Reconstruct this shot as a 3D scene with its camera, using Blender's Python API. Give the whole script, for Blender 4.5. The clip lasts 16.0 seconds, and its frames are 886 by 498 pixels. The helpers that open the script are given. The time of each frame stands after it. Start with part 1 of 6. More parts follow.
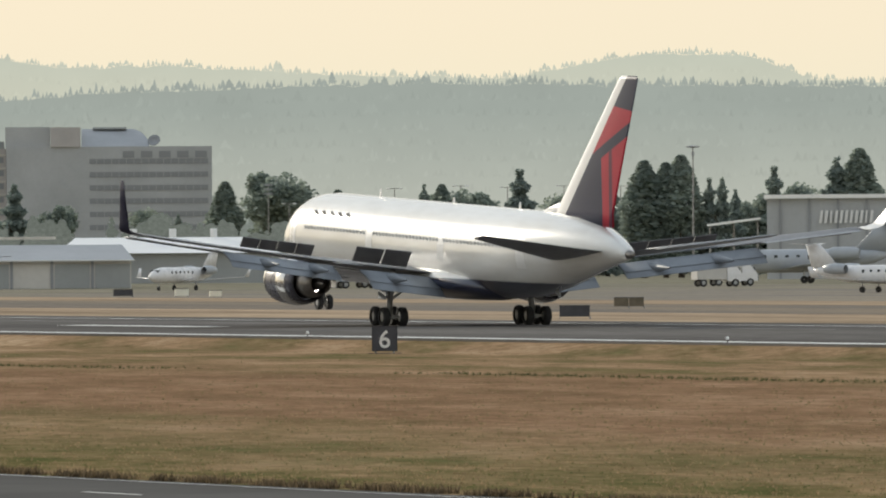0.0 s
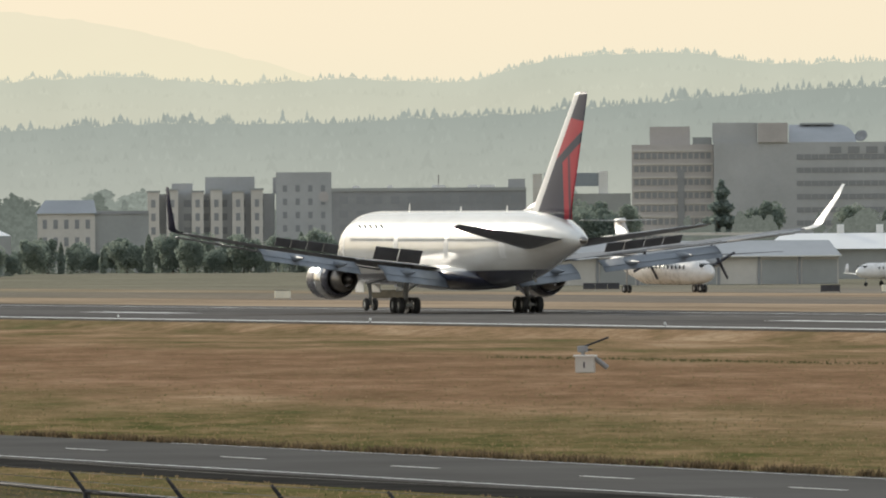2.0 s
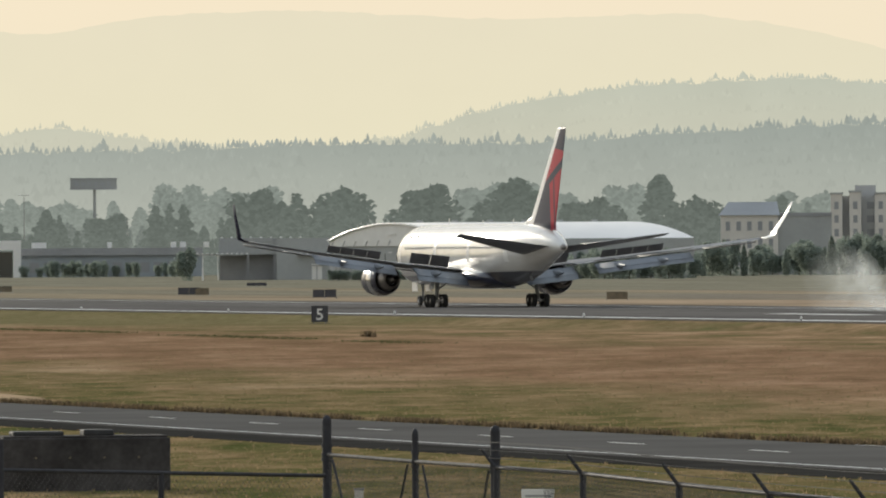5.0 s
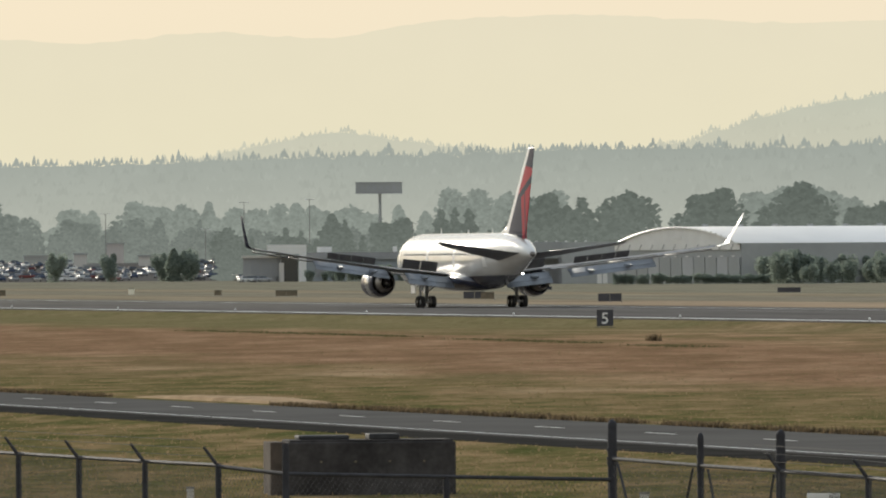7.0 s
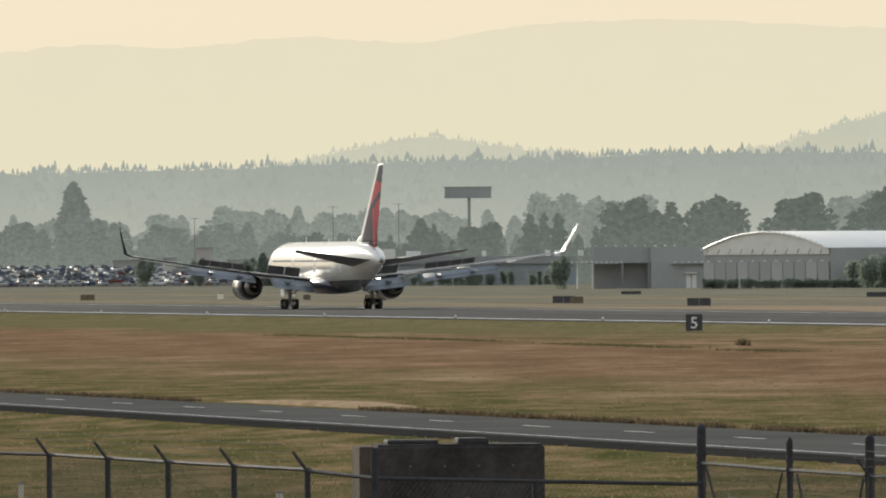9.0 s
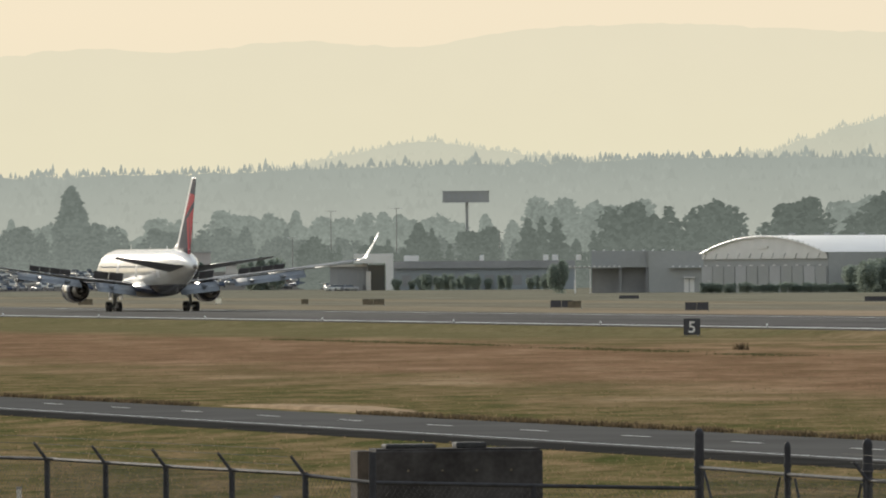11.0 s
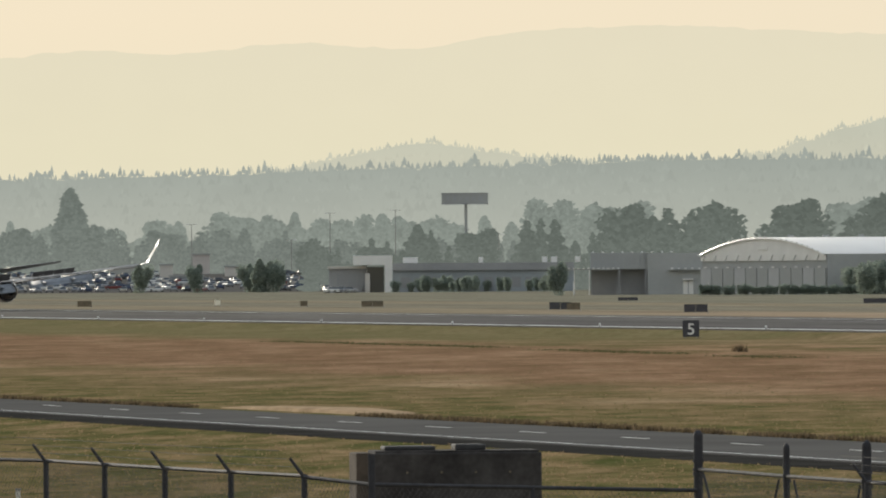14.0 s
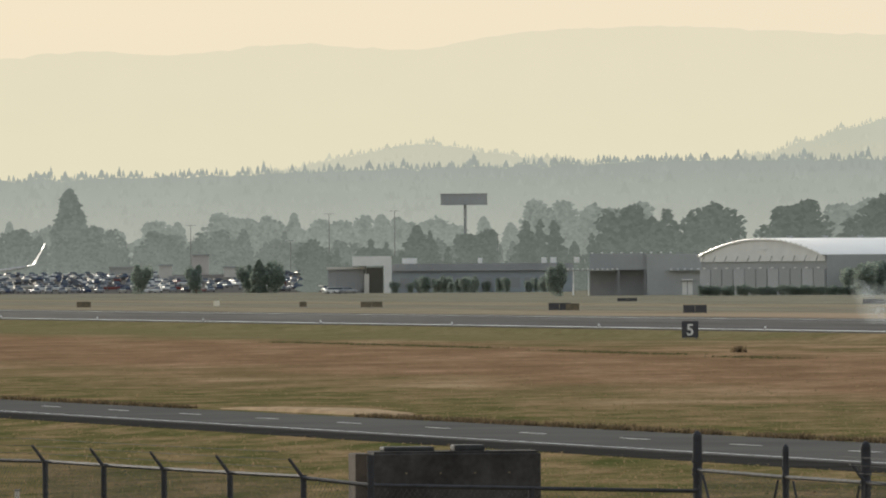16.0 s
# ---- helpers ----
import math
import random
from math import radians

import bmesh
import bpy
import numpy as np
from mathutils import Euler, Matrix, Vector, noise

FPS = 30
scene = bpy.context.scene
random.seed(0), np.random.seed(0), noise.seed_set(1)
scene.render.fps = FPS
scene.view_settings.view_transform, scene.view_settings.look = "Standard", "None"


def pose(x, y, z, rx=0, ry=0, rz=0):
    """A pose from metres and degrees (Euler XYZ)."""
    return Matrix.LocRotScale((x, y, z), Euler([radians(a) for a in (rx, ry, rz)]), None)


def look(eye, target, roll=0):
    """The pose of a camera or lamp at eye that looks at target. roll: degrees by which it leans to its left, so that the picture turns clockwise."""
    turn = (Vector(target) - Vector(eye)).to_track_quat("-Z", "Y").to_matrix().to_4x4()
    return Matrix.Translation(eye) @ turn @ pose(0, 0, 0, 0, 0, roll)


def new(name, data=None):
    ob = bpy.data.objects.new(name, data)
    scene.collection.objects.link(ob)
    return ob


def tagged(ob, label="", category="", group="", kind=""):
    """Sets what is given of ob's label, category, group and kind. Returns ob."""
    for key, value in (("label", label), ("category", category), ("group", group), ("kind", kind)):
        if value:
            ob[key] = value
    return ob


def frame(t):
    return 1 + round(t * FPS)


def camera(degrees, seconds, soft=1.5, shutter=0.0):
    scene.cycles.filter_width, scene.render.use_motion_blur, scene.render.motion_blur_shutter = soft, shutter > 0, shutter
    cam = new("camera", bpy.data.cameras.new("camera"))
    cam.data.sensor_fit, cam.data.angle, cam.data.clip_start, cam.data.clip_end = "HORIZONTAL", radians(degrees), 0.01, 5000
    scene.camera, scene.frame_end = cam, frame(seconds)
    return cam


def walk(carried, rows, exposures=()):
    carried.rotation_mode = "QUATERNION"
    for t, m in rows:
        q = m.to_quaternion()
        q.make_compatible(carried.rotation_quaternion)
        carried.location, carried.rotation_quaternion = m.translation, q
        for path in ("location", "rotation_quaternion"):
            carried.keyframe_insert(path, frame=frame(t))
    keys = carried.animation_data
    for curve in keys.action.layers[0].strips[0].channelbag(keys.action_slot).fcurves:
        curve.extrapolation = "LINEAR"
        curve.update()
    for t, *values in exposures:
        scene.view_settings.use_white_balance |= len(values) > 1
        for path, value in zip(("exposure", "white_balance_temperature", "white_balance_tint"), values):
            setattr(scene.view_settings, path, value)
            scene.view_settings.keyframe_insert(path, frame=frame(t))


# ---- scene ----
from math import sin, cos, tan, pi, hypot

# ---------------------------------------------------------------- camera: one stand, a long lens, a slow pan
EYE_Z = 4.674
cam = camera(4.7023, 16.0, soft=2.0)
PAN = [
    (0.0, 68.1449, -0.0063), (0.5, 69.2281, -0.0034), (1.0, 70.2198, -0.0012), (1.5, 71.111, -0.0042),
    (2.0, 71.8987, -0.0048), (2.5, 72.6233, 0.0001), (3.0, 73.342, 0.0065), (3.5, 73.9946, 0.0109),
    (4.0, 74.5512, 0.0162), (4.5, 75.0689, 0.0206), (5.0, 75.525, 0.0288), (5.2, 75.7005, 0.033),
    (5.8, 76.17, 0.0425), (6.4, 76.60, 0.052), (7.0, 77.04, 0.060), (7.3, 77.226, 0.0640), (7.5, 77.3208, 0.0665), (8.0, 77.4769, 0.0735),
    (8.5, 77.5174, 0.0798), (9.0, 77.5129, 0.0873), (9.2, 77.5120, 0.0900), (10.3, 77.506, 0.1030), (11.3, 77.5009, 0.1120), (11.5, 77.5009, 0.1127), (12.0, 77.5009, 0.1151),
    (12.5, 77.4994, 0.1163), (13.0, 77.4994, 0.1172), (13.5, 77.4979, 0.1187), (14.0, 77.4964, 0.1202),
    (14.5, 77.4964, 0.1205), (15.0, 77.4943, 0.1220), (15.5, 77.4934, 0.1224), (16.0, 77.4919, 0.124)]
walk(cam, [(t, pose(0, 0, EYE_Z, 90 + p, 0.3886, y)) for t, y, p in PAN], exposures=[(0.0, 0.14), (2.6, 0.14), (4.4, 0.05), (8.0, 0.03), (16.0, 0.0)])

# ---------------------------------------------------------------- light
SUN_YAW, SUN_EL = 102.0, 16.3
world = bpy.data.worlds.new("world")
scene.world = world
world.use_nodes = True
wn, wl = world.node_tree.nodes, world.node_tree.links
wn.clear()
w_out = wn.new("ShaderNodeOutputWorld")
w_bg = wn.new("ShaderNodeBackground")
w_sky = wn.new("ShaderNodeTexSky")
w_sky.sky_type, w_sky.sun_disc = "NISHITA", False
w_sky.sun_elevation, w_sky.sun_rotation = radians(SUN_EL), radians(-SUN_YAW)
w_sky.dust_density, w_sky.air_density = 4.0, 1.0
w_co = wn.new("ShaderNodeTexCoord")
w_sep = wn.new("ShaderNodeSeparateXYZ")
w_ramp = wn.new("ShaderNodeValToRGB")
wl.new(w_co.outputs["Generated"], w_sep.inputs[0])
wl.new(w_sep.outputs["Z"], w_ramp.inputs[0])
for e, (at_z, colour) in zip((w_ramp.color_ramp.elements[0], w_ramp.color_ramp.elements[1]), ((0.0, (0.76, 0.70, 0.49, 1)), (1.0, (0.44, 0.52, 0.61, 1)))):
    e.position, e.color = at_z, colour
for at_z, colour in ((0.010, (0.795, 0.73, 0.55, 1)), (0.022, (0.835, 0.735, 0.555, 1)), (0.06, (0.72, 0.68, 0.57, 1)), (0.16, (0.64, 0.65, 0.62, 1)), (0.40, (0.58, 0.63, 0.67, 1))):
    e = w_ramp.color_ramp.elements.new(at_z)
    e.color = colour
w_mix = wn.new("ShaderNodeMix")
w_mix.data_type, w_mix.blend_type = "RGBA", "ADD"
w_mix.inputs[0].default_value = 0.006
wl.new(w_ramp.outputs[0], w_mix.inputs[6])
wl.new(w_sky.outputs[0], w_mix.inputs[7])
wl.new(w_mix.outputs[2], w_bg.inputs["Color"])
w_bg.inputs["Strength"].default_value = 1.0
wl.new(w_bg.outputs[0], w_out.inputs[0])

sun = new("sun", bpy.data.lights.new("sun", "SUN"))
sun.data.energy, sun.data.angle, sun.data.color = 2.75, radians(0.6), (1.0, 0.92, 0.78)
sun.matrix_world = look((0, 0, 0), (sin(radians(SUN_YAW)) * cos(radians(SUN_EL)), -cos(radians(SUN_YAW)) * cos(radians(SUN_EL)), -sin(radians(SUN_EL))))


# ---------------------------------------------------------------- materials
def tree_of(name):
    m = bpy.data.materials.new(name)
    m.use_nodes = True
    nt = m.node_tree
    return m, nt, nt.nodes["Principled BSDF"]


def noise_tex(nt, scale, detail=4.0, coord="Object", stretch=None, rough=0.55, turn=0):
    co = nt.nodes.new("ShaderNodeTexCoord")
    n = nt.nodes.new("ShaderNodeTexNoise")
    n.inputs["Scale"].default_value, n.inputs["Detail"].default_value, n.inputs["Roughness"].default_value = scale, detail, rough
    if stretch:
        mp = nt.nodes.new("ShaderNodeMapping")
        if turn:
            # first turned about z, then stretched
            mp.vector_type = "TEXTURE"
            mp.inputs["Rotation"].default_value = (0, 0, radians(turn))
            stretch = [1 / v for v in stretch]
        mp.inputs["Scale"].default_value = stretch
        nt.links.new(co.outputs[coord], mp.inputs[0])
        nt.links.new(mp.outputs[0], n.inputs["Vector"])
    else:
        nt.links.new(co.outputs[coord], n.inputs["Vector"])
    return n.outputs["Fac"]


def ramp(nt, fac, stops):
    r = nt.nodes.new("ShaderNodeValToRGB")
    els = r.color_ramp.elements
    els[0].position, els[0].color = stops[0][0], (*stops[0][1], 1)
    els[1].position, els[1].color = stops[-1][0], (*stops[-1][1], 1)
    for p, c in stops[1:-1]:
        els.new(p).color = (*c, 1)
    nt.links.new(fac, r.inputs[0])
    return r.outputs[0]


def mixed(nt, fac, a, b, mode="MIX"):
    n = nt.nodes.new("ShaderNodeMix")
    n.data_type, n.blend_type = "RGBA", mode
    for sock, v in ((n.inputs[0], fac), (n.inputs[6], a), (n.inputs[7], b)):
        if hasattr(v, "is_linked"):
            nt.links.new(v, sock)
        elif isinstance(v, tuple):
            sock.default_value = (*v, 1)
        else:
            sock.default_value = v
    return n.outputs[2]


def math_node(nt, op, a, b=0.0):
    n = nt.nodes.new("ShaderNodeMath")
    n.operation = op
    for sock, v in ((n.inputs[0], a), (n.inputs[1], b)):
        if hasattr(v, "is_linked"):
            nt.links.new(v, sock)
        else:
            sock.default_value = v
    return n.outputs[0]


def surface(name, colour, vary=0.25, scale=1.0, fine=12.0, rough=0.7, metal=0.0, bump=0.0, coord="Object", per_object=0.0, spec=0.5):
    """A paint, stone or metal with stains at one scale and grain at a finer one."""
    m, nt, b = tree_of(name)
    dark = tuple(c * (1 - vary) for c in colour)
    light = tuple(min(1, c * (1 + vary * 0.7)) for c in colour)
    big = ramp(nt, noise_tex(nt, scale, 3, coord), ((0.3, dark), (0.7, light)))
    grain = ramp(nt, noise_tex(nt, scale * fine, 5, coord), ((0.3, (1 - vary * 0.5,) * 3), (0.7, (1, 1, 1))))
    col = mixed(nt, 1.0, big, grain, "MULTIPLY")
    if per_object:
        oi = nt.nodes.new("ShaderNodeObjectInfo")
        col = mixed(nt, 1.0, col, ramp(nt, oi.outputs["Random"], ((0.0, (1 - per_object,) * 3), (1.0, (1, 1, 1)))), "MULTIPLY")
    nt.links.new(col, b.inputs["Base Color"])
    r = math_node(nt, "MULTIPLY_ADD", noise_tex(nt, scale * 3, 3, coord), 0.25)
    r.node.inputs[2].default_value = rough - 0.12
    nt.links.new(r, b.inputs["Roughness"])
    b.inputs["Metallic"].default_value = metal
    b.inputs["Specular IOR Level"].default_value = spec
    if bump:
        bn = nt.nodes.new("ShaderNodeBump")
        bn.inputs["Strength"].default_value, bn.inputs["Distance"].default_value = bump, 0.02
        nt.links.new(noise_tex(nt, scale * fine, 5, coord), bn.inputs["Height"])
        nt.links.new(bn.outputs[0], b.inputs["Normal"])
    return m


MOWN = 161      # the way that the tussocks and mowing swathes lie


def grass_ground():
    m, nt, b = tree_of("grass_ground")
    patches = ramp(nt, noise_tex(nt, 0.06, 7, stretch=(0.6, 2.0, 1), rough=0.66, turn=MOWN), ((0.34, (0.175, 0.165, 0.075)), (0.45, (0.27, 0.20, 0.108)), (0.55, (0.41, 0.275, 0.165)), (0.68, (0.58, 0.42, 0.27))))
    # greener strip beside the road
    co = nt.nodes.new("ShaderNodeTexCoord")
    sep = nt.nodes.new("ShaderNodeSeparateXYZ")
    nt.links.new(co.outputs["Object"], sep.inputs[0])
    edge = math_node(nt, "MULTIPLY_ADD", noise_tex(nt, 0.05, 4, stretch=(0.5, 2.0, 1), turn=MOWN), 60.0)
    nt.links.new(sep.outputs["Y"], edge.node.inputs[2])
    green = ramp(nt, math_node(nt, "DIVIDE", edge, 200.0), ((0.55, (1, 1, 1)), (0.69, (0, 0, 0))))
    green_col = ramp(nt, noise_tex(nt, 0.25, 6, stretch=(0.5, 1.8, 1), turn=MOWN), ((0.35, (0.12, 0.13, 0.048)), (0.5, (0.22, 0.18, 0.083)), (0.66, (0.38, 0.27, 0.15))))
    # redder, closely mown band in the middle of the infield
    wob = math_node(nt, "MULTIPLY_ADD", noise_tex(nt, 0.03, 5, stretch=(0.5, 3.0, 1), turn=MOWN), 46.0)
    nt.links.new(sep.outputs["Y"], wob.node.inputs[2])
    band = ramp(nt, math_node(nt, "DIVIDE", wob, 300.0), ((0.41, (0, 0, 0)), (0.455, (0.85, 0.85, 0.85)), (0.585, (0.85, 0.85, 0.85)), (0.64, (0, 0, 0))))
    brown = ramp(nt, noise_tex(nt, 0.11, 7, stretch=(0.4, 1.5, 1), rough=0.66, turn=MOWN), ((0.34, (0.225, 0.145, 0.085)), (0.5, (0.335, 0.205, 0.125)), (0.66, (0.47, 0.31, 0.20))))
    patches = mixed(nt, band, patches, brown)
    # greener ground towards the far end
    far = math_node(nt, "MULTIPLY_ADD", noise_tex(nt, 0.02, 4, stretch=(0.5, 1.6, 1)), -320.0)
    nt.links.new(sep.outputs["X"], far.node.inputs[2])
    lush = ramp(nt, math_node(nt, "DIVIDE", far, -2000.0), ((0.42, (0, 0, 0)), (0.50, (1, 1, 1))))
    rim = ramp(nt, math_node(nt, "DIVIDE", wob, 300.0), ((0.60, (0, 0, 0)), (0.66, (0.8, 0.8, 0.8))))
    patches = mixed(nt, mixed(nt, 1.0, lush, rim, "MULTIPLY"), patches, (0.235, 0.215, 0.11))
    col = mixed(nt, green, patches, green_col)
    mott = ramp(nt, noise_tex(nt, 1.3, 8, stretch=(0.5, 1.0, 1), rough=0.75, turn=MOWN), ((0.33, (0.51, 0.49, 0.455)), (0.62, (0.90, 0.885, 0.87))))
    col = mixed(nt, 1.0, col, mott, "MULTIPLY")
    nt.links.new(col, b.inputs["Base Color"])
    b.inputs["Roughness"].default_value, b.inputs["Specular IOR Level"].default_value = 0.95, 0.0
    bn = nt.nodes.new("ShaderNodeBump")
    bn.inputs["Strength"].default_value, bn.inputs["Distance"].default_value = 0.6, 0.12
    nt.links.new(noise_tex(nt, 3.0, 6), bn.inputs["Height"])
    nt.links.new(bn.outputs[0], b.inputs["Normal"])
    return m


def field_strip(name, dark, light, weedy):
    """Ground along and across the runway: patchy near its threshold, olive weeds towards the far end; the runway
    asphalt just turns paler.
    """
    m, nt, b = tree_of(name)
    patchy = ramp(nt, noise_tex(nt, 0.035, 6, stretch=(0.35, 2.2, 1), rough=0.65), ((0.36, dark), (0.64, light)))
    sep = object_xyz(nt)
    reach = math_node(nt, "MULTIPLY_ADD", noise_tex(nt, 0.012, 4, stretch=(0.5, 4.0, 1)), -700.0)
    nt.links.new(sep.outputs["X"], reach.node.inputs[2])
    fac = ramp(nt, math_node(nt, "DIVIDE", reach, -2400.0), ((0.56, (0, 0, 0)), (0.66, (0.85, 0.85, 0.85))))
    weeds = ramp(nt, noise_tex(nt, 0.05, 6, stretch=(0.3, 2.0, 1), rough=0.7), ((0.35, tuple(c * 0.72 for c in weedy)), (0.65, tuple(c * 1.22 for c in weedy))))
    col = mixed(nt, fac, patchy, weeds)
    grit = ramp(nt, noise_tex(nt, 0.6, 6, stretch=(0.5, 1.0, 1), rough=0.7), ((0.33, (0.72, 0.71, 0.69)), (0.62, (1, 1, 1))))
    nt.links.new(mixed(nt, 1.0, col, grit, "MULTIPLY"), b.inputs["Base Color"])
    b.inputs["Roughness"].default_value, b.inputs["Specular IOR Level"].default_value = 0.95, 0.0
    return m


def object_xyz(nt):
    co = nt.nodes.new("ShaderNodeTexCoord")
    sep = nt.nodes.new("ShaderNodeSeparateXYZ")
    nt.links.new(co.outputs["Object"], sep.inputs[0])
    return sep


def foliage(name, dark, light):
    m, nt, b = tree_of(name)
    g = nt.nodes.new("ShaderNodeNewGeometry")
    oi = nt.nodes.new("ShaderNodeObjectInfo")
    col = ramp(nt, g.outputs["Random Per Island"], ((0.0, dark), (1.0, light)))
    col = mixed(nt, 1.0, col, ramp(nt, oi.outputs["Random"], ((0.0, (0.75, 0.78, 0.8)), (1.0, (1, 1, 1)))), "MULTIPLY")
    nt.links.new(col, b.inputs["Base Color"])
    b.inputs["Roughness"].default_value, b.inputs["Specular IOR Level"].default_value = 0.8, 0.15
    tr = nt.nodes.new("ShaderNodeBsdfTranslucent")
    nt.links.new(col, tr.inputs[0])
    mx = nt.nodes.new("ShaderNodeMixShader")
    mx.inputs[0].default_value = 0.5
    nt.links.new(b.outputs[0], mx.inputs[1])
    nt.links.new(tr.outputs[0], mx.inputs[2])
    nt.links.new(mx.outputs[0], nt.nodes["Material Output"].inputs[0])
    return m


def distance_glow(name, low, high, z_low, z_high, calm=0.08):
    """The far hills and woods are a glowing backdrop: haze painted into the emission, pale below, deeper towards the
    crest.
    """
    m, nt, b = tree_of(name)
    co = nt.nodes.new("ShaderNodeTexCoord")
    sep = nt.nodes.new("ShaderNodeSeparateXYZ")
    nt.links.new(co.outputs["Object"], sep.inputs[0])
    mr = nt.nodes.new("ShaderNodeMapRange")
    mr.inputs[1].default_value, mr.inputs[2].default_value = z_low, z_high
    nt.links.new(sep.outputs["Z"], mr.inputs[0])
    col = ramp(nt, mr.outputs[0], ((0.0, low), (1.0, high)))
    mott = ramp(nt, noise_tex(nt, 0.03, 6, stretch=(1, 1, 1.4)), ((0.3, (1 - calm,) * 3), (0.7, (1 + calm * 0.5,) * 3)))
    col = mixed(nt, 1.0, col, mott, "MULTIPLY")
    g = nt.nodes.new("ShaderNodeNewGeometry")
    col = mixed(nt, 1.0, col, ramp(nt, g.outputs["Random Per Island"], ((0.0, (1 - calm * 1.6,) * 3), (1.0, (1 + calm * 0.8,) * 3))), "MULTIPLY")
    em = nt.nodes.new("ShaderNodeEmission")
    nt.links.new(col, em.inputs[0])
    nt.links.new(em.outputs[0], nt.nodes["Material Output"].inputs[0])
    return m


def glass(name, colour=(0.03, 0.04, 0.05), rough=0.08):
    m, nt, b = tree_of(name)
    b.inputs["Base Color"].default_value = (*colour, 1)
    b.inputs["Roughness"].default_value = rough
    b.inputs["Specular IOR Level"].default_value = 0.8
    return m


M_GRASS = grass_ground()
# third colour: the runway is a paler grey towards its far end
M_ASPHALT = field_strip("runway_asphalt", (0.145, 0.134, 0.124), (0.205, 0.19, 0.175), (0.225, 0.207, 0.180))
M_ROAD = surface("road_asphalt", (0.135, 0.127, 0.117), 0.15, 0.15, 30, 0.8, bump=0.2, spec=0.0)
M_SHOULDER = surface("road_shoulder", (0.05, 0.047, 0.042), 0.3, 0.4, 12, 0.9, bump=0.3, spec=0.0)
M_TAXI = field_strip("taxiway_asphalt", (0.21, 0.19, 0.17), (0.32, 0.26, 0.195), (0.285, 0.255, 0.185))
M_APRON = field_strip("apron_concrete", (0.25, 0.23, 0.205), (0.35, 0.30, 0.235), (0.27, 0.25, 0.18))
M_LINE = surface("line_paint", (0.80, 0.79, 0.74), 0.15, 0.2, 20, 0.6, spec=0.0)
M_DRYGRASS = field_strip("dry_grass", (0.30, 0.225, 0.155), (0.54, 0.41, 0.285), (0.31, 0.265, 0.185))
M_LINEWORN = surface("worn_line_paint", (0.30, 0.29, 0.27), 0.3, 0.2, 20, 0.7, spec=0.0)
M_WHITE = surface("white_paint", (0.78, 0.77, 0.74), 0.06, 0.3, 15, 0.4)
M_CREAM = surface("cream_render", (0.63, 0.60, 0.55), 0.12, 0.1, 15, 0.85)
M_BRICK = surface("brown_brickwork", (0.53, 0.495, 0.475), 0.12, 0.08, 20, 0.85)
M_BRICK_DK = surface("grey_brown_cladding", (0.47, 0.475, 0.475), 0.12, 0.08, 20, 0.85)
M_GREYWALL = surface("grey_metal_wall", (0.38, 0.39, 0.38), 0.12, 0.1, 15, 0.7)
M_GREYDK = surface("dark_grey_wall", (0.33, 0.335, 0.34), 0.15, 0.1, 15, 0.8)
M_BLUEWALL = surface("blue_grey_wall", (0.31, 0.345, 0.37), 0.15, 0.1, 15, 0.75)
M_ROOFGREY = surface("grey_roof_sheet", (0.38, 0.39, 0.40), 0.12, 0.1, 15, 0.55, metal=0.0)
M_ROOFSHINE = surface("bright_white_roof", (0.93, 0.91, 0.87), 0.04, 0.1, 15, 0.42, spec=0.9)
# one concrete in two tones: sunlit side painted paler, shaded front darker
M_CONCRETE_SUNLIT = surface("sunlit_tone_concrete", (0.105, 0.085, 0.07), 0.35, 1.2, 8, 0.9, bump=0.5, spec=0.1)
M_CONCRETE = surface("weathered_concrete", (0.072, 0.066, 0.064), 0.45, 1.2, 8, 0.9, bump=0.5, spec=0.1)
M_DARKMETAL = surface("dark_steel", (0.045, 0.045, 0.055), 0.3, 3.0, 8, 0.5, metal=0.4)
M_GALV = surface("galvanised_steel", (0.34, 0.33, 0.32), 0.25, 4.0, 8, 0.5, metal=0.6)
M_SIGNBLK = surface("black_sign_face", (0.05, 0.05, 0.06), 0.2, 2.0, 8, 0.5)
M_SIGNBRN = surface("weathered_sign_back", (0.16, 0.13, 0.085), 0.25, 2.0, 8, 0.7)
M_RUBBER = surface("tyre_rubber", (0.042, 0.041, 0.041), 0.3, 3.0, 8, 0.8)
M_GLASS = glass("dark_glass")
M_GLASSB = glass("building_glass", (0.25, 0.26, 0.27), 0.35)
M_CONIFER = foliage("conifer_leaves", (0.23, 0.275, 0.25), (0.36, 0.41, 0.365))
M_BROAD = foliage("broadleaf_leaves", (0.25, 0.295, 0.255), (0.40, 0.445, 0.37))
M_BARK = surface("bark", (0.12, 0.095, 0.07), 0.3, 1.0, 8, 0.9)
M_TUFT = foliage("grass_blades", (0.20, 0.145, 0.08), (0.42, 0.30, 0.175))
M_TUFTG = foliage("green_grass_blades", (0.10, 0.11, 0.04), (0.27, 0.24, 0.105))
M_WEED = foliage("brown_weeds", (0.10, 0.075, 0.045), (0.27, 0.19, 0.11))
M_WEEDG = foliage("dark_green_weeds", (0.07, 0.075, 0.03), (0.20, 0.175, 0.085))


# ---------------------------------------------------------------- mesh helpers
def polar(bearing, dist):
    b = radians(bearing)
    return -dist * sin(b), dist * cos(b)


def facing(bearing, dist, z=0.0, turn=0.0):
    """Pose whose x runs to the right and y away, as seen from the camera's stand."""
    x, y = polar(bearing, dist)
    return pose(x, y, z, 0, 0, bearing + turn)


def mesh_from(bm, name):
    me = bpy.data.meshes.new(name)
    bm.to_mesh(me)
    bm.free()
    return me


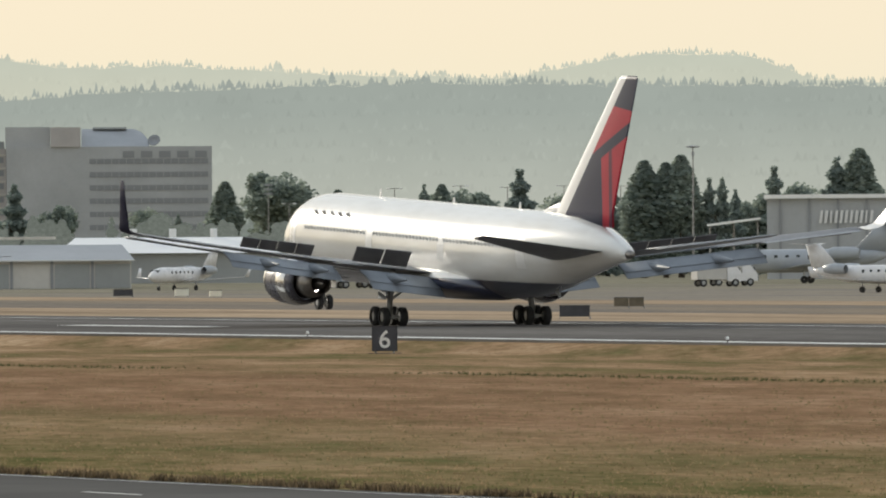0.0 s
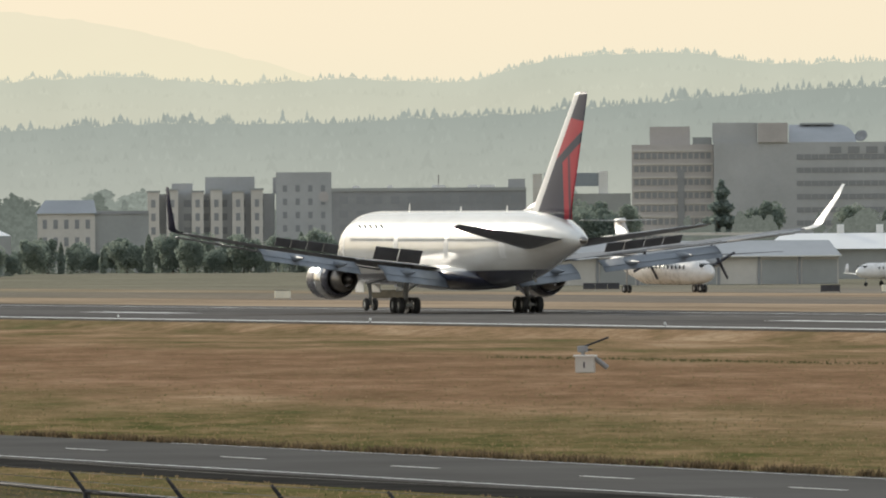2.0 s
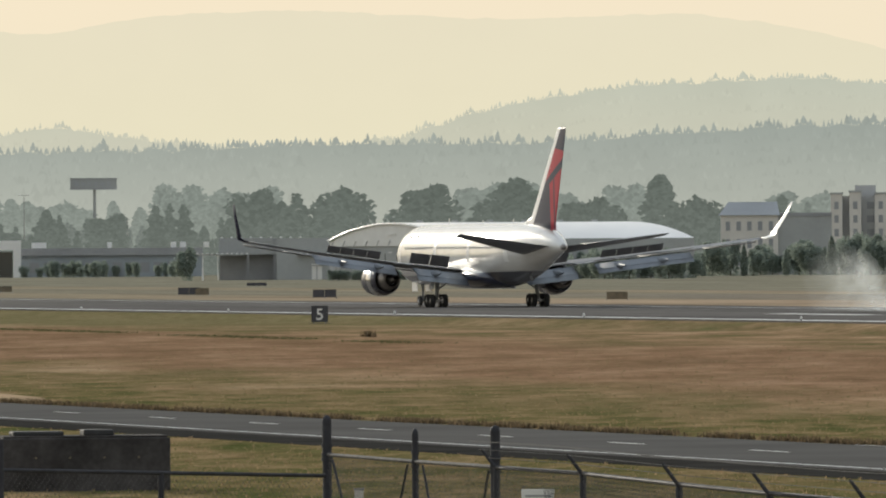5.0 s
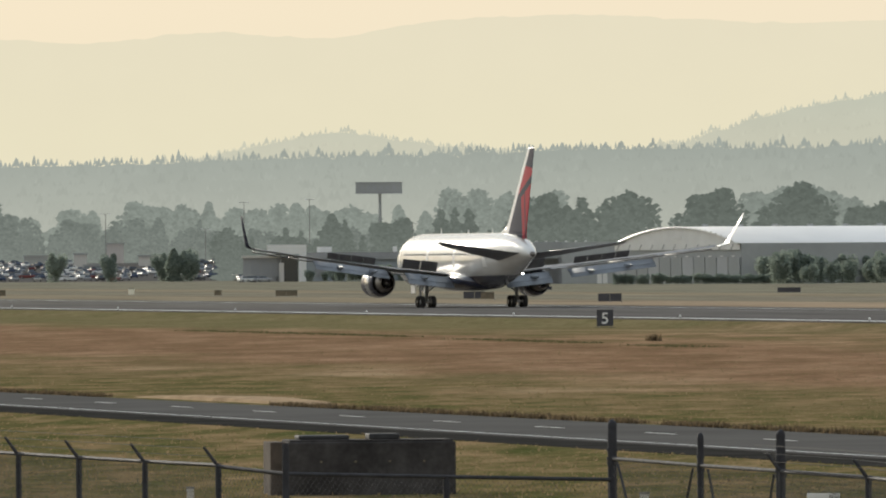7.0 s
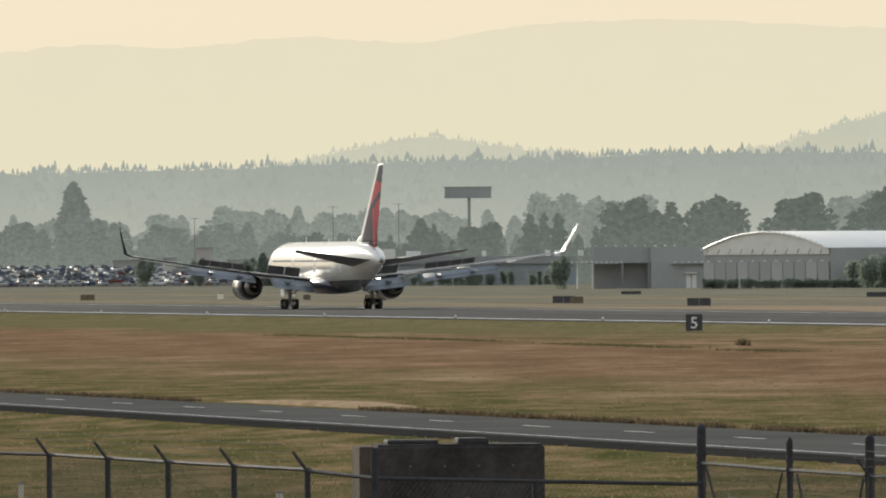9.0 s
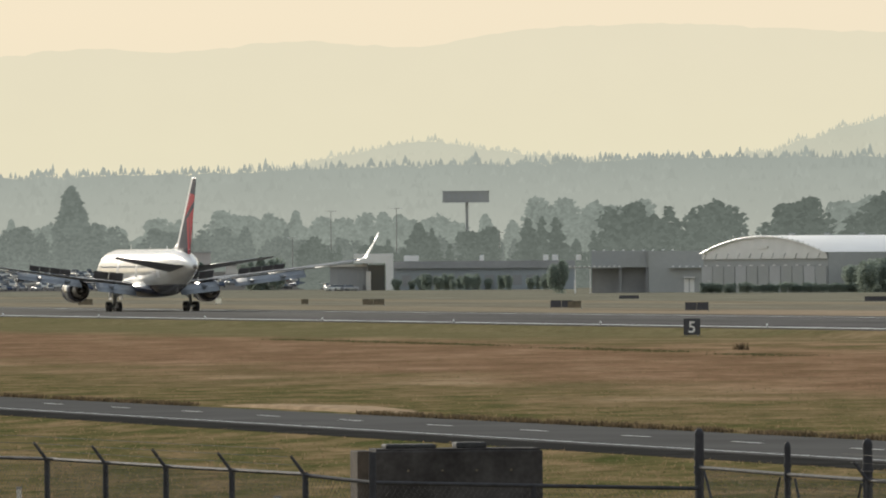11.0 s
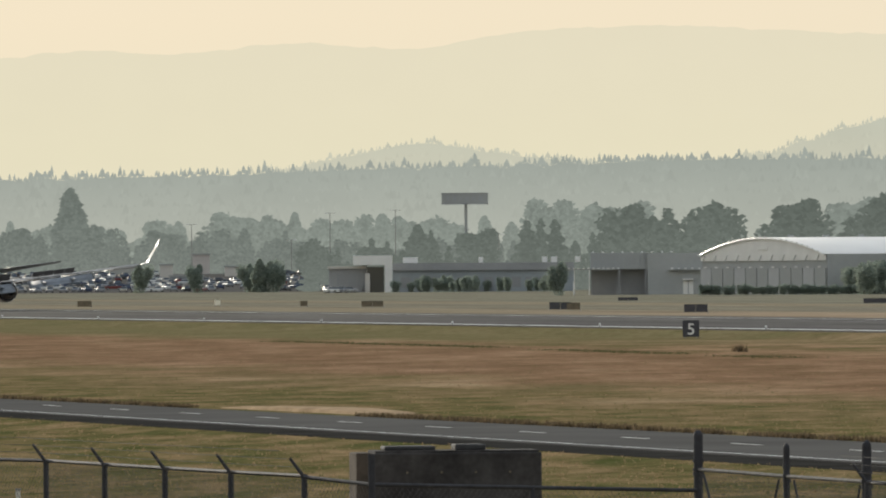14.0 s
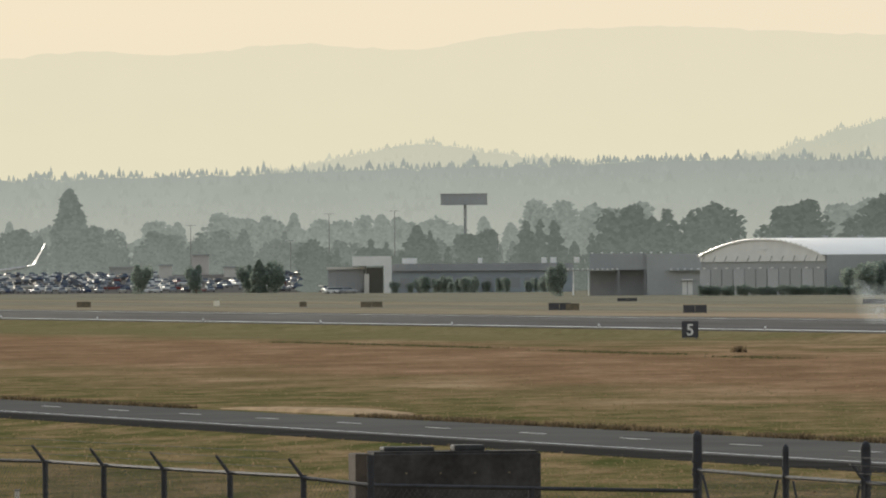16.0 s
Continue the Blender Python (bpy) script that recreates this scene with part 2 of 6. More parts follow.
def part(name, bm, material, parent=None, label="", smooth=False):
    me = bm if isinstance(bm, bpy.types.Mesh) else mesh_from(bm, name)
    if material and not me.materials:
        me.materials.append(material)
    if smooth:
        for p in me.polygons:
            p.use_smooth = True
    ob = new(name, me)
    if parent:
        ob.parent = parent
    if label:
        ob["label"] = label
    return ob


def empty(name, m, label, category, group="", kind=""):
    e = new(name)
    e.empty_display_size = 0.5
    e.matrix_world = m
    return tagged(e, label, category, group, kind)


def box(bm, x0, x1, y0, y1, z0, z1, bevel=0.0):
    vs = [bm.verts.new((x, y, z)) for z in (z0, z1) for y in (y0, y1) for x in (x0, x1)]
    fs = [bm.faces.new([vs[i] for i in f]) for f in ((0, 2, 3, 1), (4, 5, 7, 6), (0, 1, 5, 4), (2, 6, 7, 3), (0, 4, 6, 2), (1, 3, 7, 5))]
    if bevel:
        edges = {e for f in fs for e in f.edges}
        bmesh.ops.bevel(bm, geom=list(edges), offset=bevel, segments=2, affect="EDGES", profile=0.5)
    return bm


def boxed(*a, bevel=0.0):
    return box(bmesh.new(), *a, bevel=bevel)


def tube(bm, p, q, r, r2=None, n=10, caps=True):
    p, q = Vector(p), Vector(q)
    r2 = r if r2 is None else r2
    d = (q - p).normalized()
    a = d.orthogonal().normalized()
    c = d.cross(a)
    rings = []
    for o, rr in ((p, r), (q, r2)):
        rings.append([bm.verts.new(o + (a * cos(2 * pi * i / n) + c * sin(2 * pi * i / n)) * rr) for i in range(n)])
    for i in range(n):
        j = (i + 1) % n
        bm.faces.new((rings[0][i], rings[0][j], rings[1][j], rings[1][i]))
    if caps:
        bm.faces.new(rings[0][::-1])
        bm.faces.new(rings[1])
    return bm


def tubed(p, q, r, r2=None, n=10):
    return tube(bmesh.new(), p, q, r, r2, n)


def loft(bm, rings, close=True, caps=True):
    made = [[bm.verts.new(v) for v in ring] for ring in rings]
    n = len(made[0])
    for a, b in zip(made, made[1:]):
        for i in range(n if close else n - 1):
            j = (i + 1) % n
            bm.faces.new((a[i], a[j], b[j], b[i]))
    if caps:
        bm.faces.new(made[0][::-1])
        bm.faces.new(made[-1])
    bmesh.ops.recalc_face_normals(bm, faces=bm.faces)
    return bm


def revolve(bm, profile, origin=(0, 0, 0), n=28, axis="x"):
    """Turn a profile of (along, radius) round an axis."""
    ox, oy, oz = origin
    rings = []
    for s, r in profile:
        ring = []
        for i in range(n):
            a = 2 * pi * i / n
            c, d = r * cos(a), r * sin(a)
            ring.append((ox + s, oy + c, oz + d) if axis == "x" else ((ox + c, oy + s, oz + d) if axis == "y" else (ox + c, oy + d, oz + s)))
        rings.append(ring)
    return loft(bm, rings, True, False)


def shared(name, data, material, parent, m=None):
    """One more object on a mesh that others use too."""
    ob = part(name, data, material, parent)
    if m is not None:
        ob.matrix_local = m
    return ob


# ---------------------------------------------------------------- ground, runway, roads
def strip(name, material, y0, y1, x0, x1, z, label, kind="structure", slope=0.0, slope_far=None, x_ref=-199.0, steps=24):
    """A flat band beside the runway, with a slight sag-free thickness; slope turns it a little from the runway's line."""
    bm = bmesh.new()
    xs = [x0 + (x1 - x0) * i / steps for i in range(steps + 1)]
    rows = []
    for y, sl in ((y0, slope), (y1, slope if slope_far is None else slope_far)):
        rows.append([bm.verts.new((x, y + sl * (x - x_ref), z)) for x in xs])
    low = [[bm.verts.new((v.co.x, v.co.y, z - 0.3)) for v in r] for r in rows]
    for i in range(steps):
        bm.faces.new((rows[0][i], rows[0][i + 1], rows[1][i + 1], rows[1][i]))
        bm.faces.new((low[0][i], low[0][i + 1], rows[0][i + 1], rows[0][i]))
        bm.faces.new((rows[1][i], rows[1][i + 1], low[1][i + 1], low[1][i]))
    return tagged(part(name, bm, material), label, name.split("_")[0], kind=kind)


# the sheet dips between the road and the runway
PROFILE = ((-4500, -0.1), (-40, -0.1), (20, -0.08), (61, -0.08), (62.5, -0.02), (77.5, -0.02), (82, -0.10), (100, -0.18), (140, -0.28), (180, -0.50), (196, -0.60), (201, -0.60), (206, -0.05), (209, -0.03), (1000, -0.03), (5200, -0.03))


def ground_z(y):
    return float(np.interp(y, [p[0] for p in PROFILE], [p[1] for p in PROFILE]))


bm = bmesh.new()
cols = [-4900, -3000, -1500, -1000, -700, -500, -400, -300, -200, -100, 0, 500, 2000]
grid = [[bm.verts.new((x, y, z)) for x in cols] for y, z in PROFILE]
for r0, r1 in zip(grid, grid[1:]):
    for i in range(len(cols) - 1):
        bm.faces.new((r0[i], r0[i + 1], r1[i + 1], r1[i]))
tagged(part("ground", bm, M_GRASS), "dry brown airfield grass with greener patches", "ground", kind="structure")

strip("runway", M_ASPHALT, 205.5, 262, -4500, 500, 0.0, "worn dark grey asphalt runway with white edge lines")
strip("dry_verge", M_DRYGRASS, 262.3, 297, -4500, 500, -0.005, "tan dry grass strip behind the runway")
strip("taxiway", M_TAXI, 297.2, 340, -4500, 500, 0.0, "brownish grey asphalt taxiway")
strip("dry_island", M_DRYGRASS, 340.2, 366, -4500, 500, -0.005, "tan dry grass strip between taxiway and apron")
strip("apron", M_APRON, 366.2, 760, -3400, 500, 0.0, "pale concrete parking apron")
# beyond the bend the perimeter road leaves the view
strip("road", M_ROAD, 71.1 - 4.5, 75.9, -420, 20, 0.0, "grey two-lane perimeter road with dashed centre line", slope=0.0094, slope_far=0.0205)
strip("shoulder", M_SHOULDER, 71.1 - 7.1, 71.1 - 4.5, -420, 20, -0.01, "dark worn shoulder along the perimeter road", slope=0.0094)


def line(name, y0, y1, x0, x1, z, parent_label, slope=0.0):
    bm = bmesh.new()
    n = 12
    pts = [x0 + (x1 - x0) * i / n for i in range(n + 1)]
    a = [bm.verts.new((x, y0 + slope * (x + 199), z)) for x in pts]
    b = [bm.verts.new((x, y1 + slope * (x + 199), z)) for x in pts]
    for i in range(n):
        bm.faces.new((a[i], a[i + 1], b[i + 1], b[i]))
    return tagged(part(name, bm, M_LINE), parent_label, "marking", kind="structure")


line("runway_edge_line", 207.1, 209.2, -4000, 400, 0.012, "white painted runway edge line")
line("runway_far_line", 252.6, 253.5, -4000, 400, 0.012, "faded white far edge line of the runway")
line("road_edge_line", 71.1 - 4.05, 71.1 - 3.88, -420, 20, 0.012, "thin white edge line of the road", 0.0094)
line("road_far_line", 71.1 + 4.1, 71.1 + 4.2, -250, 20, 0.012, "thin worn far edge line of the road", 0.0094)
dash_me = mesh_from(boxed(-18.3, 18.3, -0.45, 0.45, 0.0, 0.008), "centre_dash")
for k in range(-18, 70):
    x = -625.5 - k * 61.0
    if -4000 < x < 300:
        tagged(shared("runway_centre_dash", dash_me, M_LINEWORN, None, pose(x, 242.4, 0.006)), "worn white centre line dash on the runway", "marking", "runway centre dashes", "structure")
bar_me = mesh_from(boxed(-12.2, 12.2, -1.15, 1.15, 0.0, 0.008), "touchdown_bar")
for x in (-468.2, -621.2, -774.3):
    tagged(shared("touchdown_bar", bar_me, M_LINE, None, pose(x, 229.2, 0.006)), "white touchdown zone bar on the runway", "marking", "touchdown bars", "structure")
dash_me = mesh_from(boxed(-1.52, 1.52, -0.06, 0.06, 0.0, 0.006), "road_dash")
for k in range(-14, 40):
    x = -199.0 - 80.87 - k * 12.19
    tagged(shared("road_dash", dash_me, M_LINE, None, pose(x, 71.1 + 0.0094 * (x + 199), 0.006, 0, 0, 0.54)), "short white centre dash on the road", "marking", "road dashes", "structure")

# ---------------------------------------------------------------- far hills: glowing backdrop, haze painted in
# haze is painted into each ridge's emission, paler the farther it stands
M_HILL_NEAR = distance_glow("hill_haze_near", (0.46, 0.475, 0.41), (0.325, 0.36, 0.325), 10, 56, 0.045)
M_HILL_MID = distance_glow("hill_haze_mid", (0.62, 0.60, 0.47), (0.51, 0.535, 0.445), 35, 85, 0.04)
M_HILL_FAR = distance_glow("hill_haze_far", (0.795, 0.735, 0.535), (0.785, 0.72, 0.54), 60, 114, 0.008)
RIDGE_NEAR = ((60, 60), (66, 66), (68.4, 68), (70, 65), (71.4, 57), (72.5, 53.5), (73.6, 54), (75, 48), (76.2, 48), (77.2, 46), (77.9, 45.2), (78.6, 43.6), (80, 41.5), (86, 38))
RIDGE_MID = ((60, 76), (66.2, 74), (66.45, 85), (67.1, 86), (67.8, 76), (68.7, 78), (69.7, 82.5), (70.15, 81), (70.6, 87), (71.3, 85), (71.8, 74), (72.4, 77), (73, 74), (73.6, 78.5), (74.6, 75), (75.3, 66), (75.85, 52), (76.6, 50), (77.2, 55), (77.6, 60.5), (78.2, 51), (79, 40), (86, 40))
RIDGE_FAR = ((60, 30), (70.5, 36), (71.8, 60), (72.8, 88), (73.6, 105), (74.2, 112.5), (75.2, 110), (76.3, 115), (77.05, 113), (77.65, 104), (78.3, 108.5), (78.9, 102.5), (79.4, 105.5), (80, 100), (86, 95))


def ridge(name, control, dist, material, tip, gap, label, rough):
    """A wooded ridge: a bank of hillside with rows of uneven conifer tops along and below its crest."""
    rng = random.Random(len(name))
    bs, hs = [c[0] for c in control], [c[1] for c in control]

    def crest(b):
        # a smooth line through the controls, roughened
        h = sum(np.interp(b + o, bs, hs) for o in (-0.12, -0.04, 0.04, 0.12)) / 4
        return float(h) + rough * (noise.noise(Vector((b * 9.0, dist, 0))) + 0.5 * noise.noise(Vector((b * 31.0, dist, 5))))

    verts, faces = [], []
    n = 420
    for i in range(n + 1):
        b = 63 + 20 * i / n
        x0, y0 = polar(b, dist - 60)
        x1, y1 = polar(b, dist)
        verts += [(x0, y0, -5.0), (x1, y1, crest(b) - tip * 0.5)]
    faces = [(2 * i, 2 * i + 2, 2 * i + 3, 2 * i + 1) for i in range(n)]
    if tip:
        for row in range(9):
            b = 63.5
            while b < 82.5:
                d = dist - 12 * row - rng.uniform(0, 8)
                h = tip * (0.75 + 0.5 * noise.noise(Vector((b * 14.0, row, dist)))) * rng.choice((0.45, 0.65, 0.8, 0.9, 0.95, 1.05, 1.25)) * rng.uniform(0.75, 1.15) * (1 + 0.5 * noise.noise(Vector((b * 3.7, 2.0, dist))))
                w = h * rng.choice((0.24, 0.3, 0.36, 0.45, 0.6)) * rng.uniform(0.85, 1.2)
                x, y = polar(b, d)
                ex, ey = cos(radians(b)), sin(radians(b))
                base = crest(b) * (1 - 0.085 * row) - tip * 0.66
                if row and rng.random() < 0.2:
                    b += gap
                    continue
                k = len(verts)
                lean = rng.uniform(-0.1, 0.1) * w
                # stepped boughs on either side of the leader
                left, right = [], []
                for v in (0.0, 0.22, 0.26, 0.46, 0.5, 0.68, 0.72, 0.88):
                    step = 1.0 if v in (0.0, 0.26, 0.5, 0.72) else 0.72
                    left.append((-w * (1.02 - v) * step * rng.uniform(0.75, 1.15), v))
                    right.append((w * (1.02 - v) * step * rng.uniform(0.75, 1.15), v))
                ring = left + [(lean, 1.0)] + right[::-1]
                verts += [(x + ex * u, y + ey * u, base + v * h) for u, v in ring]
                verts.append((x + sin(radians(b)) * w, y - cos(radians(b)) * w, base + 0.3 * h))
                c = len(verts) - 1
                faces += [(k + j, k + j + 1, c) for j in range(len(ring) - 1)]
                b += gap * rng.uniform(0.35, 1.9)
    me = bpy.data.meshes.new(name)
    me.from_pydata(verts, [], faces)
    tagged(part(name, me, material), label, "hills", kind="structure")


ridge("backdrop_mountains", RIDGE_FAR, 4850, M_HILL_FAR, 0, 1, "pale glowing mountains on the horizon, haze painted in", 1.0)
ridge("backdrop_hills", RIDGE_MID, 4450, M_HILL_MID, 3.6, 0.012, "wooded hills with painted haze", 1.2)
ridge("backdrop_ridge", RIDGE_NEAR, 4000, M_HILL_NEAR, 4.8, 0.0155, "glowing ridge covered with conifers, mist painted in", 1.5)


# ---------------------------------------------------------------- the airliner
def half_plane(nt, sep, a, c, d, soft=0.03):
    """1 where a*X + c*Z + d > 0 in the thing's space."""
    s = math_node(nt, "ADD", math_node(nt, "MULTIPLY", sep.outputs["X"], a), math_node(nt, "MULTIPLY", sep.outputs["Z"], c))
    s = math_node(nt, "ADD", s, d)
    mr = nt.nodes.new("ShaderNodeMapRange")
    mr.inputs[1].default_value, mr.inputs[2].default_value = -soft, soft
    nt.links.new(s, mr.inputs[0])
    return mr.outputs[0]


NAVY, RED, BODY = (0.022, 0.026, 0.055), (0.46, 0.022, 0.045), (0.84, 0.83, 0.79)


def fuselage_paint():
    m, nt, b = tree_of("airliner_paint")
    sep = object_xyz(nt)
    navy = half_plane(nt, sep, -0.012, -1.0, 2.98, 0.04)
    aft = half_plane(nt, sep, 1.0, 0.0, 18.5, 0.04)
    col = mixed(nt, math_node(nt, "MULTIPLY", navy, aft), BODY, NAVY)
    dirt = ramp(nt, noise_tex(nt, 0.5, 5, stretch=(0.4, 1, 2)), ((0.35, (0.86, 0.85, 0.83)), (0.65, (1, 1, 1))))
    col = mixed(nt, 1.0, col, dirt, "MULTIPLY")
    # panel seams: thin darker rings
    ring = math_node(nt, "FRACT", math_node(nt, "MULTIPLY", sep.outputs["X"], 0.38))
    seam = ramp(nt, ring, ((0.0, (0.90, 0.90, 0.90)), (0.012, (1, 1, 1)), (1.0, (1, 1, 1))))
    nt.links.new(mixed(nt, 1.0, col, seam, "MULTIPLY"), b.inputs["Base Color"])
    b.inputs["Roughness"].default_value = 0.24
    b.inputs["Coat Weight"].default_value, b.inputs["Coat Roughness"].default_value = 1.0, 0.15
    bn = nt.nodes.new("ShaderNodeBump")
    bn.inputs["Strength"].default_value, bn.inputs["Distance"].default_value = 0.12, 0.02
    nt.links.new(noise_tex(nt, 0.9, 3), bn.inputs["Height"])
    nt.links.new(bn.outputs[0], b.inputs["Normal"])
    return m


def fin_paint():
    m, nt, b = tree_of("tail_paint")
    sep = object_xyz(nt)
    inv = lambda s: math_node(nt, "SUBTRACT", 1.0, s)
    both = lambda p, q: math_node(nt, "MULTIPLY", p, q)
    low = half_plane(nt, sep, 0.10, -1.0, 16.15)                 # below the dark cap
    # dark diagonal through the red
    d1, d2 = half_plane(nt, sep, -0.38, -1.0, 3.05), half_plane(nt, sep, -0.38, -1.0, 2.35)
    diag = both(d1, inv(d2))
    # dark lower front and a dark stripe down the rudder
    front = both(half_plane(nt, sep, 1.0, -0.05, 22.5), half_plane(nt, sep, -0.38, -1.0, 2.7))
    stripe = both(both(half_plane(nt, sep, -1.0, 0.0, -23.0), half_plane(nt, sep, 1.0, 0.0, 23.45)), half_plane(nt, sep, -0.38, -1.0, 2.7))
    diag = math_node(nt, "MAXIMUM", diag, math_node(nt, "MULTIPLY", stripe, 0.75))
    red = both(low, both(inv(diag), inv(front)))
    tone = ramp(nt, noise_tex(nt, 0.6, 3), ((0.3, (0.40, 0.02, 0.04)), (0.7, RED)))
    col = mixed(nt, red, NAVY, tone)
    edge = half_plane(nt, sep, 1.0, 1.067, 9.0)            # bare leading edge, painted wider and whiter for sun on its curve
    col = mixed(nt, edge, col, (0.82, 0.80, 0.76))
    nt.links.new(col, b.inputs["Base Color"])
    b.inputs["Roughness"].default_value = 0.5
    b.inputs["Specular IOR Level"].default_value = 0.12
    return m


M_BODY = fuselage_paint()
M_FIN = fin_paint()
M_WINGTOP = surface("wing_skin_paint", (0.21, 0.215, 0.225), 0.15, 0.8, 10, 0.5, spec=0.2)
M_STAB = surface("tailplane_dark_paint", (0.135, 0.14, 0.155), 0.12, 0.8, 10, 0.4)
M_FLAP = surface("flap_grey_paint", (0.23, 0.25, 0.275), 0.12, 0.8, 10, 0.45)
M_SPOILER = surface("spoiler_underside", (0.125, 0.12, 0.12), 0.2, 1.0, 8, 0.6)
M_NACELLE = surface("nacelle_paint", (0.10, 0.10, 0.12), 0.15, 0.8, 10, 0.28, metal=0.3)
M_POLISH = surface("polished_aluminium", (0.80, 0.79, 0.77), 0.08, 0.8, 10, 0.22, metal=1.0)
M_TITAN = surface("exhaust_metal", (0.30, 0.28, 0.26), 0.2, 2.0, 8, 0.35, metal=0.9)
M_STRUT = surface("gear_strut_paint", (0.45, 0.45, 0.44), 0.2, 3.0, 8, 0.45, metal=0.3)
M_CABIN = surface("cabin_window_grey", (0.64, 0.64, 0.62), 0.1, 1.0, 8, 0.24)
M_NAMEBAR = surface("faded_name_paint", (0.60, 0.59, 0.59), 0.1, 1.0, 8, 0.4)
M_WINGLETOUT = surface("winglet_outer_paint", (0.035, 0.035, 0.06), 0.15, 0.8, 10, 0.75, spec=0.05)


def aerofoil(n=9):
    """Unit chord section: x from 0 (nose) to 1 (tail), thickness 1 at its thickest."""
    xs = [0.5 * (1 - cos(pi * i / (n - 1))) for i in range(n)]
    th = [2.0 * (0.2969 * math.sqrt(x) - 0.126 * x - 0.3516 * x * x + 0.2843 * x ** 3 - 0.1015 * x ** 4) * 2.45 for x in xs]
    up = [(x, t * 0.5) for x, t in zip(xs, th)]
    dn = [(x, -t * 0.5) for x, t in zip(xs, th)][::-1][1:-1]
    return up + dn


FOIL = aerofoil()


def wing_panel(stations, span_axis="y", nose_down=0.0):
    """Loft through (span, lead_x, chord, z, thick); lead_x is the nose of the section, the chord runs aft (-x)."""
    rings = []
    for sp, lx, ch, z, th in stations:
        ring = []
        for u, v in FOIL:
            if span_axis == "z":
                ring.append((lx - u * ch, z + v * th, sp))
            else:
                ring.append((lx - u * ch, sp, z + v * th - (1 - u) * ch * nose_down))
        rings.append(ring)
    return loft(bmesh.new(), rings)


def ring_at(x, half, bot, top, n=40):
    mz, hz = (bot + top) / 2, (top - bot) / 2
    return [(x, half * cos(2 * pi * i / n), mz + hz * sin(2 * pi * i / n)) for i in range(n)]


FUSELAGE = ((26.90, 0.05, 3.80, 3.90), (26.75, 0.55, 3.32, 4.42), (26.3, 1.05, 2.82, 4.97), (25.6, 1.55, 2.42, 5.62), (24.6, 1.95, 2.18, 6.30), (23.5, 2.25, 2.04, 6.85),
            (22.2, 2.44, 1.96, 7.20), (20.3, 2.515, 1.93, 7.34), (10, 2.515, 1.93, 7.34), (0, 2.515, 1.93, 7.34), (-7, 2.515, 1.95, 7.34), (-10, 2.48, 2.02, 7.34), (-13, 2.36, 2.30, 7.34),
            (-16, 2.10, 2.85, 7.29), (-19, 1.72, 3.50, 7.13), (-22, 1.24, 4.15, 6.76), (-24.2, 0.80, 4.62, 6.22), (-25.6, 0.48, 4.86, 5.72), (-26.0, 0.30, 4.97, 5.50))


def wheel(name, r, w, parent, at, tyre_me, rim_me):
    t = shared(name, tyre_me, M_RUBBER, parent, pose(*at))
    shared("rim", rim_me, M_STRUT, t)
    return t


def wheel_meshes(r, w, n=28):
    t = revolve(bmesh.new(), ((-w / 2, r * 0.55), (-w / 2, r * 0.85), (-w * 0.38, r * 0.97), (-w * 0.15, r), (w * 0.15, r), (w * 0.38, r * 0.97), (w / 2, r * 0.85), (w / 2, r * 0.55)), n=n, axis="y")
    h = revolve(bmesh.new(), ((-w * 0.42, 0.01), (-w * 0.42, r * 0.3), (-w * 0.30, r * 0.56), (w * 0.30, r * 0.56), (w * 0.42, r * 0.3), (w * 0.42, 0.01)), n=max(8, n - 8), axis="y")
    return mesh_from(t, "tyre"), mesh_from(h, "rim")


def wing_x(y):
    return 8.6 - (y - 2.5) * tan(radians(33.4))


def wing_te(y):
    return -2.6 if y < 8 else -2.6 - (y - 8) * (5.3 / 15.8)


def wing_z(y):
    return 3.25 + (y - 2.5) * 0.108 + 0.0009 * (y - 2.5) ** 2


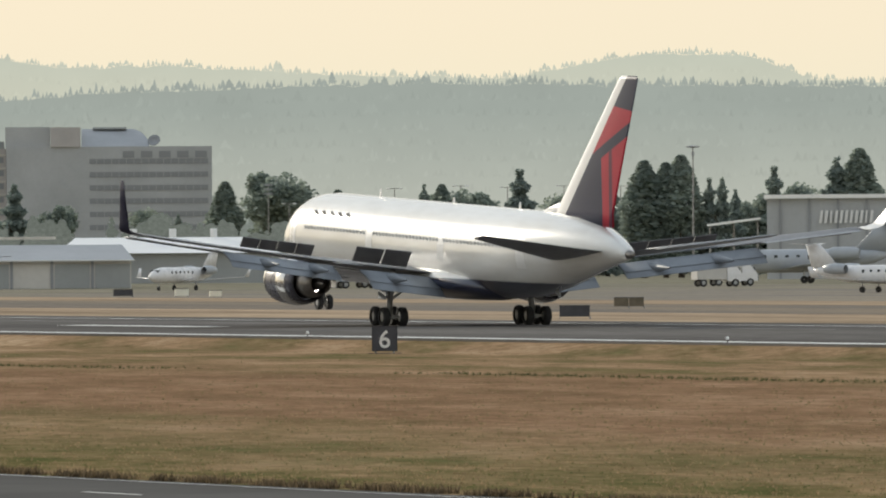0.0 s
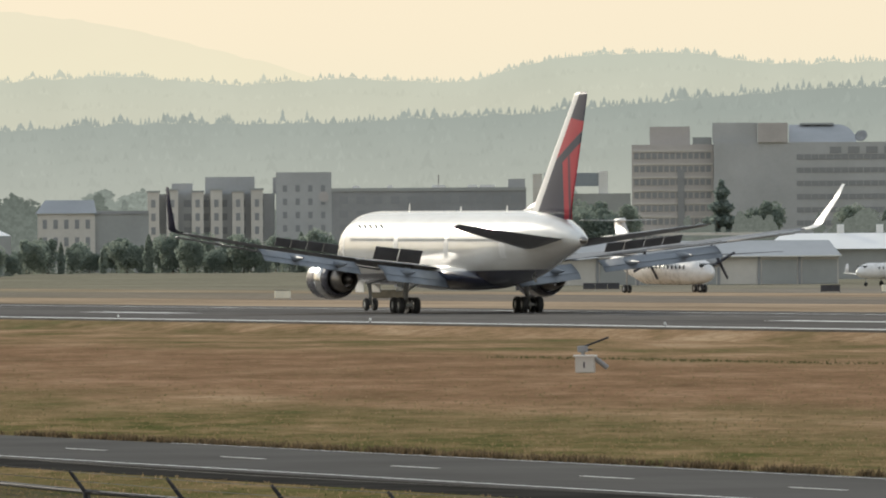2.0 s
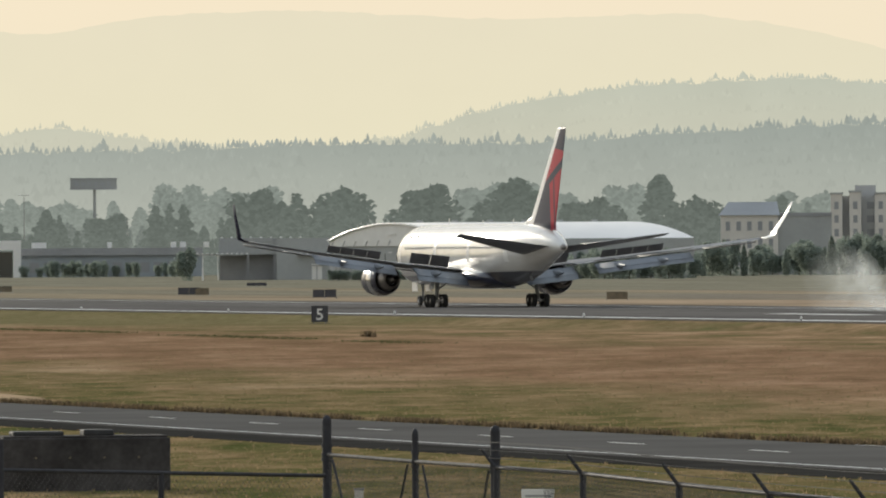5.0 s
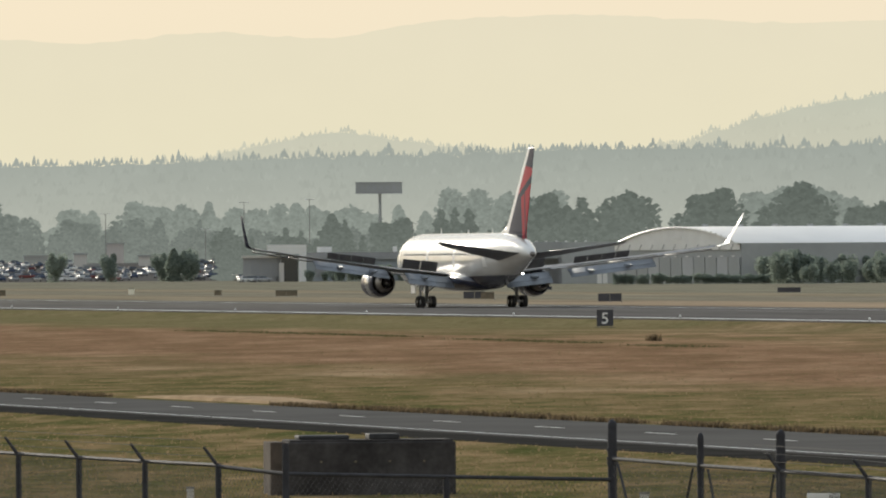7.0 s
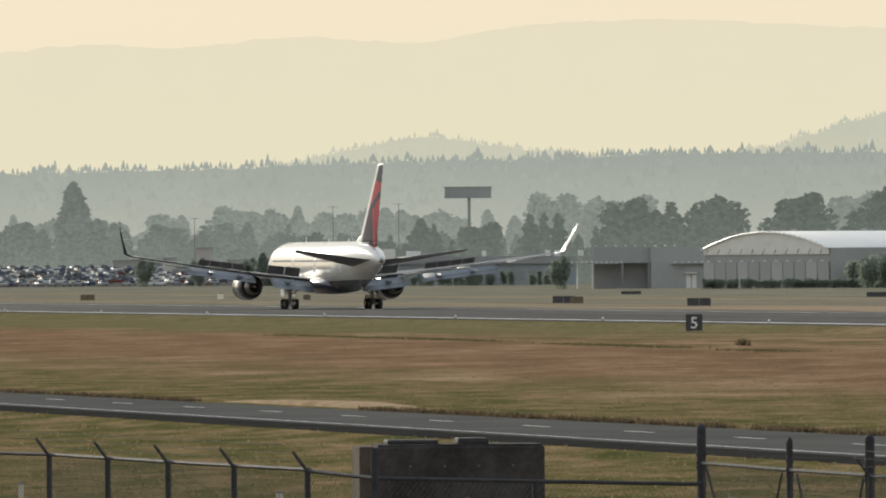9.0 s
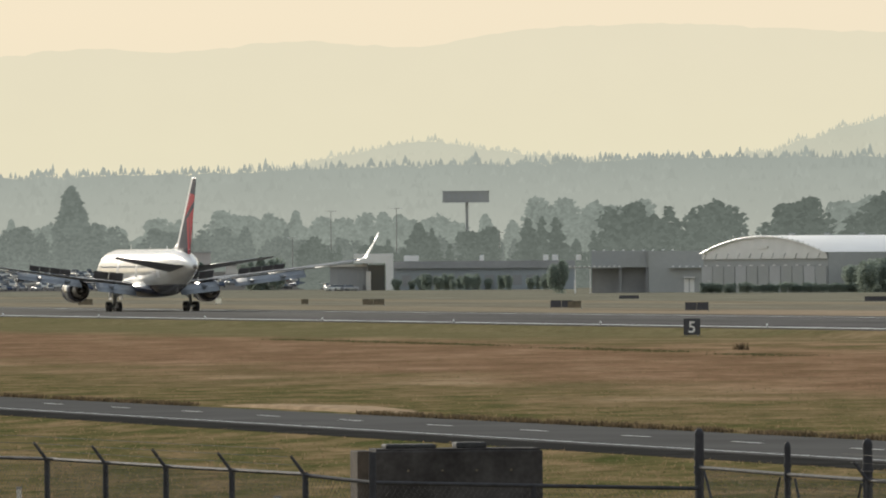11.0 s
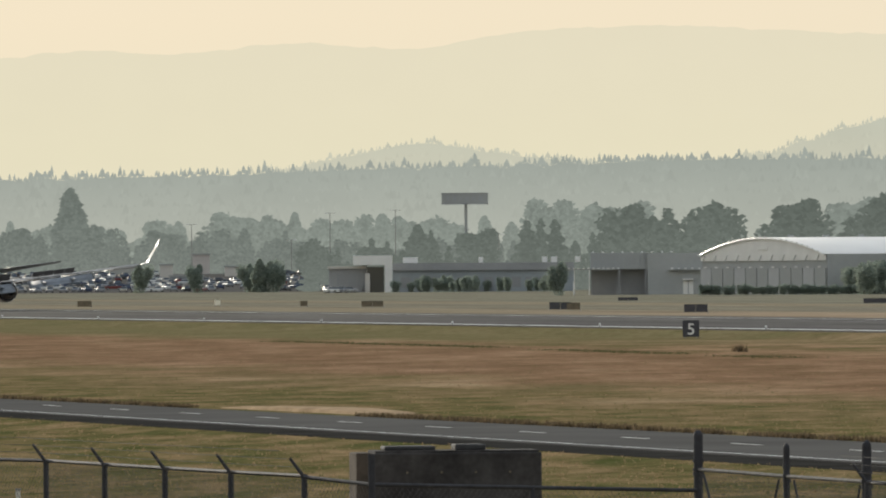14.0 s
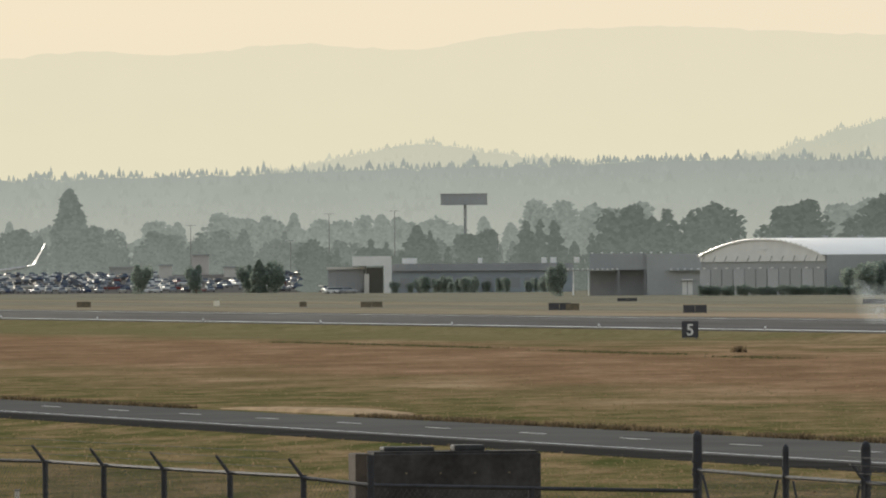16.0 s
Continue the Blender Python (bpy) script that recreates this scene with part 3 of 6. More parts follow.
def build_airliner():
    jet = empty("airliner", pose(-601.8, 242.4, 0, 0, 0, 180), "white twin-engine airliner with red and navy tail on the runway", "airplane")
    fus = part("fuselage", loft(bmesh.new(), [ring_at(*s) for s in FUSELAGE]), M_BODY, jet, "glossy white fuselage with navy belly", True)
    # wing-to-body fairing
    part("belly_fairing", loft(bmesh.new(), [ring_at(x, h, b, t, 28) for x, h, b, t in ((11.5, 0.6, 2.05, 2.5), (9, 2.2, 1.75, 3.5), (5, 2.85, 1.62, 3.9), (-2, 2.9, 1.62, 3.9), (-6, 2.5, 1.75, 3.6), (-9, 0.9, 2.1, 2.8))]), M_BODY, jet, smooth=True)
    part("tail_cone", loft(bmesh.new(), [ring_at(x, h, b, t, 20) for x, h, b, t in ((-25.95, 0.31, 4.95, 5.52), (-26.35, 0.20, 5.05, 5.42))]), M_TITAN, jet, "dark auxiliary exhaust", True)
    win_me = mesh_from(boxed(-0.12, 0.12, -0.02, 0.02, -0.18, 0.18, bevel=0.015), "window")
    for side in (1, -1):
        for i in range(66):
            x = 19.6 - i * 0.545
            if 8.3 < x < 9.4 or -3.2 < x < -2.4:
                continue
            half = np.interp(-x, [-s[0] for s in FUSELAGE], [s[1] for s in FUSELAGE])
            bot, top = (np.interp(-x, [-s[0] for s in FUSELAGE], [s[k] for s in FUSELAGE]) for k in (2, 3))
            mz, hz = (bot + top) / 2, (top - bot) / 2
            y = half * math.sqrt(max(0.01, 1 - ((5.2 - mz) / hz) ** 2))
            shared("window", win_me, M_CABIN, fus, pose(x, side * (y + 0.004), 5.2, -side * 10, 0, 0))
    # painted name as plain bars
    bar_me = mesh_from(boxed(-0.30, 0.30, -0.02, 0.02, -0.34, 0.34, bevel=0.01), "name_bar")
    for i in range(5):
        o = shared("name_bar", bar_me, M_NAMEBAR, fus, pose(18.4 - i * 1.35, 2.13, 6.10, -31, 8, 0))
        o.scale = (0.8, 1, 0.85)
    for x, h in ((13.5, 0.55), (1.5, 0.35), (-9.0, 0.4)):
        part("antenna", wing_panel([(7.30, x, 0.45, 0, 0.05), (7.33 + h, x - 0.2, 0.2, 0, 0.03)], span_axis="z"), M_WHITE, jet)
    # cabin doors, following the skin and a few millimetres proud
    for side in (1, -1):
        for x in (21.9, 8.9, -2.8, -14.6):
            rings = []
            for xx in (x - 0.5, x + 0.5):
                half, bot, top = (float(np.interp(-xx, [-s[0] for s in FUSELAGE], [s[k] for s in FUSELAGE])) for k in (1, 2, 3))
                mz, hz = (bot + top) / 2, (top - bot) / 2
                out = [(xx, side * (half * math.sqrt(1 - ((4.0 + 0.2 * q - mz) / hz) ** 2) + 0.008), 4.0 + 0.2 * q) for q in range(10)]
                rings.append(out + [(v[0], v[1] - side * 0.05, v[2]) for v in out[::-1]])
            part("door", loft(bmesh.new(), rings), M_WHITE, fus, smooth=False)
    # fin and rudder
    part("fin", wing_panel([(6.7, -14.2, 9.5, 0, 0.95), (7.5, -15.1, 8.5, 0, 0.85), (15.35, -24.2, 2.85, 0, 0.30), (15.58, -24.65, 2.3, 0, 0.16)], span_axis="z"), M_FIN, jet, "navy and red fin, bare leading edge painted sun-bright", True)
    part("dorsal_fillet", wing_panel([(7.1, -11.8, 6.0, 0, 0.35), (7.9, -15.3, 3.0, 0, 0.30)], span_axis="z"), M_WHITE, jet, smooth=True)
    for side in (1, -1):
        st = [(side * y, lx, ch, z, th) for y, lx, ch, z, th in ((0.8, -17.4, 6.6, 5.35, 0.72), (1.9, -18.3, 6.0, 5.47, 0.62), (9.2, -24.8, 2.0, 6.40, 0.20), (9.35, -25.2, 1.4, 6.42, 0.08))]
        part("stabiliser", wing_panel(st, nose_down=0.125), M_STAB, jet, "grey tailplane half", True)
        part("elevator", wing_panel([(side * 2.2, -23.3, 1.5, 5.48, 0.16), (side * 8.9, -26.0, 0.8, 6.34, 0.08)]), M_FLAP, jet, smooth=True)
        ys = (1.2, 2.5, 5.0, 8.0, 12.0, 16.0, 20.0, 23.4)
        st = [(side * y, wing_x(y), wing_x(y) - wing_te(y) - (0.9 if y > 2 else 0), wing_z(y), max(0.42, 1.35 - 0.125 * (y - 2.5) * (1 if y < 8 else 0.75))) for y in ys]
        w = part("wing", wing_panel(st), M_WINGTOP, jet, "swept wing of bare and grey metal", True)
        # slats: drooped leading edge
        for y0, y1 in ((3.4, 7.0), (8.9, 14.0), (14.2, 19.0), (19.2, 23.2)):
            part("slat", wing_panel([(side * y, wing_x(y) + 0.55, 1.1, wing_z(y) - 0.28, 0.30) for y in (y0, y1)]), M_WINGTOP, w, smooth=True)
        # flaps run out and drooped
        for y0, y1, c, drop in ((2.7, 7.3, 2.0, 0.75), (9.2, 17.2, 1.5, 0.6)):
            for k, (cc, dz, dx) in enumerate(((c, -0.28, 0.55), (c * 0.5, -0.28 - drop * 0.75, -c * 0.80 + 0.55))):
                rings = []
                for y in (y0, y1):
                    a = radians(19 if k == 0 else 33)
                    lx, lz = wing_te(y) + dx + 0.3, wing_z(y) + dz
                    rings.append([(lx - u * cc * cos(a) - v * 0.22 * sin(a), side * y, lz - u * cc * sin(a) + v * 0.22 * cos(a)) for u, v in FOIL])
                part("flap" if k == 0 else "aft_flap", loft(bmesh.new(), rings), M_FLAP, w, "lowered blue-grey flap" if k == 0 else "", True)
        part("aileron", wing_panel([(side * y, wing_te(y) + 1.0, 1.0, wing_z(y) - 0.02, 0.12) for y in (17.5, 23.0)]), M_FLAP, w)
        part("inner_aileron", wing_panel([(side * y, wing_te(y) + 1.2, 1.8, wing_z(y) - 0.06, 0.2) for y in (7.5, 9.0)]), M_FLAP, w)
        # raised spoilers
        for y0, y1, c in ((3.7, 5.35, 1.25), (5.45, 7.2, 1.2), (10.1, 11.35, 0.86), (11.40, 12.7, 0.84), (12.75, 14.0, 0.80), (14.05, 15.3, 0.78)):
            bm = bmesh.new()
            a = radians(46)
            for y in (y0, y1):
                hx, hz = wing_te(y) + 2.25, wing_z(y) + 0.20
                for s, t in ((0, 0.03), (c, 0.03), (c, -0.03), (0, -0.05)):
                    bm.verts.new((hx - s * cos(a) + t * sin(a), side * y, hz + s * sin(a) + t * cos(a)))
            bm.verts.ensure_lookup_table()
            v = bm.verts
            for f in ((0, 1, 2, 3), (7, 6, 5, 4), (0, 4, 5, 1), (1, 5, 6, 2), (2, 6, 7, 3), (3, 7, 4, 0)):
                bm.faces.new([v[i] for i in f])
            bmesh.ops.recalc_face_normals(bm, faces=bm.faces)
            part("spoiler", bm, M_SPOILER, w, "raised dark spoiler panel")
        # flap track fairings
        for y in (5.6, 11.0, 14.6):
            r = [(3.2, 0.05), (2.6, 0.22), (1.0, 0.30), (-1.0, 0.24), (-2.6, 0.06)]
            part("flap_track_fairing", revolve(bmesh.new(), r, (wing_te(y), side * y, wing_z(y) - 0.62), 14), M_FLAP, w, smooth=True)
        # blended winglet
        wl_r = [(23.4, wing_x(23.4), 2.45, wing_z(23.4), 0.0), (23.95, wing_x(23.95) - 0.25, 2.1, wing_z(24.0) + 0.04, 18), (24.22, wing_x(24.22) - 0.55, 1.8, wing_z(24.0) + 0.22, 52), (24.36, wing_x(24.36) - 0.95, 1.55, wing_z(24.0) + 0.6, 74), (24.95, wing_x(24.7) - 2.35, 1.0, 8.0, 76), (25.3, wing_x(25.0) - 3.2, 0.6, 9.12, 76)]
        rings = []
        for y, lx, ch, z, cant in wl_r:
            cn = radians(cant)
            rings.append([(lx - u * ch, side * (y - v * 0.2 * sin(cn)), z + v * 0.2 * cos(cn)) for u, v in FOIL])
        wlm = part("winglet", loft(bmesh.new(), rings), None, w, "tall blended winglet", True)
        wlm.data.materials.append(M_WHITE)
        wlm.data.materials.append(M_WINGLETOUT)
        for p in wlm.data.polygons:
            if p.center.z > wing_z(24.0) - 0.1 and p.normal.y * side > 0.05 or side == 1 and p.center.z > wing_z(24.0) + 0.1:
                p.material_index = 1
        # engine
        cy, cz = side * 7.92, 2.48
        eng = part("engine", revolve(bmesh.new(), ((9.35, 1.16), (9.2, 1.27), (8.6, 1.40), (7.4, 1.47), (6.2, 1.44), (5.2, 1.30), (4.6, 1.17), (4.62, 1.10), (5.4, 1.05)), (0, cy, cz), 36), M_NACELLE, jet, "turbofan in a dark nacelle with bright lip", True)
        part("intake_lip", revolve(bmesh.new(), ((8.75, 1.395), (9.2, 1.285), (9.42, 1.20), (9.46, 1.12), (9.35, 1.05), (8.8, 1.02)), (0, cy, cz), 36), M_POLISH, eng, "polished intake ring", True)
        part("fan", revolve(bmesh.new(), ((8.3, 0.02), (8.2, 1.04)), (0, cy, cz), 24), M_DARKMETAL, eng)
        part("spinner", revolve(bmesh.new(), ((8.9, 0.02), (8.6, 0.22), (8.2, 0.36)), (0, cy, cz), 16), M_DARKMETAL, eng)
        part("reverser_sleeve", revolve(bmesh.new(), ((6.75, 1.475), (6.7, 1.495), (5.6, 1.40), (5.55, 1.36)), (0, cy, cz), 36), M_POLISH, eng, "bright reverser sleeve", True)
        part("core_nozzle", revolve(bmesh.new(), ((5.3, 1.0), (4.2, 0.92), (2.9, 0.68), (2.92, 0.60), (4.0, 0.56)), (0, cy, cz), 28), M_TITAN, eng, "grey core nozzle", True)
        part("plug", revolve(bmesh.new(), ((4.2, 0.5), (3.0, 0.36), (2.4, 0.05)), (0, cy, cz), 18), M_TITAN, eng, smooth=True)
        part("pylon", wing_panel([(cz + 1.2, 8.0, 6.5, cy, 0.5), (wing_z(7.9) + 0.15, 5.6, 5.5, cy, 0.42)], span_axis="z"), M_FLAP, eng, smooth=True)
    tyre, rim = wheel_meshes(0.585, 0.44)
    for side in (1, -1):
        y = side * 4.65
        gear = part("main_gear", tubed((0, y, 0.6), (0.1, y - side * 0.25, 3.4), 0.17, 0.2, 14), M_STRUT, jet, "main landing gear leg with four wheels", True)
        part("bogie_beam", tubed((0.78, y, 0.58), (-0.78, y, 0.58), 0.13), M_STRUT, gear)
        part("side_brace", tubed((0, y, 1.5), (0.1, side * 2.6, 2.9), 0.08), M_STRUT, gear)
        part("drag_brace", tubed((0, y, 1.4), (1.9, y - side * 0.3, 3.1), 0.07), M_STRUT, gear)
        part("torque_link", tubed((-0.15, y, 0.8), (-0.45, y, 1.2), 0.05), M_STRUT, gear)
        d = part("gear_door", boxed(-0.7, 0.7, -0.03, 0.03, -0.75, 0.75, bevel=0.04), M_FLAP, gear)
        d.matrix_local = pose(0.0, y + side * 0.35, 2.35, side * 8, 0, 0)
        for ax in (0.71, -0.71):
            part("axle", tubed((ax, y - 0.62, 0.585), (ax, y + 0.62, 0.585), 0.09), M_STRUT, gear)
            for o in (0.57, -0.57):
                wheel("wheel", 0.585, 0.44, gear, (ax, y + o, 0.585), tyre, rim)
    tyre, rim = wheel_meshes(0.47, 0.34)
    gear = part("nose_gear", tubed((22.76, 0, 0.5), (22.95, 0, 2.8), 0.11, 0.13), M_STRUT, jet, "nose landing gear with two wheels", True)
    part("drag_brace", tubed((22.8, 0, 1.3), (24.3, 0, 2.8), 0.06), M_STRUT, gear)
    part("axle", tubed((22.76, -0.45, 0.47), (22.76, 0.45, 0.47), 0.07), M_STRUT, gear)
    for o in (0.32, -0.32):
        wheel("wheel", 0.47, 0.34, gear, (22.76, o, 0.47), tyre, rim)
        d = part("gear_door", boxed(-1.0, 1.0, -0.025, 0.025, -0.4, 0.4, bevel=0.03), M_WHITE, gear)
        d.matrix_local = pose(23.3, o * 2.0, 1.75, 0, 0, 0)
    part("tail_skid", tubed((-15.0, 0, 2.75), (-15.6, 0, 2.35), 0.12, 0.08), M_STRUT, jet)
    return jet


AIRLINER = build_airliner()


# ---------------------------------------------------------------- airfield furniture
def number_sign(bearing, dist, digit, label):
    x, y = polar(bearing, dist)
    s = empty("distance_sign", pose(x, y, ground_z(y), 0, 0, bearing), label, "sign", "distance remaining signs")
    part("sign_box", boxed(-0.61, 0.61, -0.12, 0.12, 0.12, 1.36, bevel=0.02), M_SIGNBLK, s, "black sign box")
    part("sign_frame", box(box(boxed(-0.63, 0.63, -0.14, 0.14, 1.34, 1.38), -0.64, -0.60, -0.14, 0.14, 0.12, 1.38), 0.60, 0.64, -0.14, 0.14, 0.12, 1.38), M_DARKMETAL, s)
    part("base_slab", boxed(-0.85, 0.85, -0.4, 0.4, -0.1, 0.03, bevel=0.02), M_CONCRETE, s)
    for u in (-0.45, 0.45):
        part("leg", tubed((u, 0, 0), (u, 0, 0.14), 0.05), M_GALV, s)
    cu = bpy.data.curves.new("numeral", "FONT")
    cu.body, cu.size, cu.align_x, cu.extrude = digit, 1.24, "CENTER", 0.01
    cu.offset = 0.012
    tmp = bpy.data.objects.new("numeral_text", cu)
    me = bpy.data.meshes.new_from_object(tmp)
    bpy.data.objects.remove(tmp)
    n = part("numeral", me, M_WHITE, s, "white numeral")
    n.matrix_local = pose(0, -0.135, 0.30, 90, 0, 0)


number_sign(68.458, 540.5, "6", "black runway sign with a white 6 on dry grass")
number_sign(76.182, 832.4, "5", "black runway sign with a white 5 on dry grass")


def taxi_sign(x, y, w, h, face, label, turn=0.0):
    s = empty("taxiway_sign", pose(x, y, 0, 0, 0, math.degrees(math.atan2(-x, y)) + turn), label, "sign", "taxiway signs")
    n = max(1, round(w / 1.5))
    pw = w / n
    for i in range(n):
        part("sign_panel", boxed(-w / 2 + i * pw + 0.02, -w / 2 + (i + 1) * pw - 0.02, -0.14, 0.14, 0.16, h, bevel=0.02), face, s)
    part("top_cap", boxed(-w / 2, w / 2, -0.16, 0.16, h, h + 0.04), M_DARKMETAL, s)
    for i in range(n + 1):
        u = -w / 2 + i * pw
        part("leg", boxed(u - 0.05 if i else u, u + 0.05, -0.06, 0.06, -0.05, 0.18), M_GALV, s)


# pale face colour carries the light that falls on these boards
M_LIT = surface("pale_lit_tone_sign_face", (0.86, 0.82, 0.68), 0.1, 1.0, 8, 0.5)
for x, y, w, h, f, lab in (
        (-1125.6, 277.4, 2.55, 0.95, M_SIGNBLK, "low dark sign board beside the runway"), (-1233.4, 287.6, 2.6, 0.95, M_SIGNBLK, "low dark sign board on dry grass"), (-1225.4, 287.3, 1.6, 0.9, M_SIGNBRN, "weathered brown sign board on dry grass"),
        (-1573, 377.2, 3.0, 0.6, M_SIGNBLK, "low dark sign board beside the taxiway"), (-1382.6, 297.1, 2.9, 0.85, M_SIGNBRN, "weathered brown sign board on dry grass"),
        (-1425.7, 296.9, 1.0, 0.8, M_SIGNBRN, "small weathered sign board on dry grass"), (-1470.6, 275.2, 2.0, 0.9, M_SIGNBRN, "weathered brown sign board on dry grass"),
        (-1411.1, 372.8, 3.0, 0.55, M_SIGNBLK, "low dark sign board beside the taxiway"), (-645.6, 268.1, 2.0, 0.86, M_SIGNBLK, "low dark sign board beside the runway"),
        (-752.4, 316.9, 2.3, 0.8, M_SIGNBRN, "weathered brown sign board on dry grass"), (-1006.3, 369.4, 1.9, 0.72, M_SIGNBLK, "low dark sign board beside the taxiway"),
        (-934.2, 300.2, 3.0, 0.86, M_SIGNBRN, "weathered brown sign board on dry grass"), (-994.5, 365.0, 1.9, 0.74, M_SIGNBLK, "low dark sign board beside the taxiway"),
        (-1375.6, 363.3, 3.0, 0.75, M_SIGNBLK, "low dark sign board beside the taxiway"), (-1023.2, 281.8, 2.1, 0.85, M_SIGNBRN, "weathered brown sign board on dry grass"),
        (-949.8, 304.5, 2.1, 0.8, M_SIGNBRN, "weathered brown sign board on dry grass"), (-1082.1, 362.8, 2.0, 0.74, M_SIGNBLK, "low dark sign board beside the taxiway"),
        (-1094.8, 375.7, 3.9, 0.78, M_SIGNBLK, "long low dark sign board beside the taxiway"), (-953.9, 369.4, 1.9, 0.75, M_SIGNBRN, "weathered brown sign board on dry grass")):
    taxi_sign(x, y, w, h, f, lab)
for x, y, w, h in ((-1477.2, 295.3, 0.85, 0.95), (-984.2, 367.3, 1.4, 0.84), (-950.5, 295.1, 1.55, 0.86), (-967.4, 364.5, 1.25, 0.72), (-954.8, 367.2, 1.4, 0.8), (-936.7, 360.1, 1.5, 0.8)):
    taxi_sign(x, y, w, h, M_LIT, "small pale sign board, lit look put into its colour", 22)

# runway edge lights: stem, collar and lens
stem_me = mesh_from(tubed((0, 0, -0.1), (0, 0, 0.14), 0.03, 0.025, 8), "edge_light_stem")
lens_me = mesh_from(revolve(bmesh.new(), ((0.14, 0.07), (0.21, 0.085), (0.29, 0.06), (0.31, 0.01)), n=10, axis="z"), "edge_light_lens")
M_LENS = surface("light_lens", (0.85, 0.84, 0.80), 0.05, 1.0, 8, 0.15)
for k in range(24):
    x = -422.1 - 56.2 * k
    e = empty("runway_edge_light", pose(x, 206.6, 0.0), "small white edge light beside the runway line", "runway light", "runway edge lights")
    shared("stem", stem_me, M_DARKMETAL, e)
    shared("lens", lens_me, M_LENS, e)


def relay_box():
    """White equipment cabinet with a tilted vane on top and a sloping stay behind it."""
    x, y = polar(71.147, 424.0)
    s = empty("equipment_box", pose(x, y, ground_z(y) + 0.02, 0, 0, 62), "white metal equipment box with a tilted vane in dry grass", "utility box")
    part("cabinet", boxed(-0.36, 0.36, -0.3, 0.3, 0.0, 0.62, bevel=0.015), M_CREAM, s, "white painted cabinet")
    part("lid", boxed(-0.42, 0.42, -0.36, 0.36, 0.62, 0.69, bevel=0.02), M_WHITE, s)
    part("slot", boxed(-0.03, 0.03, -0.31, -0.28, 0.18, 0.42), M_SIGNBLK, s, "dark slot")
    part("motor_housing", boxed(-0.30, 0.10, -0.15, 0.15, 0.80, 1.05, bevel=0.05), M_GREYDK, s, "grey housing")
    part("neck", tubed((-0.1, 0, 0.68), (-0.1, 0, 0.85), 0.07), M_GREYDK, s)
    part("vane", boxed(-0.1, 1.05, -0.06, 0.06, -0.035, 0.035, bevel=0.01), M_DARKMETAL, s).matrix_local = pose(-0.05, 0, 1.02, 0, -20, 0)
    part("crossbar", boxed(-0.22, 0.28, -0.05, 0.05, 0.86, 0.92), M_DARKMETAL, s)
    part("stay", tubed((0.38, 0.1, 0.55), (0.85, 0.2, 0.18), 0.10, 0.10), M_GREYDK, s)


relay_box()


def concrete_vault():
    """Weathered concrete utility vault with two lids."""
    x, y = polar(77.47, 219.5)
    s = empty("concrete_vault", pose(x, y, ground_z(y), 0, 0, 77.47 + 6), "weathered dark concrete utility vault in the grass", "utility vault")
    part("vault_body", boxed(-1.58, 1.85, -0.4, 1.2, -0.1, 1.08, bevel=0.035), M_CONCRETE, s, "stained concrete body, coloured dark for its shaded front")
    # sun on this side is put into the paler colour
    part("side_wing", boxed(-1.92, -1.60, -0.2, 1.3, -0.1, 1.08, bevel=0.02), M_CONCRETE_SUNLIT, s, "side slab painted paler as if sunlit")
    part("top_slab", boxed(-1.55, 1.80, -0.34, 1.15, 1.08, 1.12, bevel=0.01), M_CONCRETE, s)
    part("lid", boxed(-1.32, -0.28, 0.0, 0.9, 1.12, 1.21, bevel=0.03), M_RUBBER, s, "dark rough lid")
    part("lid", boxed(0.12, 0.75, 0.0, 0.8, 1.12, 1.24, bevel=0.03), M_RUBBER, s)
    for u in (-0.9, -0.2, 0.5, 1.2):
        part("anchor_plate", boxed(u - 0.022, u + 0.022, -0.412, -0.40, 0.66, 0.70), M_SIGNBRN, s)


concrete_vault()


# ---------------------------------------------------------------- perimeter fence
def at_fence(bearing, dist, z=0.0):
    x, y = polar(bearing, dist)
    return Vector((x, y, z))


M_WIRE = surface("fence_wire", (0.13, 0.125, 0.12), 0.2, 5.0, 4, 0.8, spec=0.1)
M_POST = surface("dark_fence_post", (0.05, 0.05, 0.057), 0.3, 4.0, 6, 0.7, spec=0.2)


def chain_link(a, b, top_a, top_b, low=1.3):
    """Woven wire between two posts: two families of thin diagonal wires, only as deep as the fence reaches down."""
    verts, faces = [], []
    d = Vector((b.x - a.x, b.y - a.y, 0))
    length = d.length
    d.normalize()
    nrm = Vector((-d.y, d.x, 0))
    pitch, r = 0.085, 0.0022
    height = (top_a + top_b) / 2 - low
    for fam in (1, -1):
        k = -height if fam == 1 else 0.0
        while k < length + (0 if fam == 1 else height):
            u0, u1 = k, k + fam * height
            lo, hi = min(u0, u1), max(u0, u1)
            if hi > 0 and lo < length:
                f = lambda u: (u - u0) / (u1 - u0)
                c0, c1 = max(0.0, min(f(0.0), f(length))), min(1.0, max(f(0.0), f(length)))
                if c1 > c0:
                    pts = []
                    for c in (c0, c1):
                        u = u0 + c * (u1 - u0)
                        top = top_a + (top_b - top_a) * u / length
                        p = Vector((a.x, a.y, 0)) + d * u
                        p.z = low + c * (top - low)
                        pts.append(p + nrm * 0.004 * fam)
                    side = d * r
                    base = len(verts)
                    for p in pts:
                        verts += [p - side, p + nrm * r, p + side, p - nrm * r]
                    faces += [(base + i, base + (i + 1) % 4, base + 4 + (i + 1) % 4, base + 4 + i) for i in range(4)]
            k += pitch * 1.0
    me = bpy.data.meshes.new("chain_link")
    me.from_pydata([tuple(v) for v in verts], [], faces)
    return me


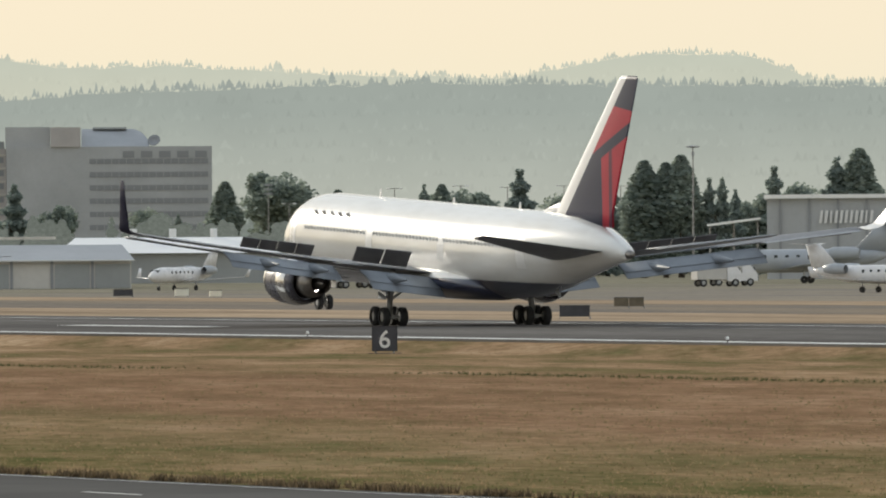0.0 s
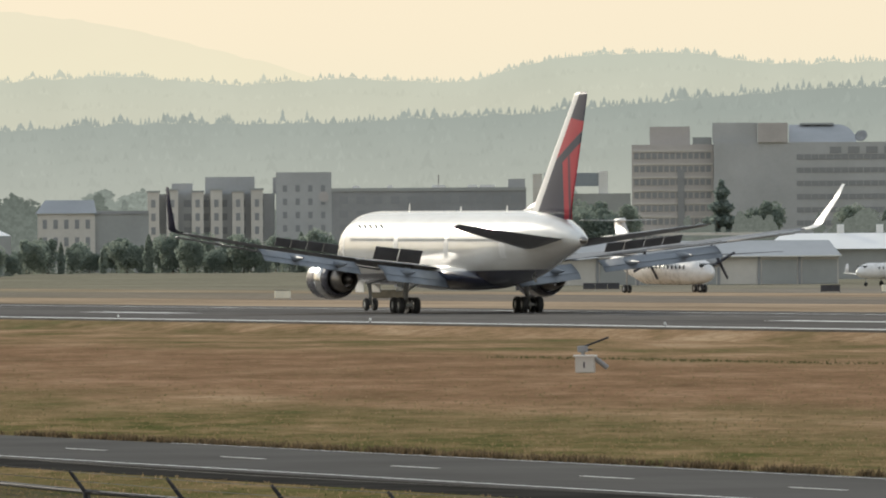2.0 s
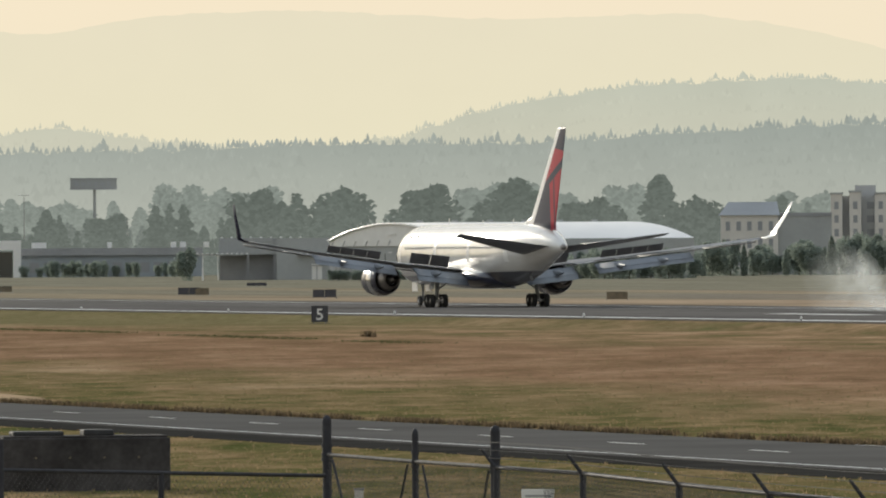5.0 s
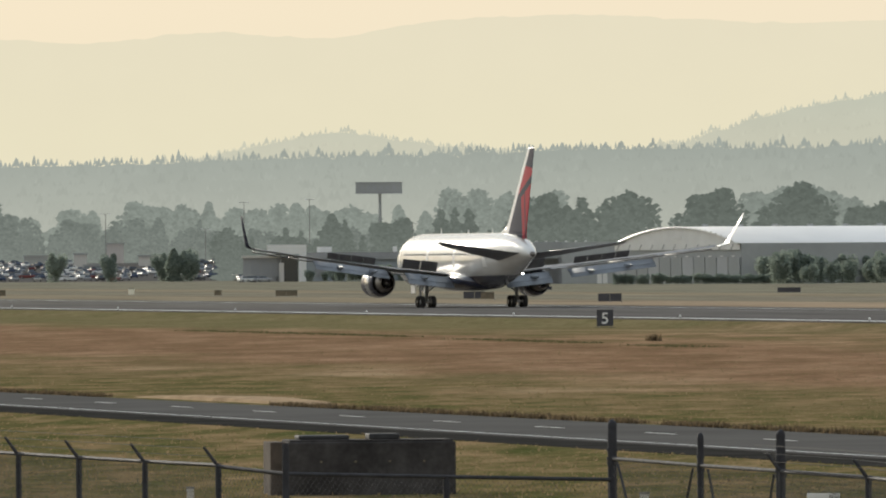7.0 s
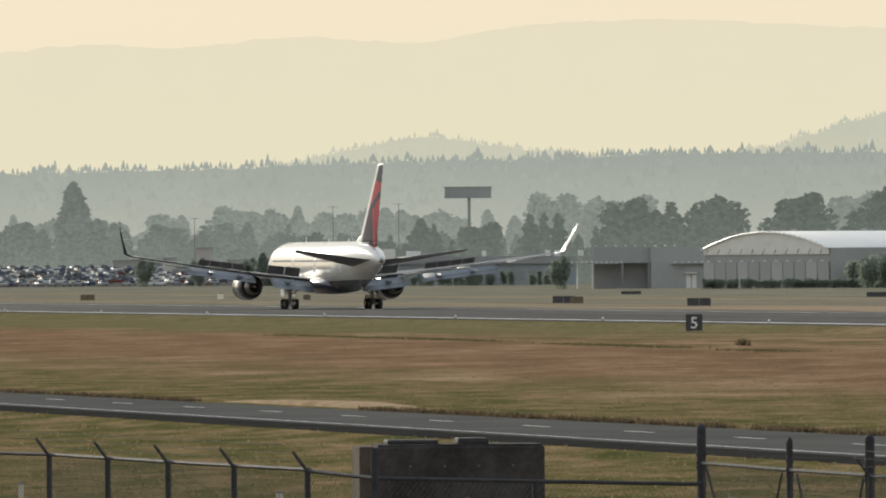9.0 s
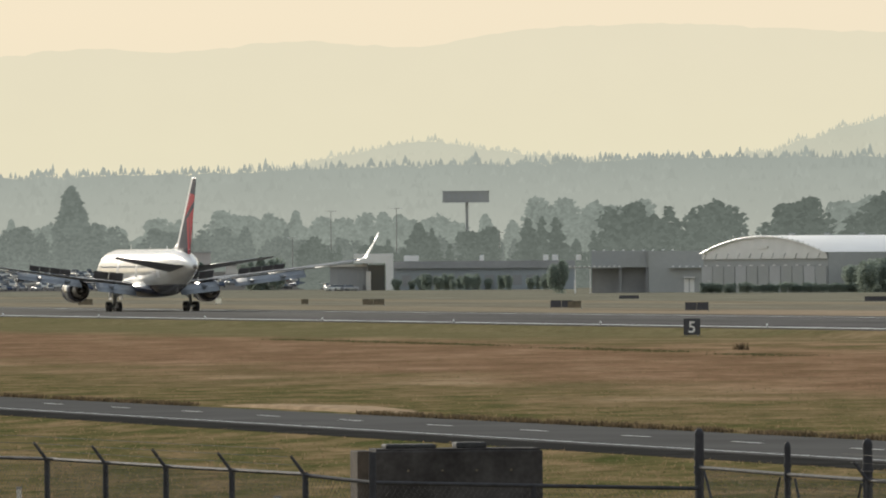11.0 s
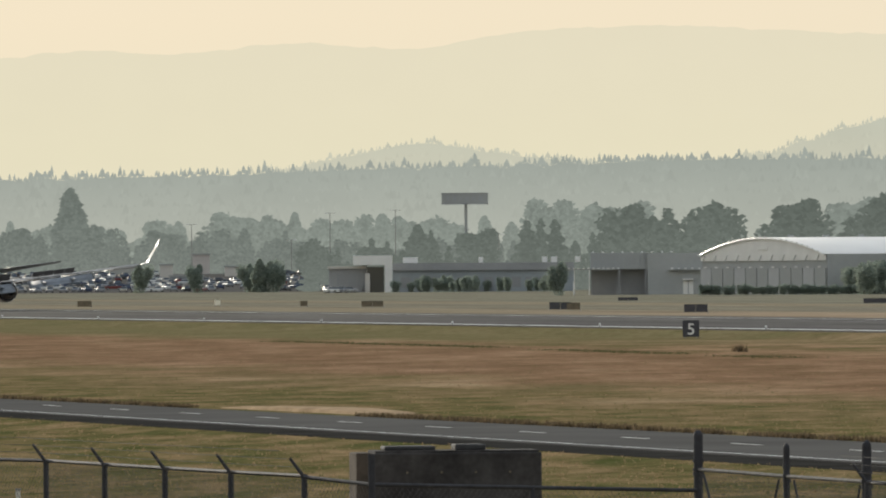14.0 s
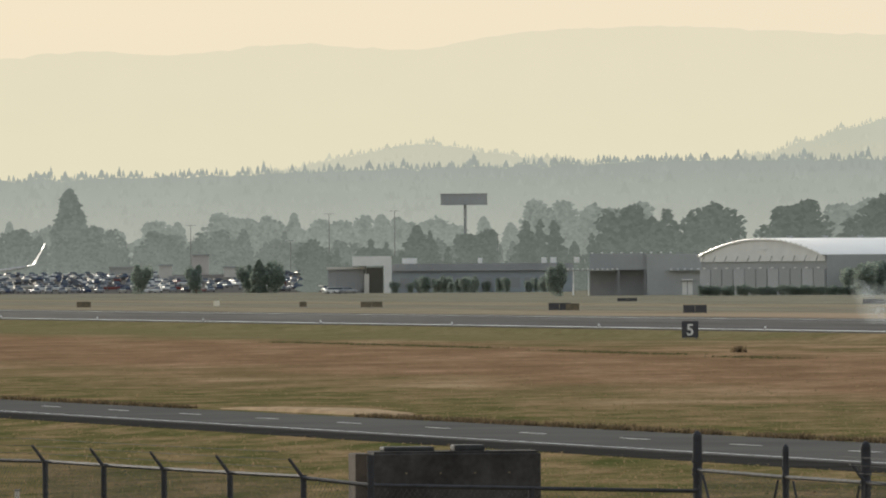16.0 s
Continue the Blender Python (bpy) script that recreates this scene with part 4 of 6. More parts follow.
def fence_section(points, thick, label, arms=True, wires=True, rail_label=""):
    """points: (bearing, dist, rail height, post top). Posts, top rail, woven wire, barbed-wire arms."""
    f = empty("perimeter_fence", pose(0, 0, 0), label, "fence", "fence sections")
    for (b0, d0, r0, t0), (b1, d1, r1, t1) in zip(points, points[1:]):
        a, b = at_fence(b0, d0), at_fence(b1, d1)
        part("top_rail", tubed((a.x, a.y, r0), (b.x, b.y, r1), 0.022, n=8), M_WIRE if thick else M_POST, f)
        part("chain_link", chain_link(a, b, r0, r1), M_WIRE, f, "woven wire mesh")
        if wires and arms:
            for q, (out, up) in enumerate(((0.10, 0.10), (0.19, 0.19), (0.28, 0.28))):
                va, vb = Vector((a.x, a.y, 0)).normalized(), Vector((b.x, b.y, 0)).normalized()
                la = Vector((-va.y, va.x, 0))
                part("barbed_wire", tubed(a + la * out + Vector((0, 0, r0 + up)), b + la * out + Vector((0, 0, r1 + up)), 0.004, n=4), M_WIRE, f)
    for b0, d0, r0, t0 in points:
        a = at_fence(b0, d0)
        rad = (0.036 if b0 == points[1][0] else 0.052) if thick else 0.034
        bm = tubed((a.x, a.y, -0.1), (a.x, a.y, t0), rad, n=14)
        if thick:
            revolve(bm, ((t0, rad * 1.02), (t0 + 0.03, rad * 0.85), (t0 + 0.055, rad * 0.45), (t0 + 0.06, 0.005)), (a.x, a.y, 0), 14, "z")
            for zz in (r0, r0 - 0.05, r0 + 0.10):
                tube(bm, (a.x, a.y, zz - 0.02), (a.x, a.y, zz + 0.02), rad * 1.22, n=14)
        p = part("post", bm, M_POST, f, "heavy dark post with a domed cap" if thick else "")
        if arms:
            v = Vector((a.x, a.y, 0)).normalized()
            left = Vector((-v.y, v.x, 0))
            top = a + left * 0.16 + Vector((0, 0, r0 + 0.20))
            bm = bmesh.new()
            tube(bm, a + Vector((0, 0, r0 - 0.02)), top, 0.022, 0.016, 8)
            part("barb_arm", bm, M_POST, p)
    return f


LEFT_RUN = [(80.30, 132.0, 2.44, 2.46)] + [(79.94 - 0.0, 131.0, 2.44, 2.46)] + [(b, d, 2.44, 2.46) for b, d in ((79.61, 129.4), (79.30, 126.6), (78.98, 123.9), (78.63, 121.2), (78.24, 118.5))]
fence_section(LEFT_RUN, False, "dark chain-link perimeter fence with barbed wire arms")
fence_section([(78.24, 118.45, 2.43, 2.44), (77.885, 117.0, 2.37, 2.70)], False, "short sagging chain-link fence bay beside the gate", arms=False)
fence_section([(77.88, 117.0, 2.37, 2.70), (77.03, 118.8, 2.29, 2.30), (76.15, 120.6, 2.21, 2.24)], False, "low dark gate bay of the perimeter fence", arms=False)
fence_section([(76.148, 120.9, 2.44, 2.82), (75.68, 117.5, 2.42, 2.72), (75.255, 114.2, 2.42, 2.80)], True, "fence bay with heavy round gate posts", arms=False)
RIGHT_RUN = [(75.25, 114.1, 2.42, 2.44), (74.79, 109.6, 2.44, 2.46), (74.28, 104.2, 2.44, 2.46), (73.80, 100.0, 2.44, 2.46), (73.28, 96.4, 2.44, 2.46), (72.72, 93.2, 2.44, 2.46), (72.1, 90.4, 2.44, 2.46), (71.4, 87.8, 2.44, 2.46), (70.6, 85.4, 2.44, 2.46), (69.7, 83.2, 2.40, 2.42)]
fence_section(RIGHT_RUN, False, "chain-link perimeter fence with slanted barbed wire arms")


def stays():
    """Slanting brace rods beside the heavy posts."""
    for b0, d0, b1, d1, z0, z1 in ((76.12, 120.7, 75.93, 119.3, 2.38, 1.8), (75.72, 117.8, 75.88, 118.9, 2.38, 1.8), (75.64, 117.2, 75.50, 116.1, 2.38, 1.8), (75.29, 114.5, 75.42, 115.5, 2.38, 1.8)):
        x0, y0 = polar(b0, d0)
        x1, y1 = polar(b1, d1)
        tagged(part("brace_rod", tubed((x0, y0, z0), (x1, y1, z1 - 1.0), 0.014, n=8), M_POST), "thin slanted steel brace rod of the fence", "brace rod", "fence braces")


stays()


def notice_board():
    x, y = polar(75.03, 111.6)
    s = empty("notice_board", pose(x, y, 2.02, 0, 0, 75.03), "white notice board with grey lines wired to the fence", "sign")
    part("board", boxed(-0.17, 0.17, -0.012, 0.012, -0.22, 0.22, bevel=0.004), M_WHITE, s, "white board")
    for i in range(6):
        w = (0.13, 0.11, 0.14, 0.10, 0.13, 0.08)[i]
        part("text_bar", boxed(-w, w, -0.016, -0.012, 0.14 - i * 0.055, 0.16 - i * 0.055), M_GREYDK, s)
    for u in (-0.15, 0.15):
        part("tie", tubed((u, 0.0, 0.2), (u, 0.02, 0.26), 0.004, n=6), M_WIRE, s)


notice_board()
for b, d, z, w in ((79.76, 150, 1.75, 0.035), (78.39, 150, 1.60, 0.05), (75.98, 140, 1.70, 0.06), (75.62, 125, 1.75, 0.045)):
    x, y = polar(b, d)
    e = empty("marker_post", pose(x, y, ground_z(y), 0, 0, b), "pale thin marker post behind the fence", "post", "marker posts")
    part("stake", boxed(-w, w, -0.02, 0.02, -0.1, z, bevel=0.008), M_CREAM, e)
    part("cap", boxed(-w * 1.15, w * 1.15, -0.025, 0.025, z, z + 0.03), M_GALV, e)


# ---------------------------------------------------------------- buildings across the field
def wall_block(name, e, w, d, h, material, label="", x0=None, y0=0.0, z0=0.0):
    x0 = -w / 2 if x0 is None else x0
    return part(name, boxed(x0, x0 + w, y0, y0 + d, z0, z0 + h), material, e, label)


def windows(parent, x0, x1, z0, z1, cols, rows, ww, wh, y=-0.06, material=None, skip=()):
    me = mesh_from(boxed(-ww / 2, ww / 2, -0.05, 0.05, -wh / 2, wh / 2), "window")
    for r in range(rows):
        for c in range(cols):
            if (c, r) in skip:
                continue
            x = x0 + (x1 - x0) * (c + 0.5) / cols
            z = z0 + (z1 - z0) * (r + 0.5) / rows
            shared("window", me, material or M_GLASSB, parent, pose(x, y, z))


def width(b0, b1, dist):
    return dist * radians(b0 - b1)


def office():
    D = 2700.0
    e = empty("office_building", facing(70.13, D), "large brown brick office block with stepped roof structures", "office building")
    mid = 70.13
    u = lambda b: D * radians(mid - b)
    left = part("left_wing", boxed(u(70.894), u(70.46), 0, 22, -0.5, 30.2), M_BRICK, e, "pale brown window-banded wing")
    right = part("right_wing", boxed(u(70.458), u(69.37), -6, 25, -0.5, 30.5), M_BRICK_DK, e, "darker broad wing")
    part("lift_tower", boxed(u(70.464), u(70.226), -5, 8, 30.5, 35.5), M_BRICK_DK, e)
    part("lift_tower", boxed(u(70.224), u(70.065), -6.5, 8, 30.5, 35.4), M_BRICK, e)
    part("roof_box", boxed(u(70.798), u(70.585), 2, 12, 30.2, 34.7), M_BRICK, e)
    part("roof_unit", boxed(u(70.57), u(70.47), 3, 9, 30.2, 32.0), M_GREYWALL, e)
    # glazed barrel roof
    x0, x1 = u(70.06), u(69.70)
    rings = []
    for k in range(9):
        a = pi * 0.5 * k / 8
        rings.append([(x0, 2 - 0 + 14 * sin(a) - 4, 30.5 + 4.6 * sin(a)), (x0 + (x1 - x0) * (0.72 + 0.28 * cos(a)), 2 + 14 * sin(a) - 4, 30.5 + 4.6 * sin(a))])
    part("barrel_roof", loft(bmesh.new(), rings, False, False), M_ROOFGREY, e, "pale curved roof", True)
    part("roof_cap", boxed(u(70.0), u(69.82), 10, 16, 35.0, 35.5), M_GREYWALL, e)
    dish = part("satellite_dish", revolve(bmesh.new(), ((0.0, 0.1), (0.15, 0.9), (0.5, 1.6), (0.56, 1.6), (0.2, 0.9)), n=18, axis="z"), M_GREYDK, e, "grey roof dish", True)
    dish.matrix_local = pose(u(69.673), 0, 31.8, 55, -25, 0)
    part("dish_mast", tubed((u(69.673), 0.6, 30.3), (u(69.673), 0.3, 31.9), 0.15), M_GREYDK, dish).matrix_parent_inverse = dish.matrix_local.inverted()
    windows(left, u(70.885), u(70.47), 6.0, 29.0, 13, 7, 1.15, 1.5)
    part("dark_pier", boxed(u(70.65), u(70.615), -0.5, 0, 2, 24), M_GREYDK, left)
    for r in range(7):
        part("band", boxed(u(70.89), u(70.462), -0.22, 0, 8.6 + r * 3.3, 9.0 + r * 3.3), M_CREAM, left)
        windows(right, u(70.02), u(69.39), 6.0 + r * 3.3, 8.0 + r * 3.3, 16, 1, 1.75, 1.35, y=-6.06)
    windows(right, u(69.86), u(69.38), 27.6, 29.4, 5, 1, 2.9, 1.7, y=-6.1)


office()


def apartments():
    D = 2300.0
    mid = 72.95
    e = empty("apartment_building", facing(mid, D), "beige apartment block with rows of projecting bays", "apartment building")
    u = lambda b: D * radians(mid - b)
    body = part("wall", boxed(u(73.46), u(72.79), 3, 16, -0.5, 16.6), M_BRICK_DK, e)
    for i, b in enumerate((73.435, 73.335, 73.20, 73.10, 72.985, 72.885)):
        bay = part("bay", boxed(u(b) - 1.25, u(b) + 1.25, 0, 3, -0.5, 16.9 + (0.4 if i % 2 else 0)), M_CREAM, e, "cream projecting bay")
        windows(bay, u(b) - 1.0, u(b) + 1.0, 1.5, 16.0, 1, 5, 0.9, 1.6)
        part("bay_cap", boxed(u(b) - 1.45, u(b) + 1.45, -0.2, 3, 16.9 + (0.4 if i % 2 else 0), 17.3 + (0.4 if i % 2 else 0)), M_GREYWALL, bay)
    windows(body, u(73.40), u(72.82), 1.5, 16.0, 6, 5, 1.5, 1.5, y=2.94)
    for b0, b1, h in ((73.338, 73.227, 18.85), (73.16, 72.897, 20.2), (72.80, 72.74, 20.0)):
        part("roof_box", boxed(u(b0), u(b1), 5, 12, 16.6, h), M_BRICK_DK, e)
    tower = part("tower", boxed(u(72.783), u(72.489), -1, 14, -0.5, 21.05), M_BRICK_DK, e, "taller grey-brown stair tower")
    windows(tower, u(72.77), u(72.50), 2, 19, 4, 6, 0.9, 1.4, y=-1.06)
    part("round_vent", tubed((u(72.53), -1.05, 15.8), (u(72.53), -1.3, 15.8), 1.1, n=20), M_BRICK, tower)
    D2 = 2400.0
    e2 = empty("apartment_building", facing(71.97, D2), "long grey apartment block with flat roof", "apartment building")
    u = lambda b: D2 * radians(71.97 - b)
    body = part("wall", boxed(u(72.49), u(71.455), 0, 14, -0.5, 17.9), M_GREYDK, e2)
    part("parapet", boxed(u(72.49), u(71.455), -0.25, 0, 17.4, 18.15), M_GREYWALL, e2)
    windows(body, u(72.47), u(71.47), 1.5, 17, 11, 5, 1.9, 1.6)
    for b, w in ((72.36, 1.6), (72.18, 1.2), (71.92, 3.0), (71.74, 2.2), (71.66, 3.4)):
        part("roof_unit", boxed(u(b) - w / 2, u(b) + w / 2, 3, 6, 17.9, 18.7), M_WHITE, e2, "white roof plant box")
    part("mast", tubed((u(71.92), 4, 18.7), (u(71.92), 4, 21), 0.12), M_GALV, e2)
    for b0, b1, h in ((71.55, 71.46, 20.0),):
        part("roof_box", boxed(u(b0), u(b1), 2, 10, 17.9, h), M_BRICK_DK, e2)
    # gabled house beside them
    D3 = 2250.0
    e3 = empty("house", facing(73.87, D3), "cream house with a grey hipped roof", "house")
    u = lambda b: D3 * radians(73.87 - b)
    body = part("wall", boxed(u(74.05), u(73.745), 0, 11, -0.5, 12.4), M_CREAM, e3)
    windows(body, u(74.04), u(73.755), 1.0, 12, 5, 3, 0.9, 1.9)
    part("roof", loft(bmesh.new(), [[(u(74.06), -0.5, 12.4), (u(73.735), -0.5, 12.4), (u(73.735), 11.5, 12.4), (u(74.06), 11.5, 12.4)], [(u(74.01), 4, 15.2), (u(73.75), 4, 15.2), (u(73.75), 7, 15.2), (u(74.01), 7, 15.2)]]), M_ROOFGREY, e3, "grey sheet roof")
    part("annex", boxed(u(73.744), u(73.46), 1, 10, -0.5, 12.6), M_GREYWALL, e3)
    part("annex_parapet", boxed(u(73.744), u(73.46), 0.8, 1, 12.2, 12.9), M_GREYDK, e3)
    # white block with roof screens
    D4 = 2600.0
    e4 = empty("apartment_building", facing(71.2, D4), "white low block with blue-grey roof screen", "apartment building")
    u = lambda b: D4 * radians(71.2 - b)
    body = part("wall", boxed(u(71.42), u(71.20), 0, 12, -0.5, 19.4), M_CREAM, e4)
    windows(body, u(71.40), u(71.21), 9, 19, 3, 3, 1.7, 1.5)
    part("rear_wall", boxed(u(71.2), u(70.9), 2, 14, -0.5, 17.6), M_GREYWALL, e4)
    part("roof_screen", boxed(u(71.36), u(71.07), 4, 12, 19.4, 22.6), M_BLUEWALL, e4)
    part("stair_head", boxed(u(71.42), u(71.37), 1, 6, 19.4, 22.4), M_CREAM, e4)
    part("stair_head", boxed(u(71.07), u(71.02), 3, 8, 17.6, 23.0), M_WHITE, e4)


apartments()


def arch_hangar():
    """Barrel-roofed hangar: ribbed front under the arch, one long bright roof slope."""
    x, y = polar(75.463, 2005.0)
    e = empty("arched_hangar", pose(x, y, 0, 0, 0, 75.463 + 0.0), "large hangar with a bright barrel roof and ribbed front", "hangar")
    # front runs from the near corner to the left and away; the barrel runs right and away
    fx, fy = -23.8, 45.0
    fl = hypot(fx, fy)
    fu = Vector((fx / fl, fy / fl, 0))
    L = 51.0
    au = Vector((fu.y, -fu.x, 0)).normalized()
    eave, rise, n = 7.5, 3.2, 24
    arc = [(fl * k / n, eave + rise * (1 - (2 * k / n - 1) ** 2)) for k in range(n + 1)]
    P = lambda s, a, z: tuple(fu * s + au * a + Vector((0, 0, z)))
    bm = bmesh.new()
    rows = [[bm.verts.new(P(s, a, z)) for s, z in arc] for a in (-0.4, L)]
    inner = [[bm.verts.new(P(s, a, z - 0.3)) for s, z in arc] for a in (-0.4, L)]
    for k in range(n):
        bm.faces.new((rows[0][k], rows[0][k + 1], rows[1][k + 1], rows[1][k]))
        bm.faces.new((rows[0][k], inner[0][k], inner[0][k + 1], rows[0][k + 1]))
    bmesh.ops.recalc_face_normals(bm, faces=bm.faces)
    part("barrel_roof", bm, M_ROOFSHINE, e, "bright sheet-metal barrel roof", True)
    bm = bmesh.new()
    top = [bm.verts.new(P(s, 0, z - 0.25)) for s, z in arc]
    low = [bm.verts.new(P(s, 0, 6.3)) for s, z in arc]
    for k in range(n):
        bm.faces.new((low[k], low[k + 1], top[k + 1], top[k]))
    part("gable", bm, M_WHITE, e, "pale gable panel under the arch")
    rib = mesh_from(boxed(-0.12, 0.12, -0.12, 0.12, -0.12, 0.12), "arch_rib")
    for k in range(0, n + 1):
        s, z = arc[k]
        part("eave_block", rib, M_WHITE, e).matrix_local = Matrix.Translation(P(s, -0.55, z + 0.02))
    wall = bmesh.new()
    for a, b in ((P(0, 0.3, 0), P(fl, 0.3, 0)), (P(0, 0.3, 0), P(0, L, 0)), (P(0, L, 0), P(fl, L, 0)), (P(fl, L, 0), P(fl, 0.3, 0))):
        v = [wall.verts.new(q) for q in (a, b, (b[0], b[1], eave - 0.05), (a[0], a[1], eave - 0.05))]
        wall.faces.new(v)
    part("wall", wall, M_GREYWALL, e)
    ang = math.degrees(math.atan2(fu.y, fu.x))
    for k in range(11):
        s = fl * (k + 0.5) / 11
        o = part("front_panel", boxed(-fl / 24, fl / 24, -0.15, 0.1, 0.0, 4.9), M_BRICK_DK if k % 3 == 1 else M_GREYWALL, e)
        o.matrix_local = Matrix.Translation(P(s, 0.0, 0)) @ pose(0, 0, 0, 0, 0, ang)
        o = part("stay", tubed((0, 0, 7.35), (0.9, 0.0, 6.35), 0.07, n=6), M_GREYDK, e)
        o.matrix_local = Matrix.Translation(P(s, -0.25, 0)) @ pose(0, 0, 0, 0, 0, ang)
        o = part("canopy_lamp", boxed(-0.5, 0.5, -0.15, 0.0, 5.0, 5.2), M_WHITE, e)
        o.matrix_local = Matrix.Translation(P(s, -0.3, 0)) @ pose(0, 0, 0, 0, 0, ang)
    o = part("name_board", boxed(-2.0, 2.0, -0.1, 0.0, 8.3, 8.7), M_WHITE, e)
    o.matrix_local = Matrix.Translation(P(fl * 0.5, -0.2, 0)) @ pose(0, 0, 0, 0, 0, ang)
    for s in (fl * 0.88, fl * 0.94):
        o = part("door", boxed(-0.5, 0.5, -0.12, 0.0, 0, 2.3), M_WHITE, e, "small white door")
        o.matrix_local = Matrix.Translation(P(s, -0.1, 0)) @ pose(0, 0, 0, 0, 0, ang)
    for a in range(6):
        o = part("roof_vent", boxed(-0.6, 0.6, -0.4, 0.4, 0, 0.45, bevel=0.05), M_GREYWALL, e)
        o.matrix_local = Matrix.Translation(P(fl * 0.5, 6 + a * 7.5, eave + rise - 0.05))
    # metal-clad annex on its far side
    D = 2080.0
    e = empty("hangar_annex", facing(76.42, D), "grey metal-clad annex with a dark open bay", "building")
    u = lambda b: D * radians(76.42 - b)
    part("upper_wall", boxed(u(76.713), u(76.41), 0, 14, 4.9, 8.1), M_GREYWALL, e)
    part("bay_back", boxed(u(76.713), u(76.41), 3.0, 14, 0, 4.9), M_GREYDK, e, "shaded bay wall")
    part("side_wall", boxed(u(76.41), u(76.12), -1, 14, 0, 8.0), M_GREYWALL, e)
    for b in (76.70, 76.56, 76.42):
        part("column", boxed(u(b) - 0.2, u(b) + 0.2, 0, 0.4, 0, 4.9), M_GREYDK, e)
    part("canopy", boxed(u(76.9), u(76.58), -4, 0, 4.75, 5.0), M_GREYWALL, e)
    lamp = mesh_from(boxed(-0.22, 0.22, -0.1, 0.1, -0.1, 0.1, bevel=0.03), "canopy_lamp")
    for k in range(13):
        shared("canopy_lamp", lamp, M_WHITE, e, pose(u(76.88) + k * 0.95, -4.1, 5.1))
        shared("canopy_lamp", lamp, M_WHITE, e, pose(u(76.28) + k * 1.3, -1.4, 5.0))
    for k in range(9):
        shared("roof_lamp", lamp, M_WHITE, e, pose(u(76.70) + k * 1.9, 0.2, 8.2))
    part("walk_canopy", boxed(u(76.30), u(75.85), -2.2, -1, 4.7, 4.9), M_GREYWALL, e, "thin canopy over the walk")
    for b in (76.88, 76.80, 76.72):
        part("canopy_post", tubed((u(b), -3.8, -0.1), (u(b), -3.8, 4.75), 0.09, n=8), M_WHITE, e)
    for b in (76.21, 76.18):
        part("door", boxed(u(b) - 0.45, u(b) + 0.45, -1.1, -1.0, 0, 2.6), M_WHITE, e, "white door")
    part("door_canopy", boxed(u(76.225), u(76.165), -2.0, -1.0, 2.8, 3.0), M_WHITE, e)
    part("lamp_post", tubed((u(76.80), -6, 0), (u(76.80), -6, 2.4), 0.16, n=8), M_WHITE, e)
    for k in range(14):
        part("cladding_rib", boxed(u(76.713) + k * 0.79, u(76.713) + k * 0.79 + 0.1, -0.1, 0, 4.9, 8.1), M_ROOFGREY, e)


arch_hangar()


def terminal():
    D = 2500.0
    e = empty("low_terminal", facing(77.3, D), "long low blue-grey building with white roof vents", "building")
    u = lambda b: D * radians(77.3 - b)
    part("wall", boxed(u(77.764), u(76.80), 0, 20, -0.5, 5.0), M_BLUEWALL, e)
    part("roof_band", boxed(u(77.764), u(76.80), -0.8, 21, 5.0, 6.7), M_GREYDK, e, "dark flat roof band")
    for b, w in ((77.67, 3.4), (77.295, 1.0), (76.955, 1.2), (76.905, 1.4), (76.78, 1.2)):
        part("roof_vent", boxed(u(b) - w / 2, u(b) + w / 2, 3, 6, 6.7, 8.0, bevel=0.05), M_WHITE, e, "white roof vent")
    for k in range(12):
        part("window", boxed(u(77.72) + k * 3.2, u(77.72) + k * 3.2 + 2.2, -0.06, 0, 1.0, 3.4), M_GLASSB, e)
    e = empty("entrance_building", facing(77.9, D - 12), "pale framed entrance portal with a dark glass hall", "building")
    D -= 12
    u = lambda b: D * radians(77.9 - b)
    part("portal_top", boxed(u(77.974), u(77.765), 0, 6, 6.3, 8.5), M_WHITE, e, "pale portal beam")
    part("portal_leg", boxed(u(77.805), u(77.765), 0, 6, -0.3, 6.3), M_WHITE, e)
    part("portal_leg", boxed(u(77.93), u(77.90), 3, 6, -0.3, 6.3), M_GREYWALL, e)
    part("inner_door", boxed(u(77.91), u(77.885), 1, 3, -0.3, 4.4), M_CREAM, e)
    part("glass_hall", boxed(u(77.90), u(77.81), 3, 5, -0.3, 5.9), M_GLASS, e)
    part("side_hall", boxed(u(78.103), u(77.905), 3, 14, -0.3, 5.5), M_GREYDK, e, "dark side hall")
    part("side_roof", boxed(u(78.11), u(77.905), 2.4, 15, 5.5, 6.05), M_CREAM, e)
    for b in (78.06, 78.0, 77.95):
        part("window", boxed(u(b), u(b) + 1.8, 2.94, 3, 1.2, 4.2), M_GLASSB, e)
    for b, w, h, d, mat, lab in ((78.965, 3.6, 7.4, 3000, M_CREAM, "small tan flat-roofed building behind the car park"), (78.78, 5.0, 10.5, 3150, M_BRICK, "tan flat-roofed building behind the car park"), (78.60, 6.0, 6.8, 3050, M_CREAM, "low tan building behind parked cars"), (78.86, 9.0, 4.2, 2950, M_BLUEWALL, "long low blue-grey shed behind parked cars"), (79.2, 7.0, 7.0, 3150, M_GREYWALL, "grey shed with a pale roof behind the car park")):
        e = empty("shed", facing(b, d), lab, "building")
        body = part("wall", boxed(-w / 2, w / 2, 0, 9, -0.3, h - 0.5), mat, e)
        part("roof", boxed(-w / 2 - 0.3, w / 2 + 0.3, -0.3, 9.3, h - 0.5, h), M_GREYWALL, e)
        windows(body, -w / 2, w / 2, 1, 4, max(2, int(w / 2.2)), 1, 1.0, 1.4)


terminal()


